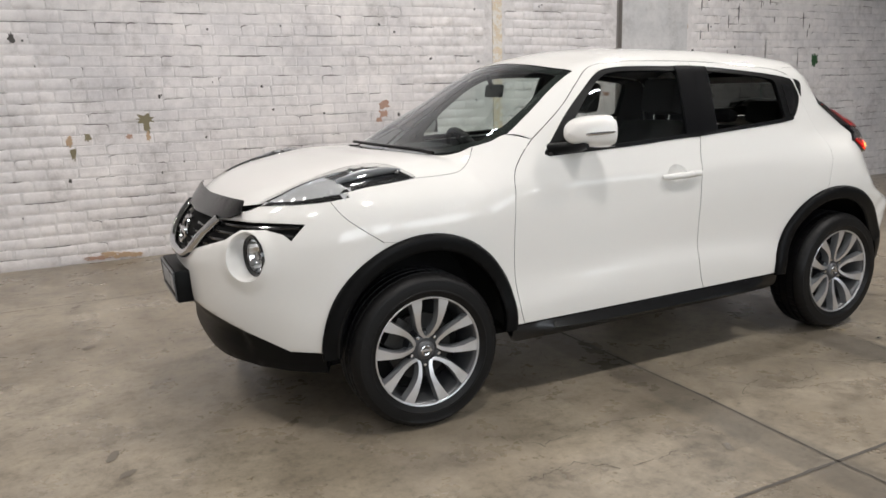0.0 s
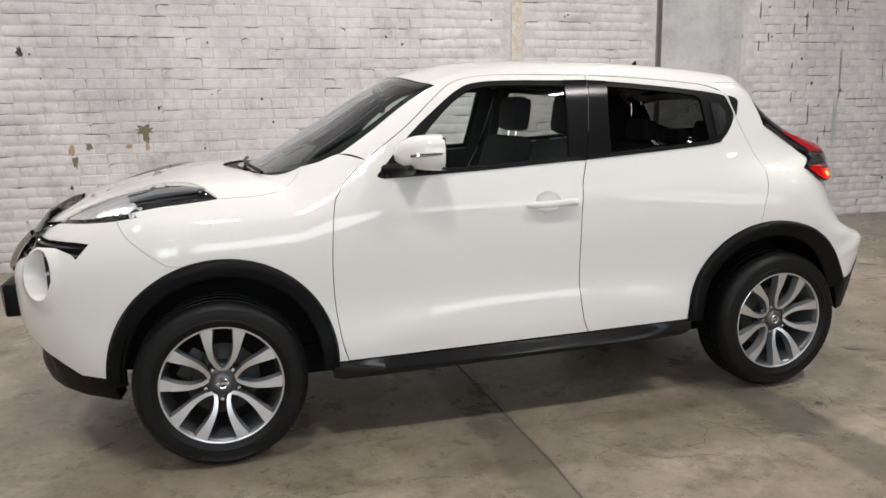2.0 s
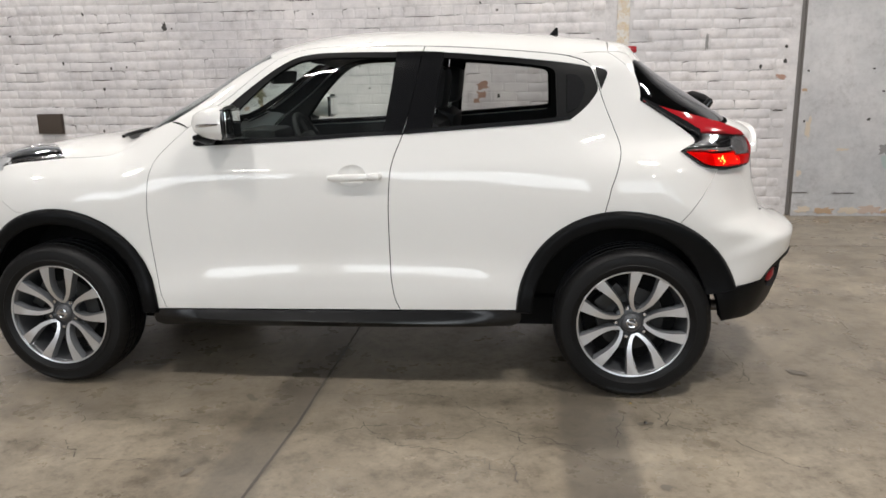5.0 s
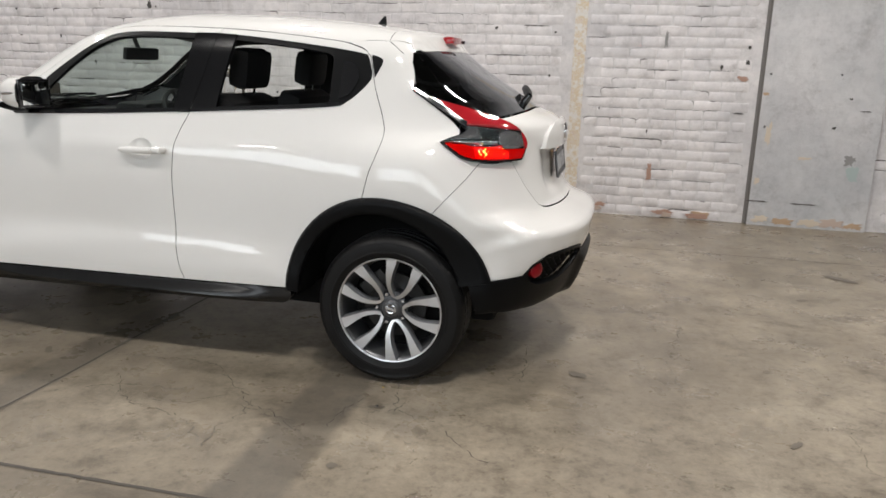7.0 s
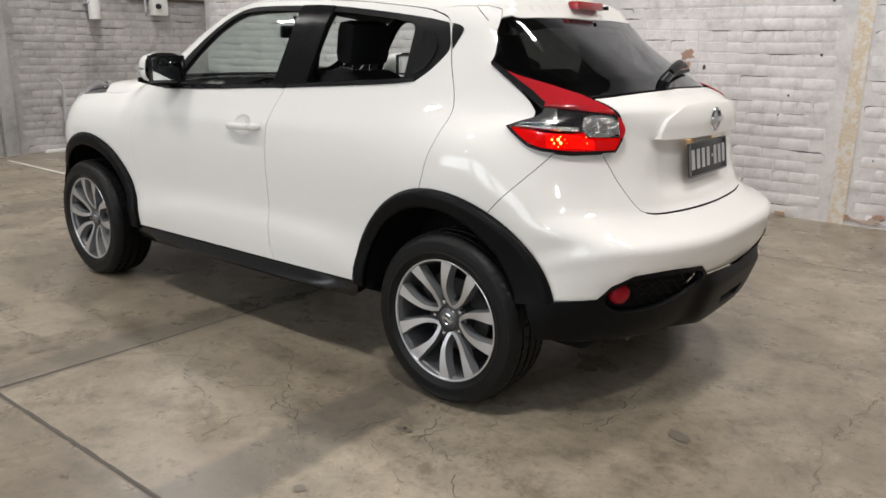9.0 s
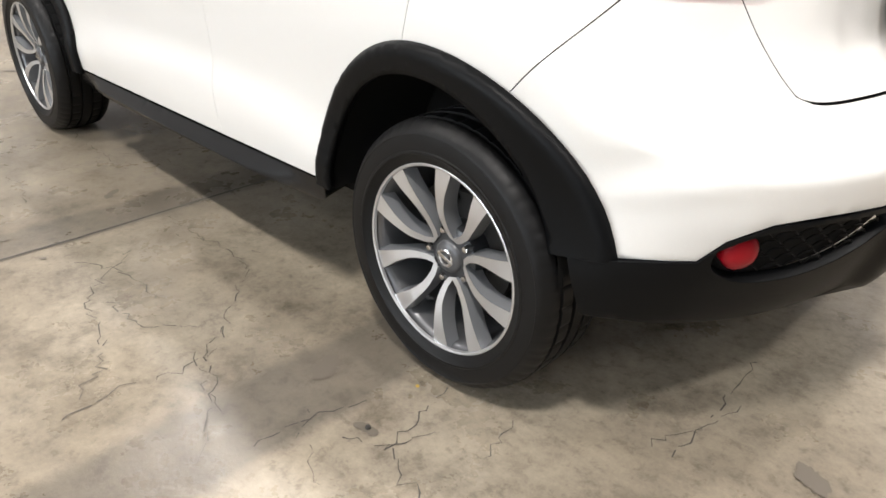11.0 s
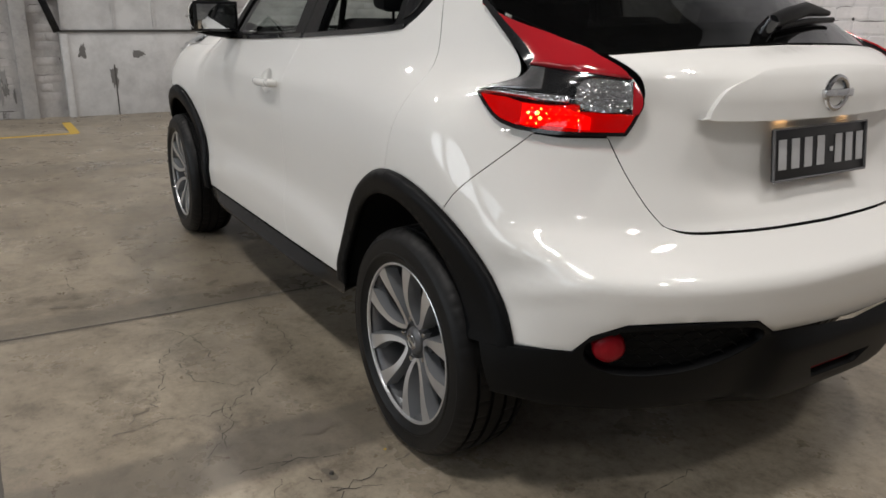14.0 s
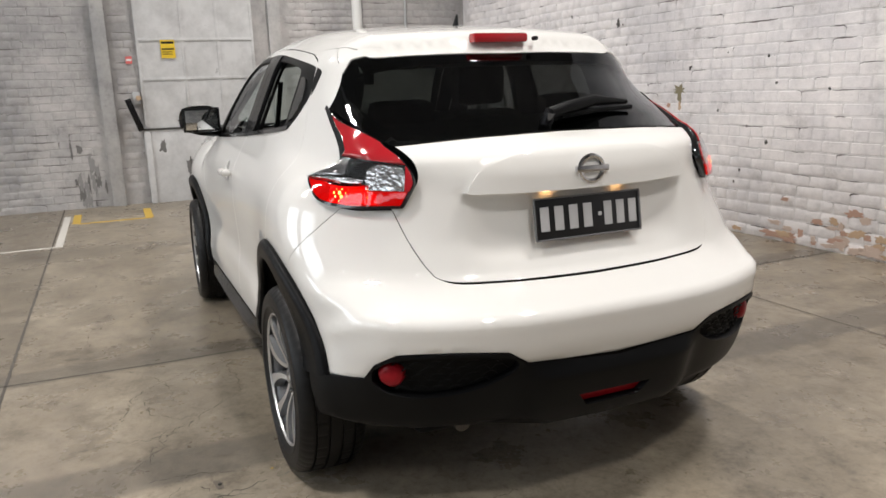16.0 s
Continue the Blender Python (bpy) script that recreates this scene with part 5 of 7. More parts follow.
def add_wheel(x, s, turn, spin):
    """An alloy wheel with five pairs of blades that meet in loops at the hub; s is the side (-1 near)."""
    base_m = pose(x, s * (0.7625 if x < 0 else 0.7460), 0.325, 0, spin if s < 0 else -spin, turn + (180 if s > 0 else 0))
    # built with the outer face towards -y
    prof = [(0.2285, -0.100), (0.2335, -0.098), (0.2325, -0.088), (0.222, -0.082), (0.217, -0.070), (0.208, -0.02), (0.200, 0.07), (0.215, 0.095), (0.226, 0.10)]
    wheel = part("wheel", lathe(bmesh.new(), prof, 96), "barrel", car, "two-tone ten-spoke alloy wheel with black tyre")
    wheel.matrix_local = base_m
    lip = part("rim_lip", lathe(bmesh.new(), [(0.2325, -0.0995), (0.2285, -0.1018), (0.2240, -0.1003), (0.2220, -0.094)], 96), "machined", wheel, "machined rim edge")
    # tyre with grooves
    half = [(0.226, -0.098), (0.238, -0.105), (0.252, -0.1105), (0.2535, -0.1125), (0.2585, -0.1128), (0.2605, -0.1112), (0.278, -0.1118), (0.294, -0.1090), (0.2955, -0.1098), (0.2985, -0.1088), (0.308, -0.1005), (0.3165, -0.0905), (0.3215, -0.080), (0.3240, -0.0685), (0.3160, -0.0675), (0.3160, -0.0595), (0.3253, -0.0585), (0.3263, -0.0275), (0.3180, -0.0265), (0.3180, -0.0165), (0.3266, -0.0155)]
    prof = half + [(r, -y) for r, y in half[::-1]]
    bm = lathe(bmesh.new(), prof, 288)
    bm.verts.ensure_lookup_table()
    nring = len(prof)
    for i in range(nring):
        j = min(i, nring - 1 - i)
        if 10 <= j <= 13:
            for k in range(0, 288, 5):
                v = bm.verts[i * 288 + k]
                f = 1 - 0.0018 / math.hypot(v.co.x, v.co.z)
                v.co.x *= f
                v.co.z *= f
        elif j in (16, 17):
            for k in range(1, 288, 7):
                v = bm.verts[i * 288 + k]
                f = 1 - 0.0030 / math.hypot(v.co.x, v.co.z)
                v.co.x *= f
                v.co.z *= f
    inv = base_m.inverted()
    for v in bm.verts:
        w = base_m @ v.co
        if w.z < 0.0:
            w.z = 0.0
            v.co = inv @ w
        elif w.z < 0.06 and abs(v.co.y) > 0.09:
            v.co.y *= 1 + 0.06 * (0.06 - w.z) / 0.06
    ty = part("tyre", bm, "tyre", wheel, "black road tyre")
    # blades
    for k in range(5):
        th = radians(90 + 72 * k)
        for d in (-1, 1):
            bm = bmesh.new()
            rows_o, rows_i = [], []
            for i in range(17):
                u = i / 16
                r = 0.050 + 0.175 * u
                off = radians(d * float(loop(u)))
                wide = float(breadth(u))
                yf = -0.066 - 0.030 * math.sin(min(1.0, u * 1.15) * math.pi / 2)
                c = Vector((r * math.cos(th + off), 0, r * math.sin(th + off)))
                t = Vector((-math.sin(th + off), 0, math.cos(th + off)))
                lo, hi = -wide, wide
                rows_o.append([c + t * lo + Vector((0, yf, 0)), c + t * hi + Vector((0, yf, 0))])
                rows_i.append([c + t * (lo * 1.25) + Vector((0, yf + 0.045 - 0.01 * u, 0)), c + t * (hi * 1.25) + Vector((0, yf + 0.045 - 0.01 * u, 0))])
            vo = [[bm.verts.new(p) for p in r_] for r_ in rows_o]
            for a, b in zip(vo, vo[1:]):
                bm.faces.new((a[0], a[1], b[1], b[0]))
            bmesh.ops.recalc_face_normals(bm, faces=bm.faces[:])
            if bm.faces[:][0].normal.y > 0:
                bmesh.ops.reverse_faces(bm, faces=bm.faces[:])
            bl = part("blade", bm, "machined", wheel, "machined spoke face")
            bm = bmesh.new()
            vo = [[bm.verts.new(p + Vector((0, 0.0006, 0))) for p in r_] for r_ in rows_o]
            vi = [[bm.verts.new(p) for p in r_] for r_ in rows_i]
            for j in range(16):
                bm.faces.new((vo[j][0], vo[j + 1][0], vi[j + 1][0], vi[j][0]))
                bm.faces.new((vo[j][1], vo[j + 1][1], vi[j + 1][1], vi[j][1]))
                bm.faces.new((vi[j][0], vi[j + 1][0], vi[j + 1][1], vi[j][1]))
            bmesh.ops.recalc_face_normals(bm, faces=bm.faces[:])
            part("spoke", bm, "alloy_grey", wheel, "grey spoke")
        # nut between the loops
        a = th + radians(36)
        bm = lathe(bmesh.new(), [(0.0, -0.069), (0.007, -0.0685), (0.0100, -0.065), (0.0105, -0.03)], 6, centre=(0.064 * math.cos(a), 0, 0.064 * math.sin(a)))
        part("wheel_nut", bm, "chrome", wheel)
    part("hub_face", lathe(bmesh.new(), [(0.038, -0.062), (0.054, -0.060), (0.072, -0.050), (0.078, -0.03), (0.075, 0.02)], 48), "hub_dark", wheel)
    cap = part("centre_cap", lathe(bmesh.new(), [(0.0, -0.0745), (0.024, -0.074), (0.0345, -0.071), (0.0395, -0.065), (0.042, -0.055)], 40), "cap_grey", wheel, "grey centre cap with round emblem")
    part("emblem", lathe(bmesh.new(), [(0.0150, -0.0755), (0.0190, -0.0768), (0.0225, -0.0752), (0.0225, -0.072)], 32), "chrome", wheel, "chrome ring emblem")
    boxed("emblem_bar", (-0.025, -0.0768, -0.0048), (0.025, -0.072, 0.0048), "chrome", wheel, "", 0.001)
    part("brake_disc", lathe(bmesh.new(), [(0.065, -0.01), (0.075, -0.004), (0.140, -0.004), (0.142, 0.012)], 64), "disc_steel", wheel, "dull steel brake disc")
    part("disc_hat", lathe(bmesh.new(), [(0.0, -0.03), (0.060, -0.03), (0.068, -0.02), (0.07, 0.0)], 40), "rust", wheel, "rusty hub")
    # caliper and valve
    a = radians(150)
    bm = box(bmesh.new(), (-0.03, -0.035, -0.065), (0.03, 0.03, 0.065), 0.012, pose(0.135 * math.cos(a), 0, 0.135 * math.sin(a), 0, -150 + 0, 0))
    part("caliper", bm, "disc_steel", wheel)
    a = radians(70)
    part("valve", tube(bmesh.new(), [(0.205 * math.cos(a), -0.06, 0.205 * math.sin(a)), (0.185 * math.cos(a), -0.082, 0.185 * math.sin(a))], 0.0045, 8), "plastic", wheel)
    part("back_plate", lathe(bmesh.new(), [(0.0, 0.05), (0.20, 0.055), (0.205, 0.05)], 40), "under", wheel)
    return wheel


for x, s, turn, spin in ((-1.265, -1, -1.5, 4), (1.265, -1, 0, 18), (-1.265, 1, -1.5, 10), (1.265, 1, 0, 20)):
    add_wheel(x, s, turn, spin)

# sills
sill_line = outline(([(0.805, 0.371), (0.25, 0.362), (-0.775, 0.350), (-0.835, 0.352)],), ([(-0.835, 0.352), (-0.84, 0.288), (-0.80, 0.268)],), ([(-0.80, 0.268), (0.2, 0.280), (0.76, 0.298)],), ([(0.76, 0.298), (0.80, 0.32), (0.805, 0.371)],))
for flip in (False, True):
    sd = sheet("side", sill_line, off=0.002, gap=0.0015, depth=0.10, grid=0.016, push=lambda X: 0.036 * np.exp(-((X[:, 2] - (0.318 + 0.01 * X[:, 0])) / 0.024) ** 2) * sig((X[:, 0] + 0.7) / 0.06) * (1 - sig((X[:, 0] - 0.66) / 0.05)))
    V, Fc, N = sd
    ob = raw("sill", V * ((1, -1, 1) if flip else (1, 1, 1)), [f[::-1] for f in Fc] if flip else Fc, "sill_black", car, "black plastic sill")

# door mirrors
for s in (-1, 1):
    n, mrows = 28, []
    bm = bmesh.new()
    for i in range(13):
        u = i / 12
        x = -0.585 + 0.185 * u
        g = (1 - (1 - u) ** 2.6) ** 0.5
        cy, cz, hy, hz = -0.845 - 0.006 * u, 1.170, 0.106, 0.070
        ring = []
        for k in range(n):
            a = 2 * math.pi * k / n
            c, q = math.cos(a), math.sin(a)
            c, q = math.copysign(abs(c) ** 0.62, c), math.copysign(abs(q) ** 0.72, q)
            y = cy - hy * g * c * (1.0 if c > 0 else 0.92)
            z = cz + hz * g * q * (1.05 if q > 0 else 0.95)
            sweep = 0.05 * ((y + 0.745) / -0.2) ** 2 * (1 - u)
            ring.append(bm.verts.new((x + sweep, -s * y if s > 0 else y, z)))
        mrows.append(ring)
    for a, b in zip(mrows, mrows[1:]):
        for k in range(n):
            bm.faces.new((a[k], a[(k + 1) % n], b[(k + 1) % n], b[k]))
    bm.faces.new(mrows[0])
    bmesh.ops.recalc_face_normals(bm, faces=bm.faces[:])
    mr = part("door_mirror", bm, "paint", car, "white door mirror with black base")
    sy = lambda y: y if s < 0 else -y
    lo_y, hi_y = sorted((sy(-0.752), sy(-0.94)))
    boxed("mirror_frame", (-0.408, lo_y, 1.108), (-0.392, hi_y, 1.232), "gloss_black", mr, "black mirror frame", 0.007)
    boxed("mirror_glass", (-0.3925, lo_y + 0.014, 1.120), (-0.3895, hi_y - 0.014, 1.220), "mirror", mr, "mirror glass", 0.001)
    part("mirror_base", tube(bmesh.new(), [(-0.53, sy(-0.92), 1.118), (-0.51, sy(-0.84), 1.110), (-0.53, sy(-0.77), 1.102), (-0.575, sy(-0.725), 1.098), (-0.60, sy(-0.69), 1.098)], [0.010, 0.026, 0.027, 0.027, 0.024], 14), "plastic", mr, "black mirror base")
    strip = [(-0.560, sy(-0.800), 1.158), (-0.537, sy(-0.880), 1.162), (-0.512, sy(-0.925), 1.166), (-0.46, sy(-0.951), 1.170), (-0.41, sy(-0.952), 1.172)]
    part("mirror_indicator", tube(bmesh.new(), strip, [0.003, 0.006, 0.007, 0.007, 0.005], 8), "chrome", mr, "slim clear indicator strip")

# ---- inside the car ----
boxed("cabin_floor", (-0.82, -0.70, 0.30), (0.78, 0.70, 0.36), "under", car, "")
boxed("underbody", (-1.62, -0.50, 0.20), (1.66, 0.50, 0.34), "under", car, "", 0.03)
boxed("engine_bay", (-1.86, -0.47, 0.30), (-1.02, 0.47, 0.78), "under", car, "")
part("fuel_tank", box(bmesh.new(), (0.55, -0.48, 0.19), (1.0, 0.48, 0.26), 0.03), "under", car)
boxed("boot_floor", (1.05, -0.47, 0.36), (1.72, 0.47, 0.72), "under", car, "")


def cushion(bm, lo, hi, r, m=None):
    box(bm, lo, hi, r, m)
    return bm


for y in (-0.36, 0.36):
    bm = cushion(bmesh.new(), (-0.27, y - 0.25, 0.52), (0.27, y + 0.25, 0.68), 0.05, pose(0, 0, 0, 0, -4, 0))
    seat = part("front_seat", bm, "interior", car, "charcoal fabric front seat")
    part("backrest", cushion(bmesh.new(), (-0.075, -0.25, 0.0), (0.075, 0.25, 0.58), 0.06, pose(0.22, y, 0.62, 0, 17, 0)), "interior", seat)
    part("headrest", cushion(bmesh.new(), (-0.055, -0.13, 0.0), (0.055, 0.13, 0.19), 0.045, pose(0.395, y, 1.205, 0, 8, 0)), "interior", seat, "charcoal headrest")
    for d in (-0.055, 0.055):
        part("headrest_post", tube(bmesh.new(), [(0.385, y + d, 1.12), (0.40, y + d, 1.23)], 0.006, 8), "chrome", seat)
bm = cushion(bmesh.new(), (0.55, -0.48, 0.55), (1.02, 0.48, 0.70), 0.05)
bench = part("rear_bench", bm, "interior", car, "charcoal fabric rear bench")
part("backrest", cushion(bmesh.new(), (-0.07, -0.60, 0.15), (0.07, 0.60, 0.50), 0.05, pose(1.0, 0, 0.64, 0, 22, 0)), "interior", bench)
for y in (-0.34, 0.0, 0.34):
    part("headrest", cushion(bmesh.new(), (-0.045, -0.12, 0.0), (0.045, 0.12, 0.13 if y else 0.08), 0.04, pose(1.195, y, 1.125, 0, 12, 0)), "interior", bench)
dash = part("dashboard", cushion(bmesh.new(), (-1.05, -0.64, 0.81), (-0.58, 0.64, 1.0), 0.07), "interior", car, "charcoal dashboard")
part("instrument_hood", cushion(bmesh.new(), (-0.78, 0.20, 0.98), (-0.56, 0.54, 1.075), 0.04), "interior", dash)
part("dash_shelf", cushion(bmesh.new(), (-1.05, -0.62, 0.96), (-0.70, 0.62, 1.03), 0.03), "interior", dash)
part("console", cushion(bmesh.new(), (-0.62, -0.10, 0.36), (0.30, 0.10, 0.66), 0.05), "interior", car)
bm = bmesh.new()
ring = []
m_w = pose(-0.40, 0.36, 0.985, 0, 62, 0)
for i in range(40):
    a = 2 * math.pi * i / 40
    ring.append([bm.verts.new(m_w @ Vector(((0.178 + 0.015 * math.cos(b)) * math.cos(a), (0.178 + 0.015 * math.cos(b)) * math.sin(a), 0.015 * math.sin(b)))) for b in [2 * math.pi * k / 8 for k in range(8)]])
for i in range(40):
    for k in range(8):
        p, q = ring[i], ring[(i + 1) % 40]
        bm.faces.new((p[k], p[(k + 1) % 8], q[(k + 1) % 8], q[k]))
bmesh.ops.recalc_face_normals(bm, faces=bm.faces[:])
sw = part("steering_wheel", bm, "interior", car, "black steering wheel")
part("wheel_boss", cushion(bmesh.new(), (-0.07, -0.08, -0.03), (0.06, 0.08, 0.02), 0.02, m_w), "interior", sw)
for a in (0, 180, 270):
    part("wheel_spoke", tube(bmesh.new(), [m_w @ Vector((0.05 * math.sin(radians(a)), 0.05 * math.cos(radians(a)), 0)), m_w @ Vector((0.175 * math.sin(radians(a)), 0.175 * math.cos(radians(a)), 0))], 0.014, 8), "interior", sw)
part("column", tube(bmesh.new(), [m_w @ Vector((0, 0, -0.02)), m_w @ Vector((0, 0, -0.25))], 0.045, 12), "interior", sw)
rv = part("inside_mirror", cushion(bmesh.new(), (-0.018, -0.115, -0.033), (0.012, 0.115, 0.033), 0.012, pose(-0.43, 0.0, 1.352, 0, 8, -12)), "interior", car, "black inside mirror")
part("mirror_stem", tube(bmesh.new(), [(-0.44, 0, 1.36), (-0.47, 0.0, 1.435)], 0.012, 8), "interior", rv)
for y in (-0.56, 0.56):
    part("seat_belt", tube(bmesh.new(), [(0.36, y * 1.03, 1.34), (0.34, y * 1.12, 1.0), (0.33, y * 1.17, 0.6)], 0.012, 6), "interior", car)

# roof aerial
bm = bmesh.new()
bmesh.ops.create_cone(bm, cap_ends=True, segments=12, radius1=0.022, radius2=0.004, depth=0.075)
for v in bm.verts:
    k = (v.co.z + 0.0375) / 0.075
    v.co = Vector((v.co.x * 1.4 + 0.940 + 0.022 * k, v.co.y * 0.5 + 0.005, 1.516 + 0.052 * k))
part("roof_aerial", bm, "plastic", car, "short black roof aerial")

# ---- hall ----
bm = box(bmesh.new(), (WEST - 0.3, SOUTH - 0.3, -0.2), (EAST + 0.3, NORTH + 0.3, 0.0))
floor = tagged(part("floor", bm, "floor", None, "", False), "worn sealed concrete floor with cracks and stains", "floor", kind="structure")
walls = {}
# the east wall is out of view; its dark grey dims bounce onto the tailgate
for nm, lo, hi, mt, lb in (("wall_north", (WEST, NORTH, 0), (EAST, NORTH + 0.25, CEILING), "mortar", "whitewashed brick wall with chipped paint"), ("wall_west", (WEST - 0.25, SOUTH, 0), (WEST, NORTH + 0.25, CEILING), "mortar_w", "grey brick end wall"),
                           ("wall_south", (WEST, SOUTH - 0.25, 0), (EAST, SOUTH, CEILING), "plaster", "plain painted wall"), ("wall_east", (EAST, SOUTH, 0), (EAST + 0.25, NORTH + 0.25, CEILING), "plaster_w", "unseen end wall, dark grey to dim bounced light")):
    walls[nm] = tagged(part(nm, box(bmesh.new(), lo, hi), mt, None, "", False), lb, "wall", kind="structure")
tagged(part("ceiling", box(bmesh.new(), (WEST - 0.25, SOUTH - 0.25, CEILING), (EAST + 0.25, NORTH + 0.25, CEILING + 0.2)), "ceiling", None, "", False), "grey sheeted ceiling", "ceiling", kind="structure")

# ceiling lamps
for x, y, watts in LAMPS:
    lamp = tagged(new("ceiling_lamp"), "white ceiling lamp hung under the roof", "lamp", "ceiling lamps")
    lamp.location = (x, y, CEILING)
    boxed("housing", (-0.42, -0.19, -0.22), (0.42, 0.19, 0.0), "lamp_body", lamp, "", 0.02)
    la = bpy.data.lights.new("tube_light", "AREA")
    la.shape, la.size, la.size_y, la.energy, la.color = "RECTANGLE", 0.55, 0.28, watts, (1.0, 0.955, 0.915)
    la.spread = radians(150)
    lo = new("tube_light", la)
    lo.matrix_world = pose(x, y, CEILING - 0.24)
# glazed bays in the wall behind the camera
for k, (x, watts) in enumerate(BAYS):
    wd = tagged(new("window_%d" % (k + 1)), "tall frosted window in a steel frame", "window", kind="structure")
    wd.location = (x, SOUTH, 0)
    for i in range(4):
        for j in range(3):
            boxed("pane", (-1.4 + 0.7 * i + 0.02, 0.01, 1.5 + 0.85 * j + 0.02), (-0.7 + 0.7 * i - 0.02, 0.02, 2.35 + 0.85 * j - 0.02), "day_glass", wd)
    bm = bmesh.new()
    for i in range(5):
        box(bm, (-1.42 + 0.7 * i, 0.0, 1.48), (-1.38 + 0.7 * i, 0.06, 4.07))
    for j in range(4):
        box(bm, (-1.42, 0.0, 1.48 + 0.85 * j), (1.42, 0.055, 1.52 + 0.85 * j))
    part("window_frame", bm, "galv", wd, "", False)
    la = bpy.data.lights.new("window_light", "AREA")
    la.shape, la.size, la.size_y, la.energy, la.color = "RECTANGLE", 2.8, 2.55, watts, (0.95, 0.98, 1.0)
    lo = new("window_light", la)
    lo.matrix_world = pose(x, SOUTH + 0.075, 2.78, 90, 0, 0)
# steel roof beams
for x in (-5.0, -1.0, 3.0, 7.0):
    bm = bmesh.new()
    box(bm, (x - 0.10, SOUTH, CEILING - 0.02), (x + 0.10, NORTH, CEILING - 0.004))
    box(bm, (x - 0.012, SOUTH, CEILING - 0.30), (x + 0.012, NORTH, CEILING - 0.02))
    box(bm, (x - 0.10, SOUTH, CEILING - 0.32), (x + 0.10, NORTH, CEILING - 0.30))
    tagged(part("roof_beam", bm, "galv", None, "", False), "grey steel roof beam under the ceiling", "beam", "roof beams")


# bricks
rnd = random.Random(5)
COURSE, BRICK, JOINT = 0.090, 0.236, 0.007


def brick_shape(length, r):
    """Front of one brick lying along x, facing -y: worn round corners, thick with paint."""
    h = COURSE - JOINT
    pts = []
    wob = [(r.uniform(-0.003, 0.003), r.uniform(-0.0025, 0.0025)) for _ in range(8)]
    cut = r.uniform(0.005, 0.015)
    for y, inset in ((0.003, -0.001), (-0.0006, 0.002), (-0.0022 - r.uniform(0.0, 0.0008), 0.006)):
        x, z, c = length / 2 - inset, h / 2 - inset, cut
        ring = [(-x + c, -z), (x - c, -z), (x, -z + c), (x, z - c), (x - c, z), (-x + c, z), (-x, z - c), (-x, -z + c)]
        pts += [(px + wx, y, pz + wz) for (px, pz), (wx, wz) in zip(ring, wob)]
    faces = []
    for a in (0, 8):
        for k in range(8):
            faces.append((a + k, a + (k + 1) % 8, a + 8 + (k + 1) % 8, a + 8 + k))
    faces.append(tuple(range(16, 24)))
    return pts, faces


def brick_mesh(name, length, mat):
    pts, faces = brick_shape(length, rnd)
    me = bpy.data.meshes.new(name)
    me.from_pydata(pts, [], faces)
    me.materials.append(M[mat])
    me.polygons.foreach_set("use_smooth", [False] * len(faces))
    return me


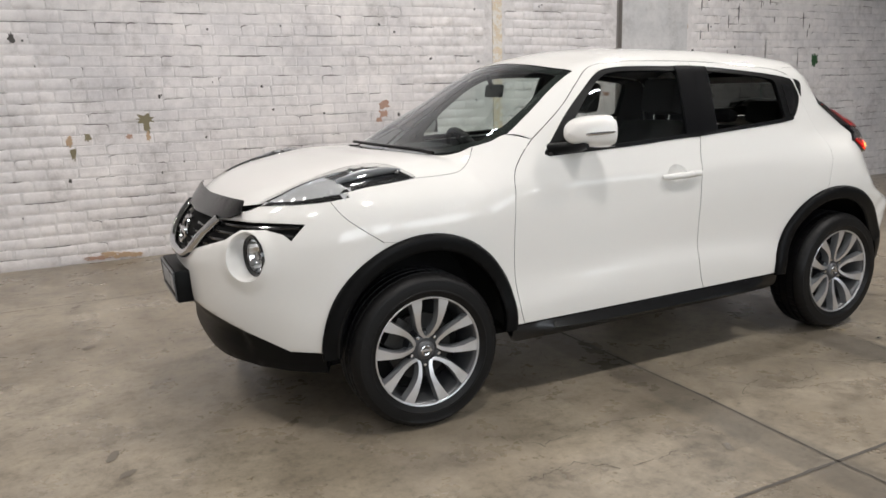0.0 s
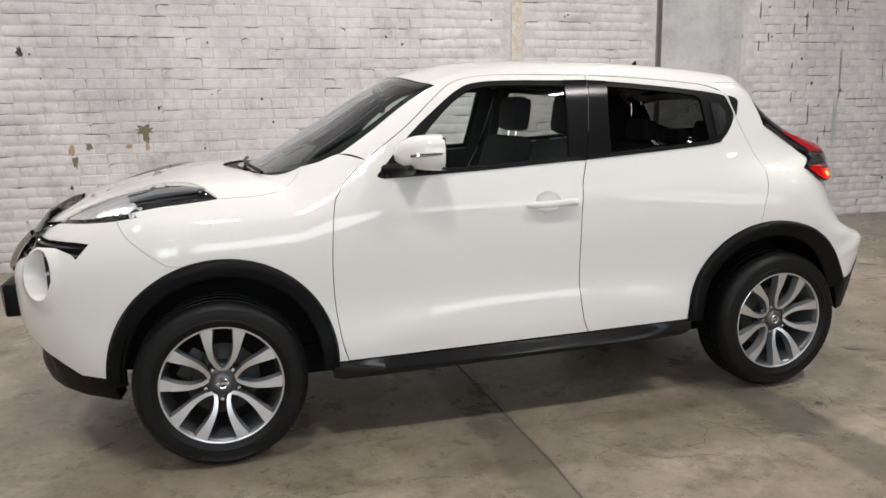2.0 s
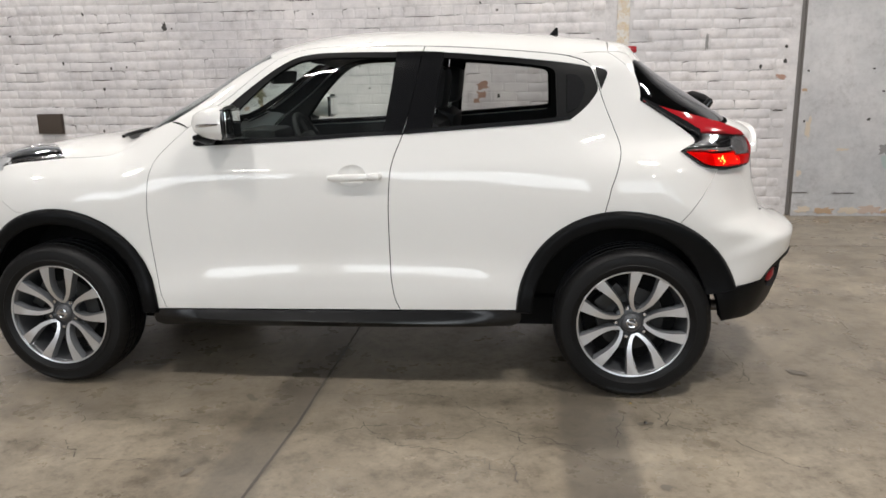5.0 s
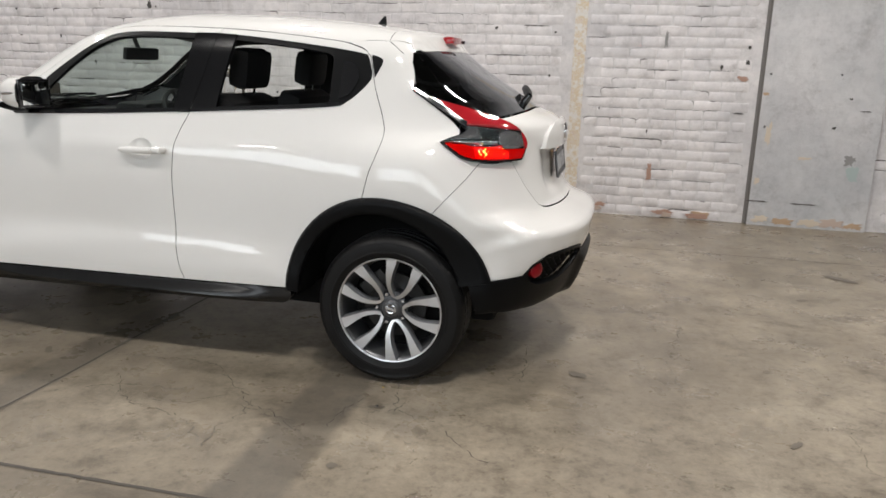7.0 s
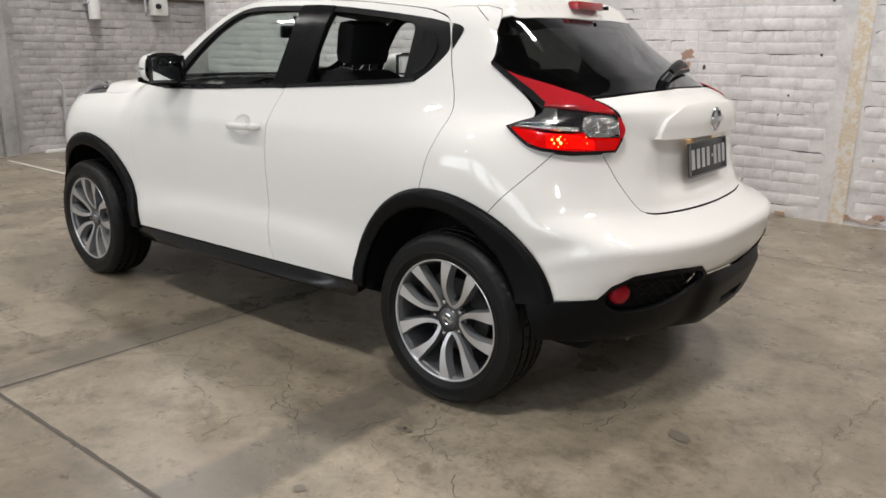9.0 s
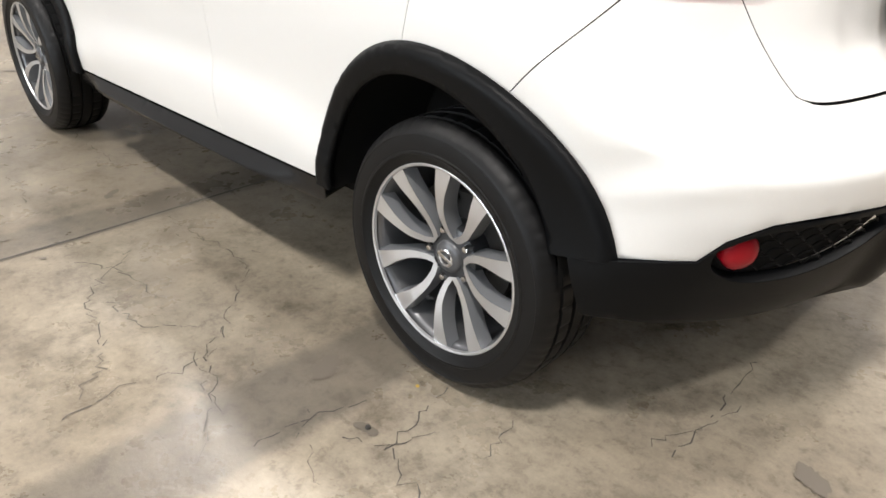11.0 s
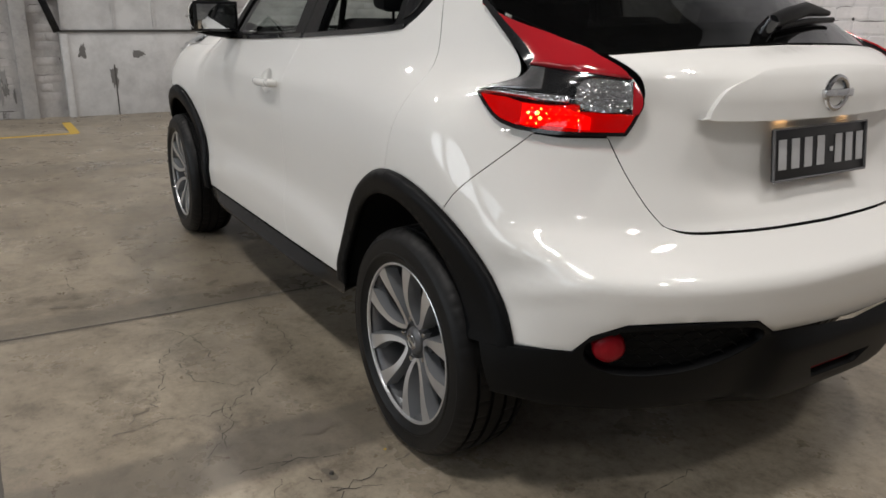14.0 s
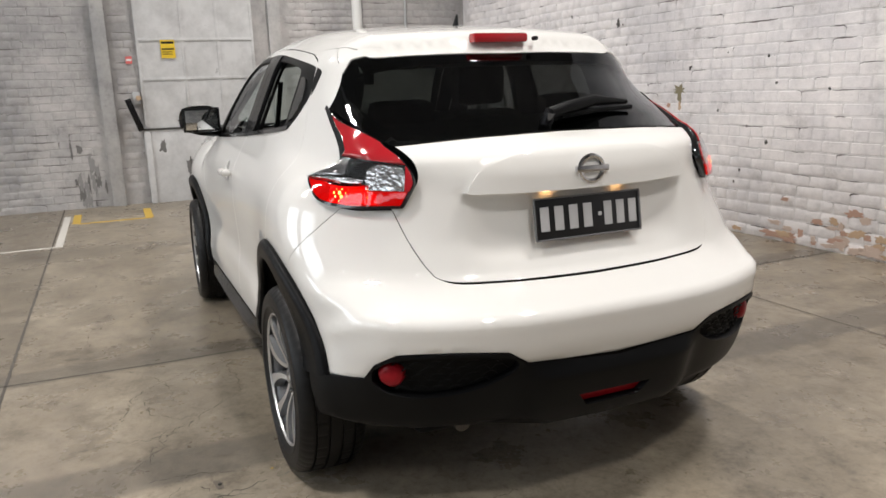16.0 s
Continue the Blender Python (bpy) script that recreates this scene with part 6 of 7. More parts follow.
def lay(wall, x0, x1, z1, to_world, mat, near, gaps):
    """Courses of stretchers and headers; those within the near stretch are pieces of their own."""
    long_m = [brick_mesh("brick", BRICK - JOINT, mat) for _ in range(10)]
    short_m = [brick_mesh("brick", BRICK / 2 - JOINT, mat) for _ in range(6)]
    V, F, single = [], [], 0
    cuts = []
    n = int(z1 / COURSE)
    for row in range(n):
        z = (row + 0.5) * COURSE
        header = row % 6 == 3
        pitch = BRICK / 2 if header else BRICK
        x = x0 - (BRICK / 2 if row % 2 else 0) - rnd.uniform(0, 0.05)
        while x < x1:
            c = x + pitch / 2
            x += pitch
            if c - pitch / 2 < x0 or c + pitch / 2 > x1 or any(a < c + pitch / 2 and c - pitch / 2 < b and p < z < q for a, b, p, q in gaps):
                continue
            jit = Vector((rnd.uniform(-0.006, 0.006), rnd.uniform(-0.0012, 0.0012), 0.006 * math.sin(1.1 * c + 0.6 * row) + 0.004 * math.sin(3.7 * c + row) + rnd.uniform(-0.002, 0.002)))
            m = to_world @ Matrix.Translation(Vector((c, 0, z)) + jit) @ pose(0, 0, 0, rnd.uniform(-0.2, 0.2), rnd.uniform(-0.5, 0.5), rnd.uniform(-0.2, 0.2))
            if near[0] < c < near[1] and near[2] < z < near[3] and single < 300:
                ob = new("brick", rnd.choice(short_m if header else long_m))
                ob.parent = wall
                ob.matrix_local = m
                single += 1
            else:
                me = rnd.choice(short_m if header else long_m)
                k = len(V)
                V += [m @ v.co for v in me.vertices]
                F += [tuple(k + i for i in f.vertices) for f in me.polygons]
            if rnd.random() < 0.50:
                # an open joint over the brick, often hooking down round one end or both
                u0, u1 = sorted((rnd.uniform(-0.55, 0.55), rnd.uniform(-0.55, 0.55)))
                if rnd.random() < 0.45:
                    u0, u1 = (u0, 0.5) if rnd.random() < 0.5 else (-0.5, u1)
                cuts.append((c + jit.x, z + jit.z, pitch, u0, u1, rnd.choice([0.0022, 0.003, 0.004, 0.006, 0.008]) * rnd.uniform(0.7, 1.2)))
            if rnd.random() < 0.16:
                # a longer one along the course
                cuts.append((c, z + jit.z, BRICK, rnd.uniform(-1.2, -0.52) + 0.0, 0.498, rnd.choice([0.003, 0.005, 0.008]) * rnd.uniform(0.7, 1.2)))
    ob = raw("brickwork", V, F, mat, wall, "whitewashed bricks")
    tagged(ob, kind="stuff")
    # open, sooty joints
    V, F = [], []
    for c, z, pitch, u0, u1, h in cuts:
        top = z + COURSE / 2 - 0.002
        line = []
        if u0 == -0.5:
            line += [(c - pitch / 2 - 0.001, top - d) for d in (rnd.uniform(0.02, 0.06), 0.012)]
        n = max(2, int((u1 - u0) * pitch / 0.025))
        line += [(c + pitch * (u0 + (u1 - u0) * i / n), top) for i in range(1, n)]
        if u1 == 0.5:
            line += [(c + pitch / 2 + 0.001, top - d) for d in (0.012, rnd.uniform(0.02, 0.06))]
        if len(line) < 3:
            continue
        k = len(V)
        for i, (x, y) in enumerate(line):
            p, q = line[max(i - 1, 0)], line[min(i + 1, len(line) - 1)]
            d = max(math.hypot(q[0] - p[0], q[1] - p[1]), 1e-6)
            g = h * (0.12 + 0.88 * max(0.0, math.sin(math.pi * i / (len(line) - 1))) ** 0.5) * rnd.uniform(0.35, 1.0)
            nx, ny = -(q[1] - p[1]) / d * g, (q[0] - p[0]) / d * g
            y += rnd.uniform(-0.002, 0.002)
            V += [to_world @ Vector((x - nx, -0.0040, y - ny)), to_world @ Vector((x + nx * 0.5, -0.0040, y + ny * 0.5))]
            if i:
                F.append((k + 2 * i - 2, k + 2 * i, k + 2 * i + 1, k + 2 * i - 1))
    tagged(raw("open_joints", V, F, "joint_soft", wall, "dark open mortar joints", smooth=False), kind="stuff")


north_m = pose(0, NORTH, 0)
west_m = pose(WEST, 0, 0, 0, 0, 90)
lay(walls["wall_north"], WEST + 0.01, 8.6, 2.75, north_m, "brick_n", (-2.45, 0.75, 0.62, 2.3), [(1.625, 1.755, 0, 9), (3.256, 4.27, 0, 9)])
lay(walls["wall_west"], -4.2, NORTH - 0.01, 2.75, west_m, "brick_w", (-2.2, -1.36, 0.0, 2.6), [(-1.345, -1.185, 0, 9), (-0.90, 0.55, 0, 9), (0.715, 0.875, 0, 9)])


def flake(name, wall_m, x, z, w, h, mat, parent, seed, proud=0.0062, pts=22):
    """A ragged thin patch on a wall where paint has come off."""
    r = random.Random(seed)
    rim = []
    for k in range(pts):
        a = 2 * math.pi * k / pts
        q = r.uniform(0.5, 1.15) / max(abs(math.cos(a)), abs(math.sin(a))) ** 0.6
        rim.append((x + w / 2 * q * math.cos(a), z + h / 2 * q * math.sin(a)))
    V = [wall_m @ Vector((px, -proud, pz)) for px, pz in rim] + [wall_m @ Vector((px, 0, pz)) for px, pz in rim]
    F = [tuple(range(pts))] + [(k, k + pts, (k + 1) % pts + pts, (k + 1) % pts) for k in range(pts)]
    return raw(name, V, F, mat, parent, "", smooth=False)


wn, ww = walls["wall_north"], walls["wall_west"]
# ochre strip, dark groove and plaster pier on the long wall
bm = box(bmesh.new(), (1.635, NORTH - 0.010, 0.0), (1.745, NORTH, 2.8))
part("paint_strip", bm, "rust_strip", wn, "flaking ochre strip where a pipe was", False)
PIER = NORTH - 0.06
pier_m = pose(0, PIER, 0)
part("wall_groove", box(bmesh.new(), (3.258, NORTH - 0.003, 0.0), (3.286, NORTH, 2.8)), "groove", wn, "dark grey groove beside the pier", False)
part("pier_side", box(bmesh.new(), (3.286, PIER + 0.003, 0.0), (3.290, NORTH, 2.8)), "groove", wn, "dark grey side of the pier", False)
part("plaster_pier", box(bmesh.new(), (3.290, PIER, 0.0), (4.265, NORTH, 2.8), 0.003), "plaster", wn, "smooth painted plaster pier", False)
for k, (x, z, w, h, mt) in enumerate([(3.34, 1.33, 0.022, 0.022, "joint"), (3.34, 0.88, 0.022, 0.024, "joint"), (3.90, 0.89, 0.034, 0.034, "joint"), (3.90, 1.34, 0.024, 0.02, "joint"), (4.0, 1.14, 0.03, 0.02, "joint"), (4.10, 0.50, 0.11, 0.13, "pale_teal"), (4.06, 0.62, 0.10, 0.10, "soot_pale"), (3.38, 0.82, 0.05, 0.20, "faint_ochre"), (3.33, 0.40, 0.05, 0.06, "faint_ochre"), (3.32, 1.16, 0.06, 0.03, "ochre_chip"), (3.7, 0.62, 0.12, 0.03, "faint_ochre"), (3.35, 0.22, 0.18, 0.012, "joint_soft"), (3.75, 0.215, 0.22, 0.010, "joint_soft"), (4.12, 1.04, 0.10, 0.010, "joint_soft"),
                                      (3.40, 0.06, 0.16, 0.07, "faint_ochre"), (3.58, 0.05, 0.22, 0.06, "ochre_chip"), (3.80, 0.055, 0.22, 0.07, "faint_ochre"), (4.0, 0.06, 0.24, 0.08, "old_brick"), (4.17, 0.05, 0.14, 0.06, "ochre_chip")]):
    flake("pier_chip", pier_m, x, z, w, h, mt, wn, 240 + k, 0.0020 + 0.00015 * k)
for k, (x, z, w, h, mt) in enumerate([(3.151, 1.548, 0.03, 0.03, "joint"), (3.148, 1.419, 0.04, 0.045, "joint"), (3.122, 1.28, 0.09, 0.05, "red_brick"), (2.45, 1.60, 0.03, 0.16, "soot_pale"), (3.12, 0.98, 0.12, 0.012, "joint")]):
    flake("chip", north_m, x, z, w, h, mt, wn, 270 + k, 0.0056)
for k, (x, z, w, h, mt) in enumerate([(-1.81, 1.19, 0.15, 0.09, "old_green"), (-1.80, 1.12, 0.06, 0.12, "old_green"), (-1.80, 1.045, 0.045, 0.09, "ochre_chip"), (-2.41, 1.03, 0.06, 0.10, "ochre_chip"), (-2.39, 0.93, 0.05, 0.13, "old_green"), (-2.27, 1.06, 0.06, 0.08, "old_green"), (-1.95, 1.05, 0.06, 0.04, "red_brick"),
                                      (0.40, 1.25, 0.12, 0.10, "red_brick"), (0.39, 1.15, 0.11, 0.08, "red_brick"), (0.34, 1.10, 0.07, 0.06, "red_brick"), (-2.73, 1.85, 0.05, 0.09, "joint"), (6.60, 1.63, 0.14, 0.16, "green_leaf"), (4.70, 0.36, 0.09, 0.10, "red_brick"), (4.42, 0.95, 0.06, 0.05, "ochre_chip"),
                                      (4.27, 2.05, 0.10, 0.22, "ochre_chip"), (1.72, 0.05, 0.16, 0.06, "red_brick"), (2.55, 0.05, 0.20, 0.05, "red_brick"), (2.4, 0.42, 0.05, 0.16, "red_brick")]):
    flake("chip", north_m, x, z, w, h, mt, wn, 40 + k, 0.0050 + 0.00015 * k)
r = random.Random(15)
for k in range(26):
    flake("drip", north_m, r.uniform(4.5, 6.6), r.uniform(0.8, 2.5), r.uniform(0.010, 0.022), r.uniform(0.06, 0.24), r.choice(["joint", "soot", "soot"]), wn, 420 + k, 0.0052 + 0.00012 * k, 12)
flake("drip", north_m, 5.62, 1.05, 0.05, 0.55, "pale_teal", wn, 450, 0.0049, 14)
flake("drip", north_m, 5.66, 1.6, 0.035, 0.7, "soot_pale", wn, 451, 0.0048, 14)
r = random.Random(9)
for k in range(40):
    flake("bare_brick", north_m, r.gauss(0.0, 0.42), abs(r.gauss(0.03, 0.15)) + 0.03, r.uniform(0.05, 0.17), r.uniform(0.03, 0.07), r.choice(["red_brick", "old_brick", "ochre_chip", "old_brick"]), wn, 90 + k, 0.0042 + 0.00014 * k)
for k in range(24):
    flake("bare_brick", north_m, r.uniform(-6, 3.1), abs(r.gauss(0.0, 0.03)) + 0.02, r.uniform(0.08, 0.3), r.uniform(0.03, 0.06), r.choice(["red_brick", "ochre_chip", "old_brick"]), wn, 190 + k, 0.0098 + 0.00014 * k)
for k in range(70):
    s = r.uniform(0.012, 0.03)
    flake("anchor_hole", north_m, r.uniform(-4.5, 7), r.uniform(0.4, 2.5), s, s * r.uniform(0.8, 1.8), "joint", wn, 300 + k, 0.0066, 9)

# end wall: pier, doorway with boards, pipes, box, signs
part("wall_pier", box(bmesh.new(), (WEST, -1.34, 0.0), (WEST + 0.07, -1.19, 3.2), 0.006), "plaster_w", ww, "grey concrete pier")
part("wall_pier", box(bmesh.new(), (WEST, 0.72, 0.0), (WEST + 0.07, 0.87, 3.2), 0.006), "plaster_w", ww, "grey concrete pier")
door = tagged(part("door_1", box(bmesh.new(), (WEST + 0.004, -0.875, 0.92), (WEST + 0.04, 0.52, 3.0)), "door_paint", None, "", False), "closed scuffed grey panelled steel door", "door", kind="structure")
for z in (1.49, 1.955, 2.45):
    part("door_rail", box(bmesh.new(), (WEST + 0.04, -0.84, z), (WEST + 0.052, 0.49, z + 0.035), 0.004), "door_paint", door)
for y in (-0.875, -0.36, 0.06, 0.485):
    part("door_stile", box(bmesh.new(), (WEST + 0.04, y, 0.93), (WEST + 0.050, y + 0.035, 2.98), 0.004), "door_paint", door)
part("door_bottom_plate", box(bmesh.new(), (WEST + 0.004, -0.90, 0.0), (WEST + 0.07, 0.54, 0.895), 0.004), "door_paint", door, "dented lower kick plate")
part("plate_post", box(bmesh.new(), (WEST + 0.07, -0.90, 0.0), (WEST + 0.10, -0.83, 0.88), 0.006), "door_paint", door)
part("plate_seam", box(bmesh.new(), (WEST + 0.07, -0.395, 0.0), (WEST + 0.074, -0.383, 0.55)), "joint", door)
part("plate_ledge", box(bmesh.new(), (WEST + 0.004, -0.90, 0.897), (WEST + 0.085, 0.54, 0.915)), "joint", door, "dark ledge gap")
flake("scuff", pose(WEST + 0.071, 0, 0, 0, 0, 90), -0.40, 0.42, 0.09, 0.26, "soot", door, 801, 0.002)
flake("scuff", pose(WEST + 0.071, 0, 0, 0, 0, 90), -0.12, 0.66, 0.14, 0.08, "soot", door, 802, 0.002)
flake("scuff", pose(WEST + 0.071, 0, 0, 0, 0, 90), -0.70, 0.70, 0.10, 0.16, "soot", door, 803, 0.002)
r = random.Random(77)
for k in range(26):
    flake("wall_stain", west_m, r.gauss(-1.60, 0.07), abs(r.gauss(0.16, 0.22)) + 0.03, r.uniform(0.02, 0.07), r.uniform(0.06, 0.26), r.choice(["soot_pale", "soot_pale", "soot"]), ww, 820 + k, 0.0050 + 0.00014 * k)
sg = tagged(new("warning_sign"), "small yellow and black warning sign on the door", "sign")
sg.location = (WEST + 0.056, -0.52, 1.86)
boxed("sign_board", (0, -0.082, -0.108), (0.004, 0.082, 0.108), "sign_yellow", sg, "")
for y0, y1, z0, z1 in ((-0.070, 0.070, 0.062, 0.088), (-0.070, 0.070, -0.01, 0.008), (-0.066, 0.04, -0.040, -0.030), (-0.066, 0.05, -0.065, -0.055)):
    boxed("sign_bar", (0.004, y0, z0), (0.0055, y1, z1), "plate_black", sg, "")
sg = tagged(new("red_notice"), "small faded red notice on the wall", "sign")
sg.location = (WEST + 0.016, -0.975, 1.74)
boxed("notice_board", (0, -0.036, -0.042), (0.004, 0.036, 0.042), "sign_red", sg, "")
boxed("notice_bar", (0.004, -0.03, -0.012), (0.005, 0.03, 0.012), "box_white", sg, "")
lv = tagged(part("lever_arm", box(bmesh.new(), (-0.02, -0.036, -0.20), (0.03, 0.036, 0.20), 0.008, pose(WEST + 0.11, -0.985, 1.09, 18, 0, 0)), "sill_black", None, ""), "dark leaning steel lever beside the door", "lever")
part("lever_pivot", tube(bmesh.new(), [(WEST + 0.0, -0.92, 1.29), (WEST + 0.14, -0.92, 1.29)], 0.03, 12), "ochre_chip", lv)
part("lever_bracket", box(bmesh.new(), (WEST, -0.98, 1.22), (WEST + 0.09, -0.90, 1.36), 0.006), "galv", lv)
cd = tagged(part("conduit", tube(bmesh.new(), [(WEST + 0.10, 1.89, 1.53), (WEST + 0.10, 1.89, 3.4)], 0.065, 16), "box_white", None, ""), "white round downpipe fixed to the wall", "pipe")
for z in (1.7, 2.6):
    part("pipe_clip", box(bmesh.new(), (WEST + 0.006, 1.81, z), (WEST + 0.12, 1.97, z + 0.03), 0.004), "galv", cd)
sb = tagged(part("switch_box", box(bmesh.new(), (WEST + 0.006, 2.66, 1.60), (WEST + 0.12, 2.86, 1.82), 0.012), "box_white", None, ""), "white isolator switch box on the wall", "switch box")
bm = lathe(bmesh.new(), [(0.0, -0.03), (0.03, -0.028), (0.035, 0.0), (0.035, 0.02)], 20)
bmesh.ops.transform(bm, matrix=pose(WEST + 0.125, 2.72, 1.71, 0, 0, 90), verts=bm.verts)
part("knob", bm, "plate_black", sb, "black round knob")
part("thin_conduit", tube(bmesh.new(), [(WEST + 0.03, 2.60, 1.64), (WEST + 0.03, 2.60, 2.6), (WEST + 0.03, 2.60, 3.3)], 0.016, 8), "galv", sb)
bp = tagged(part("bent_pipe", tube(bmesh.new(), [(WEST + 0.09, 1.42, 0.0), (WEST + 0.09, 1.42, 0.78), (WEST + 0.09, 1.36, 0.84)], 0.018, 10), "galv", None, ""), "thin grey pipe standing against the wall", "pipe")
part("wall_ledge", box(bmesh.new(), (WEST, 2.35, 1.78), (WEST + 0.03, NORTH - 0.02, 1.815), 0.004), "timber", ww, "dark lintel ledge")
part("floor_kerb", box(bmesh.new(), (WEST + 0.02, 1.15, 0.0), (WEST + 0.08, 1.75, 0.035), 0.006), "box_white", ww, "pale skirting scrap")
tb = tagged(part("timber_block", box(bmesh.new(), (-4.16, NORTH - 0.05, 0.82), (-3.9, NORTH - 0.002, 1.02), 0.004), "timber", None, ""), "dark timber block set in the brick wall", "block")

# painted lines, joints and cracks on the floor
for lo, hi, mt, lb in (((-5.80, -1.765), (-5.12, -1.685), "yellow", "worn yellow floor line"), ((-5.85, -1.03), (-5.12, -0.945), "yellow", "worn yellow floor line"), ((-5.12, -1.70), (-5.06, -0.96), "yellow", "worn yellow floor line"),
                       ((-5.70, -1.86), (-3.75, -1.795), "white_line", "worn white floor line"), ((-3.80, -2.9), (-3.75, -1.86), "white_line", "worn white floor line"), ((-6.0, 0.60), (-4.2, 0.64), "white_line", "worn white floor line")):
    part("floor_line", box(bmesh.new(), (*lo, -0.002), (*hi, 0.0035)), mt, floor, lb, False)


def ragged(points, width, rng, rough=0.012, step=0.03, thin=0.25):
    """A thin broken ribbon on the floor through a few points."""
    c = curve([(*p, 0.0) for p in points], step, False)[:, :2]
    c = c + rng.normal(0, rough, c.shape) * np.linspace(1, 1, len(c))[:, None]
    V, F = [], []
    for i in range(len(c)):
        t = c[min(i + 1, len(c) - 1)] - c[max(i - 1, 0)]
        t = t / max(np.linalg.norm(t), 1e-6)
        w = width * rng.uniform(thin, 1.0)
        n = np.array([-t[1], t[0]]) * w / 2
        V += [(*(c[i] + n), 0.002), (*(c[i] - n), 0.002)]
        if i:
            F.append((2 * i - 2, 2 * i - 1, 2 * i + 1, 2 * i))
    return V, F


rg = np.random.default_rng(3)
for pts, w in (([(WEST, -1.89), (-0.1, -1.872), (4, -1.845), (EAST, -1.81)], 0.017), ([(-0.10, -8.9), (-0.11, -1.9), (-0.08, -1.2), (-0.09, 0.5), (-0.1, NORTH)], 0.013), ([(6.2, SOUTH), (6.2, NORTH)], 0.012), ([(-6.3, 2.1), (EAST, 2.15)], 0.008)):
    V, F = ragged(pts, w, rg, 0.0012, 0.05, 0.7)
    raw("floor_joint", V, F, "crack", floor, "dark floor joint", smooth=False)
CRACKS = [[(0.38, -1.291), (0.583, -1.265), (0.665, -1.158)], [(0.546, -1.372), (0.678, -1.424), (0.758, -1.532)], [(0.774, -1.232), (0.889, -1.261), (1.021, -1.309)], [(1.163, -1.314), (1.173, -1.176), (1.216, -1.03)], [(1.274, -1.141), (1.378, -1.1), (1.401, -0.986)], [(0.454, -1.173), (0.238, -1.182), (0.075, -1.259)], [(1.751, -0.669), (1.805, -0.567), (1.839, -0.409)],
          [(1.383, -1.095), (1.36, -1.0), (1.33, -0.93), (1.32, -0.86)], [(1.38, -1.10), (1.55, -1.15), (1.80, -1.42)], [(1.504, -0.823), (1.52, -0.9), (1.55, -0.97)], [(1.786, -0.215), (1.80, -0.35), (1.81, -0.53), (1.83, -0.67)], [(0.714, -1.105), (0.77, -1.19), (0.92, -1.26), (1.135, -1.404)], [(-0.04, -0.9), (0.28, -0.89), (0.46, -0.88), (0.62, -1.04), (0.76, -1.14)],
          [(0.793, -1.57), (0.786, -1.40), (0.82, -1.30), (0.78, -1.155)], [(0.564, -1.378), (0.36, -1.346), (0.25, -1.254), (0.12, -1.10)], [(2.51, -0.61), (2.454, -0.22), (2.55, 0.32)], [(-1.547, -0.788), (-1.195, -0.805), (-0.87, -0.825), (-0.56, -0.82)], [(-1.111, -1.041), (-0.97, -1.236), (-0.676, -1.173), (-0.48, -1.224)], [(-1.154, -1.433), (-0.94, -1.41), (-0.81, -1.537), (-0.556, -1.53)]]
for pts in CRACKS:
    V, F = ragged(pts, 0.0042, rg, 0.008, 0.022)
    F = [f for k, f in enumerate(F) if rg.random() < 0.82]
    raw("floor_crack", V, F, "crack", floor, "thin floor crack", smooth=False)
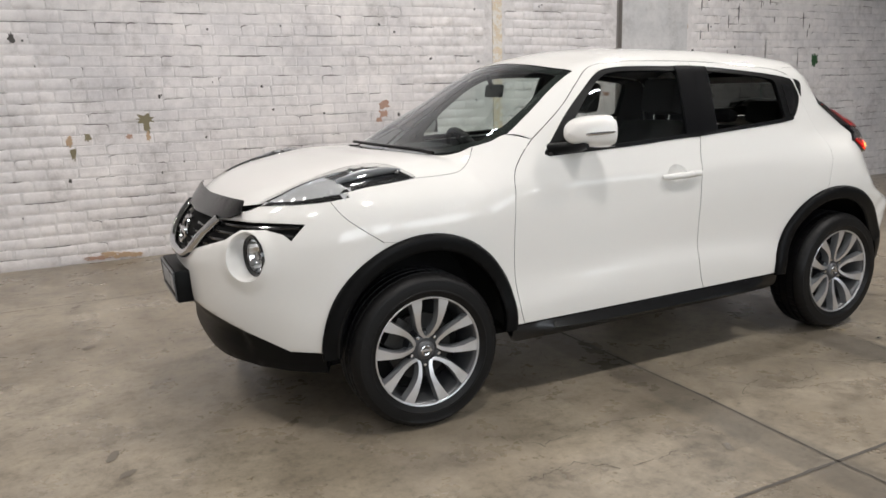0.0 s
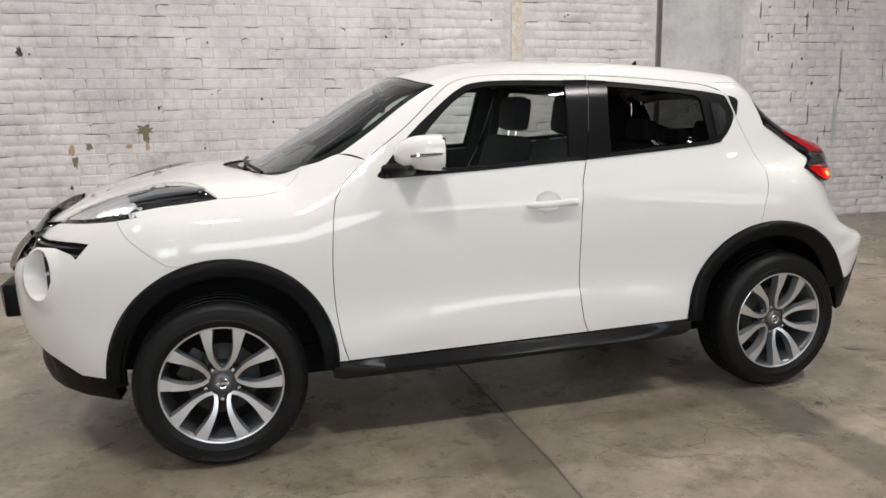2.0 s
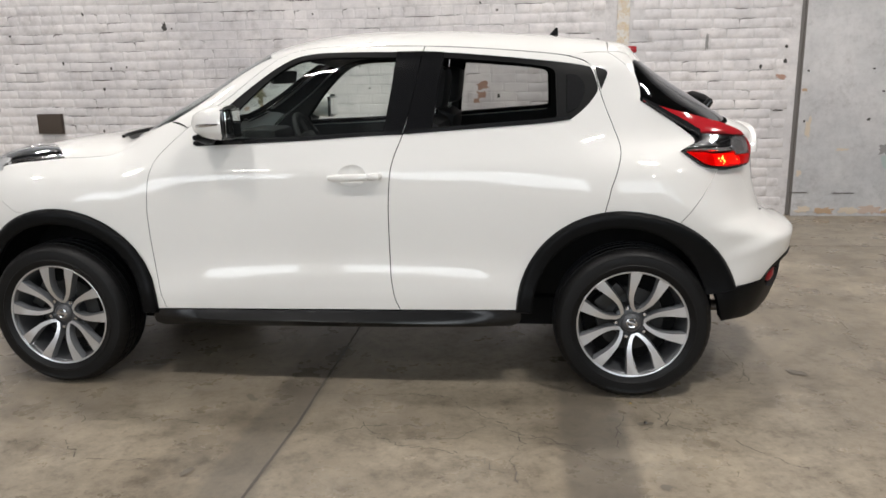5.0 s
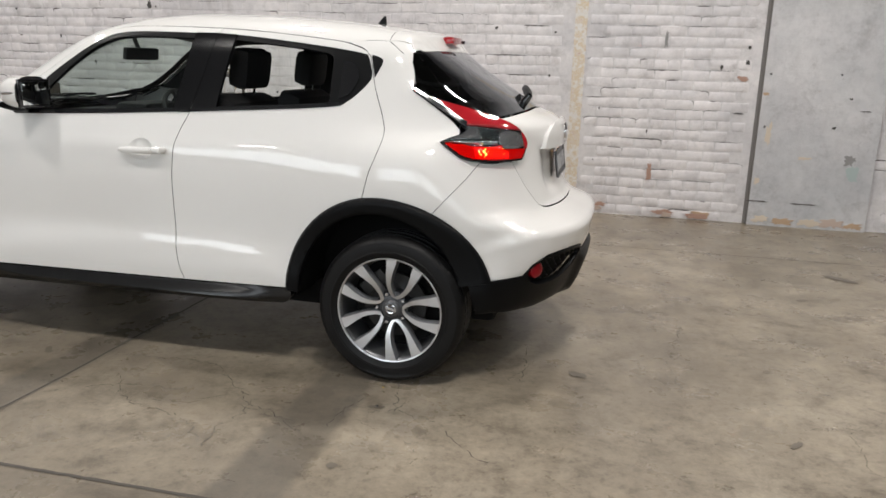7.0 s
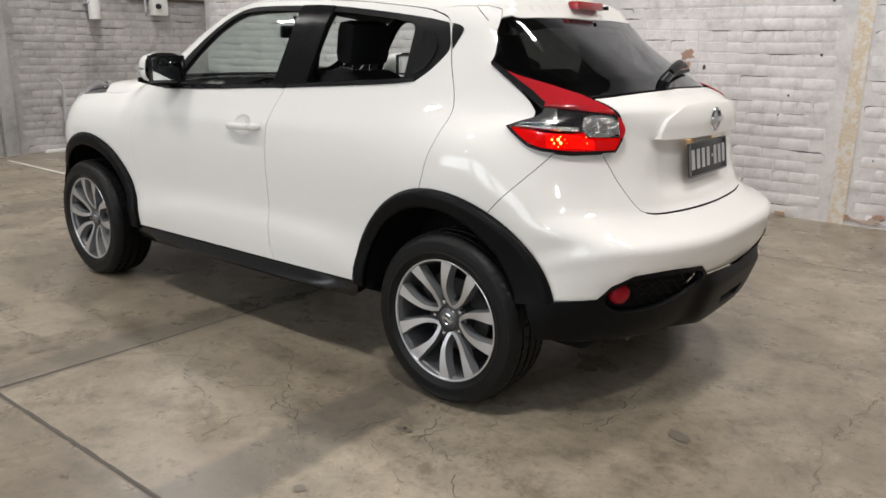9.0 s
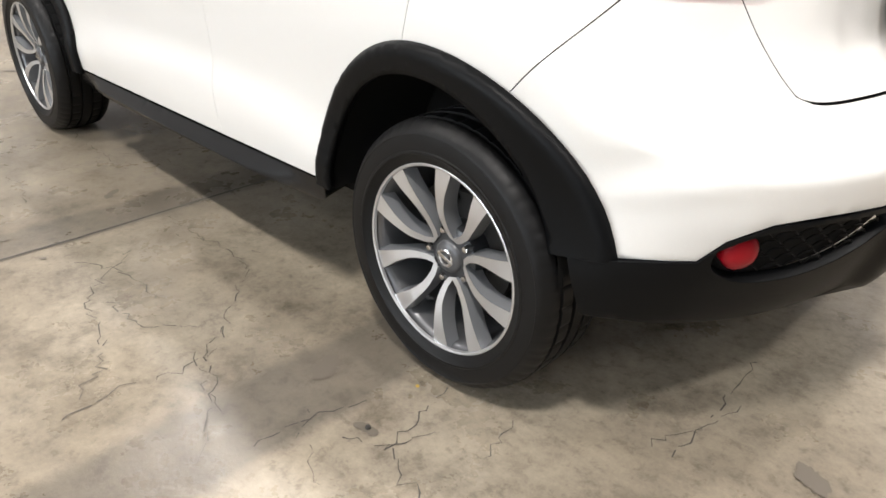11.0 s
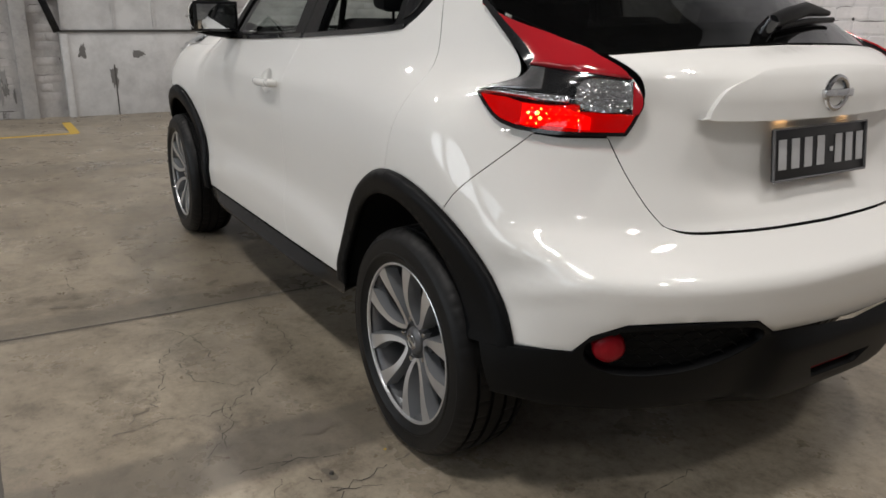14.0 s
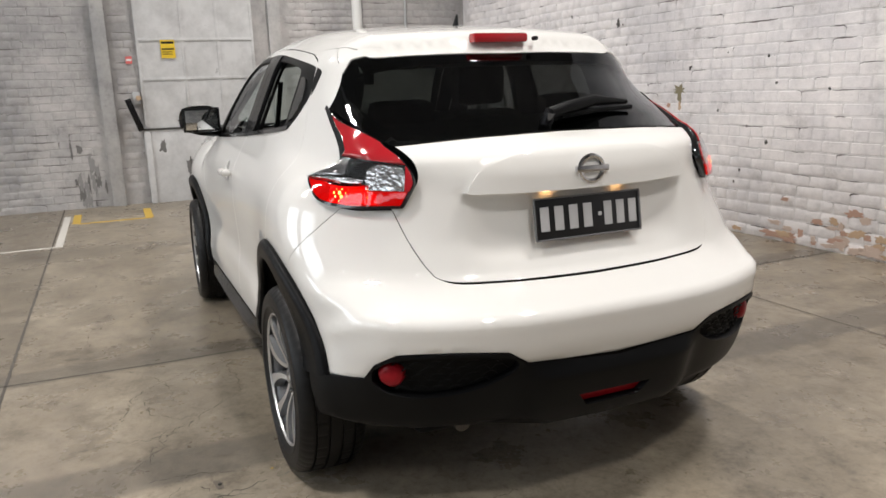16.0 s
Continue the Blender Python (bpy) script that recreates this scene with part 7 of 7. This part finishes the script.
for _ in range(64):
    p = np.array([rg.uniform(-5.5, 5.5), rg.uniform(-5.0, 3.2)])
    a = rg.uniform(0, 6.28)
    pts = [p]
    for _k in range(rg.integers(3, 8)):
        a += rg.normal(0, 0.55)
        pts.append(pts[-1] + rg.uniform(0.06, 0.16) * np.array([math.cos(a), math.sin(a)]))
    V, F = ragged(pts, 0.0026, rg, 0.007, 0.025)
    F = [f for k, f in enumerate(F) if rg.random() < 0.7]
    raw("floor_crack", V, F, "crack", floor, "", smooth=False)


def blot(x, y, w, h, turn, mat, seed, name="floor_stain"):
    r = random.Random(seed)
    n, V = 26, []
    for k in range(n):
        a = 2 * math.pi * k / n
        q = 0.75 + 0.22 * math.sin(2 * a + seed) + r.uniform(-0.16, 0.16)
        px, py = w / 2 * q * math.cos(a), h / 2 * q * math.sin(a)
        V.append((x + px * math.cos(turn) - py * math.sin(turn), y + px * math.sin(turn) + py * math.cos(turn), 0.0026 + 0.0001 * (seed % 7)))
    raw(name, V, [tuple(range(n))], mat, floor, "", smooth=False)


MARKS = [(2.893, -0.945, 0.11, 0.035), (1.294, -1.566, 0.07, 0.04), (2.055, -0.517, 0.13, 0.07), (3.65, 1.667, 0.25, 0.12), (3.876, 1.18, 0.16, 0.10), (-0.355, -0.964, 0.09, 0.05), (-1.597, -0.583, 0.07, 0.09), (-2.48, 1.02, 0.09, 0.07), (-2.52, 1.99, 0.10, 0.05), (-2.42, -0.66, 0.05, 0.10), (-2.46, -0.48, 0.10, 0.06), (-0.363, -1.594, 0.08, 0.05), (1.05, -1.02, 0.10, 0.12), (3.3, 1.05, 0.12, 0.05)]
for k, (x, y, w, h) in enumerate(MARKS):
    blot(x, y, w, h, rg.uniform(0, 3), "stain", 500 + k)
for k in range(150):
    s = float(rg.uniform(0.008, 0.028))
    blot(float(rg.uniform(-5.8, 6)), float(rg.uniform(-4.5, 3.3)), s * 1.6, s, float(rg.uniform(0, 3)), "stain", 600 + k)
blot(1.296, -1.092, 0.075, 0.045, 0.4, "stain", 901)
bt = tagged(part("floor_bolt", lathe(bmesh.new(), [(0.0, -0.008), (0.006, -0.007), (0.008, 0.0)], 12), "steel", None, ""), "small steel bolt stub in the floor", "bolt")
bt.matrix_world = pose(1.297, -1.088, 0.001, -90, 0, 0)
blot(1.262, -0.905, 0.016, 0.012, 0.3, "yellow", 903, "paint_spot")
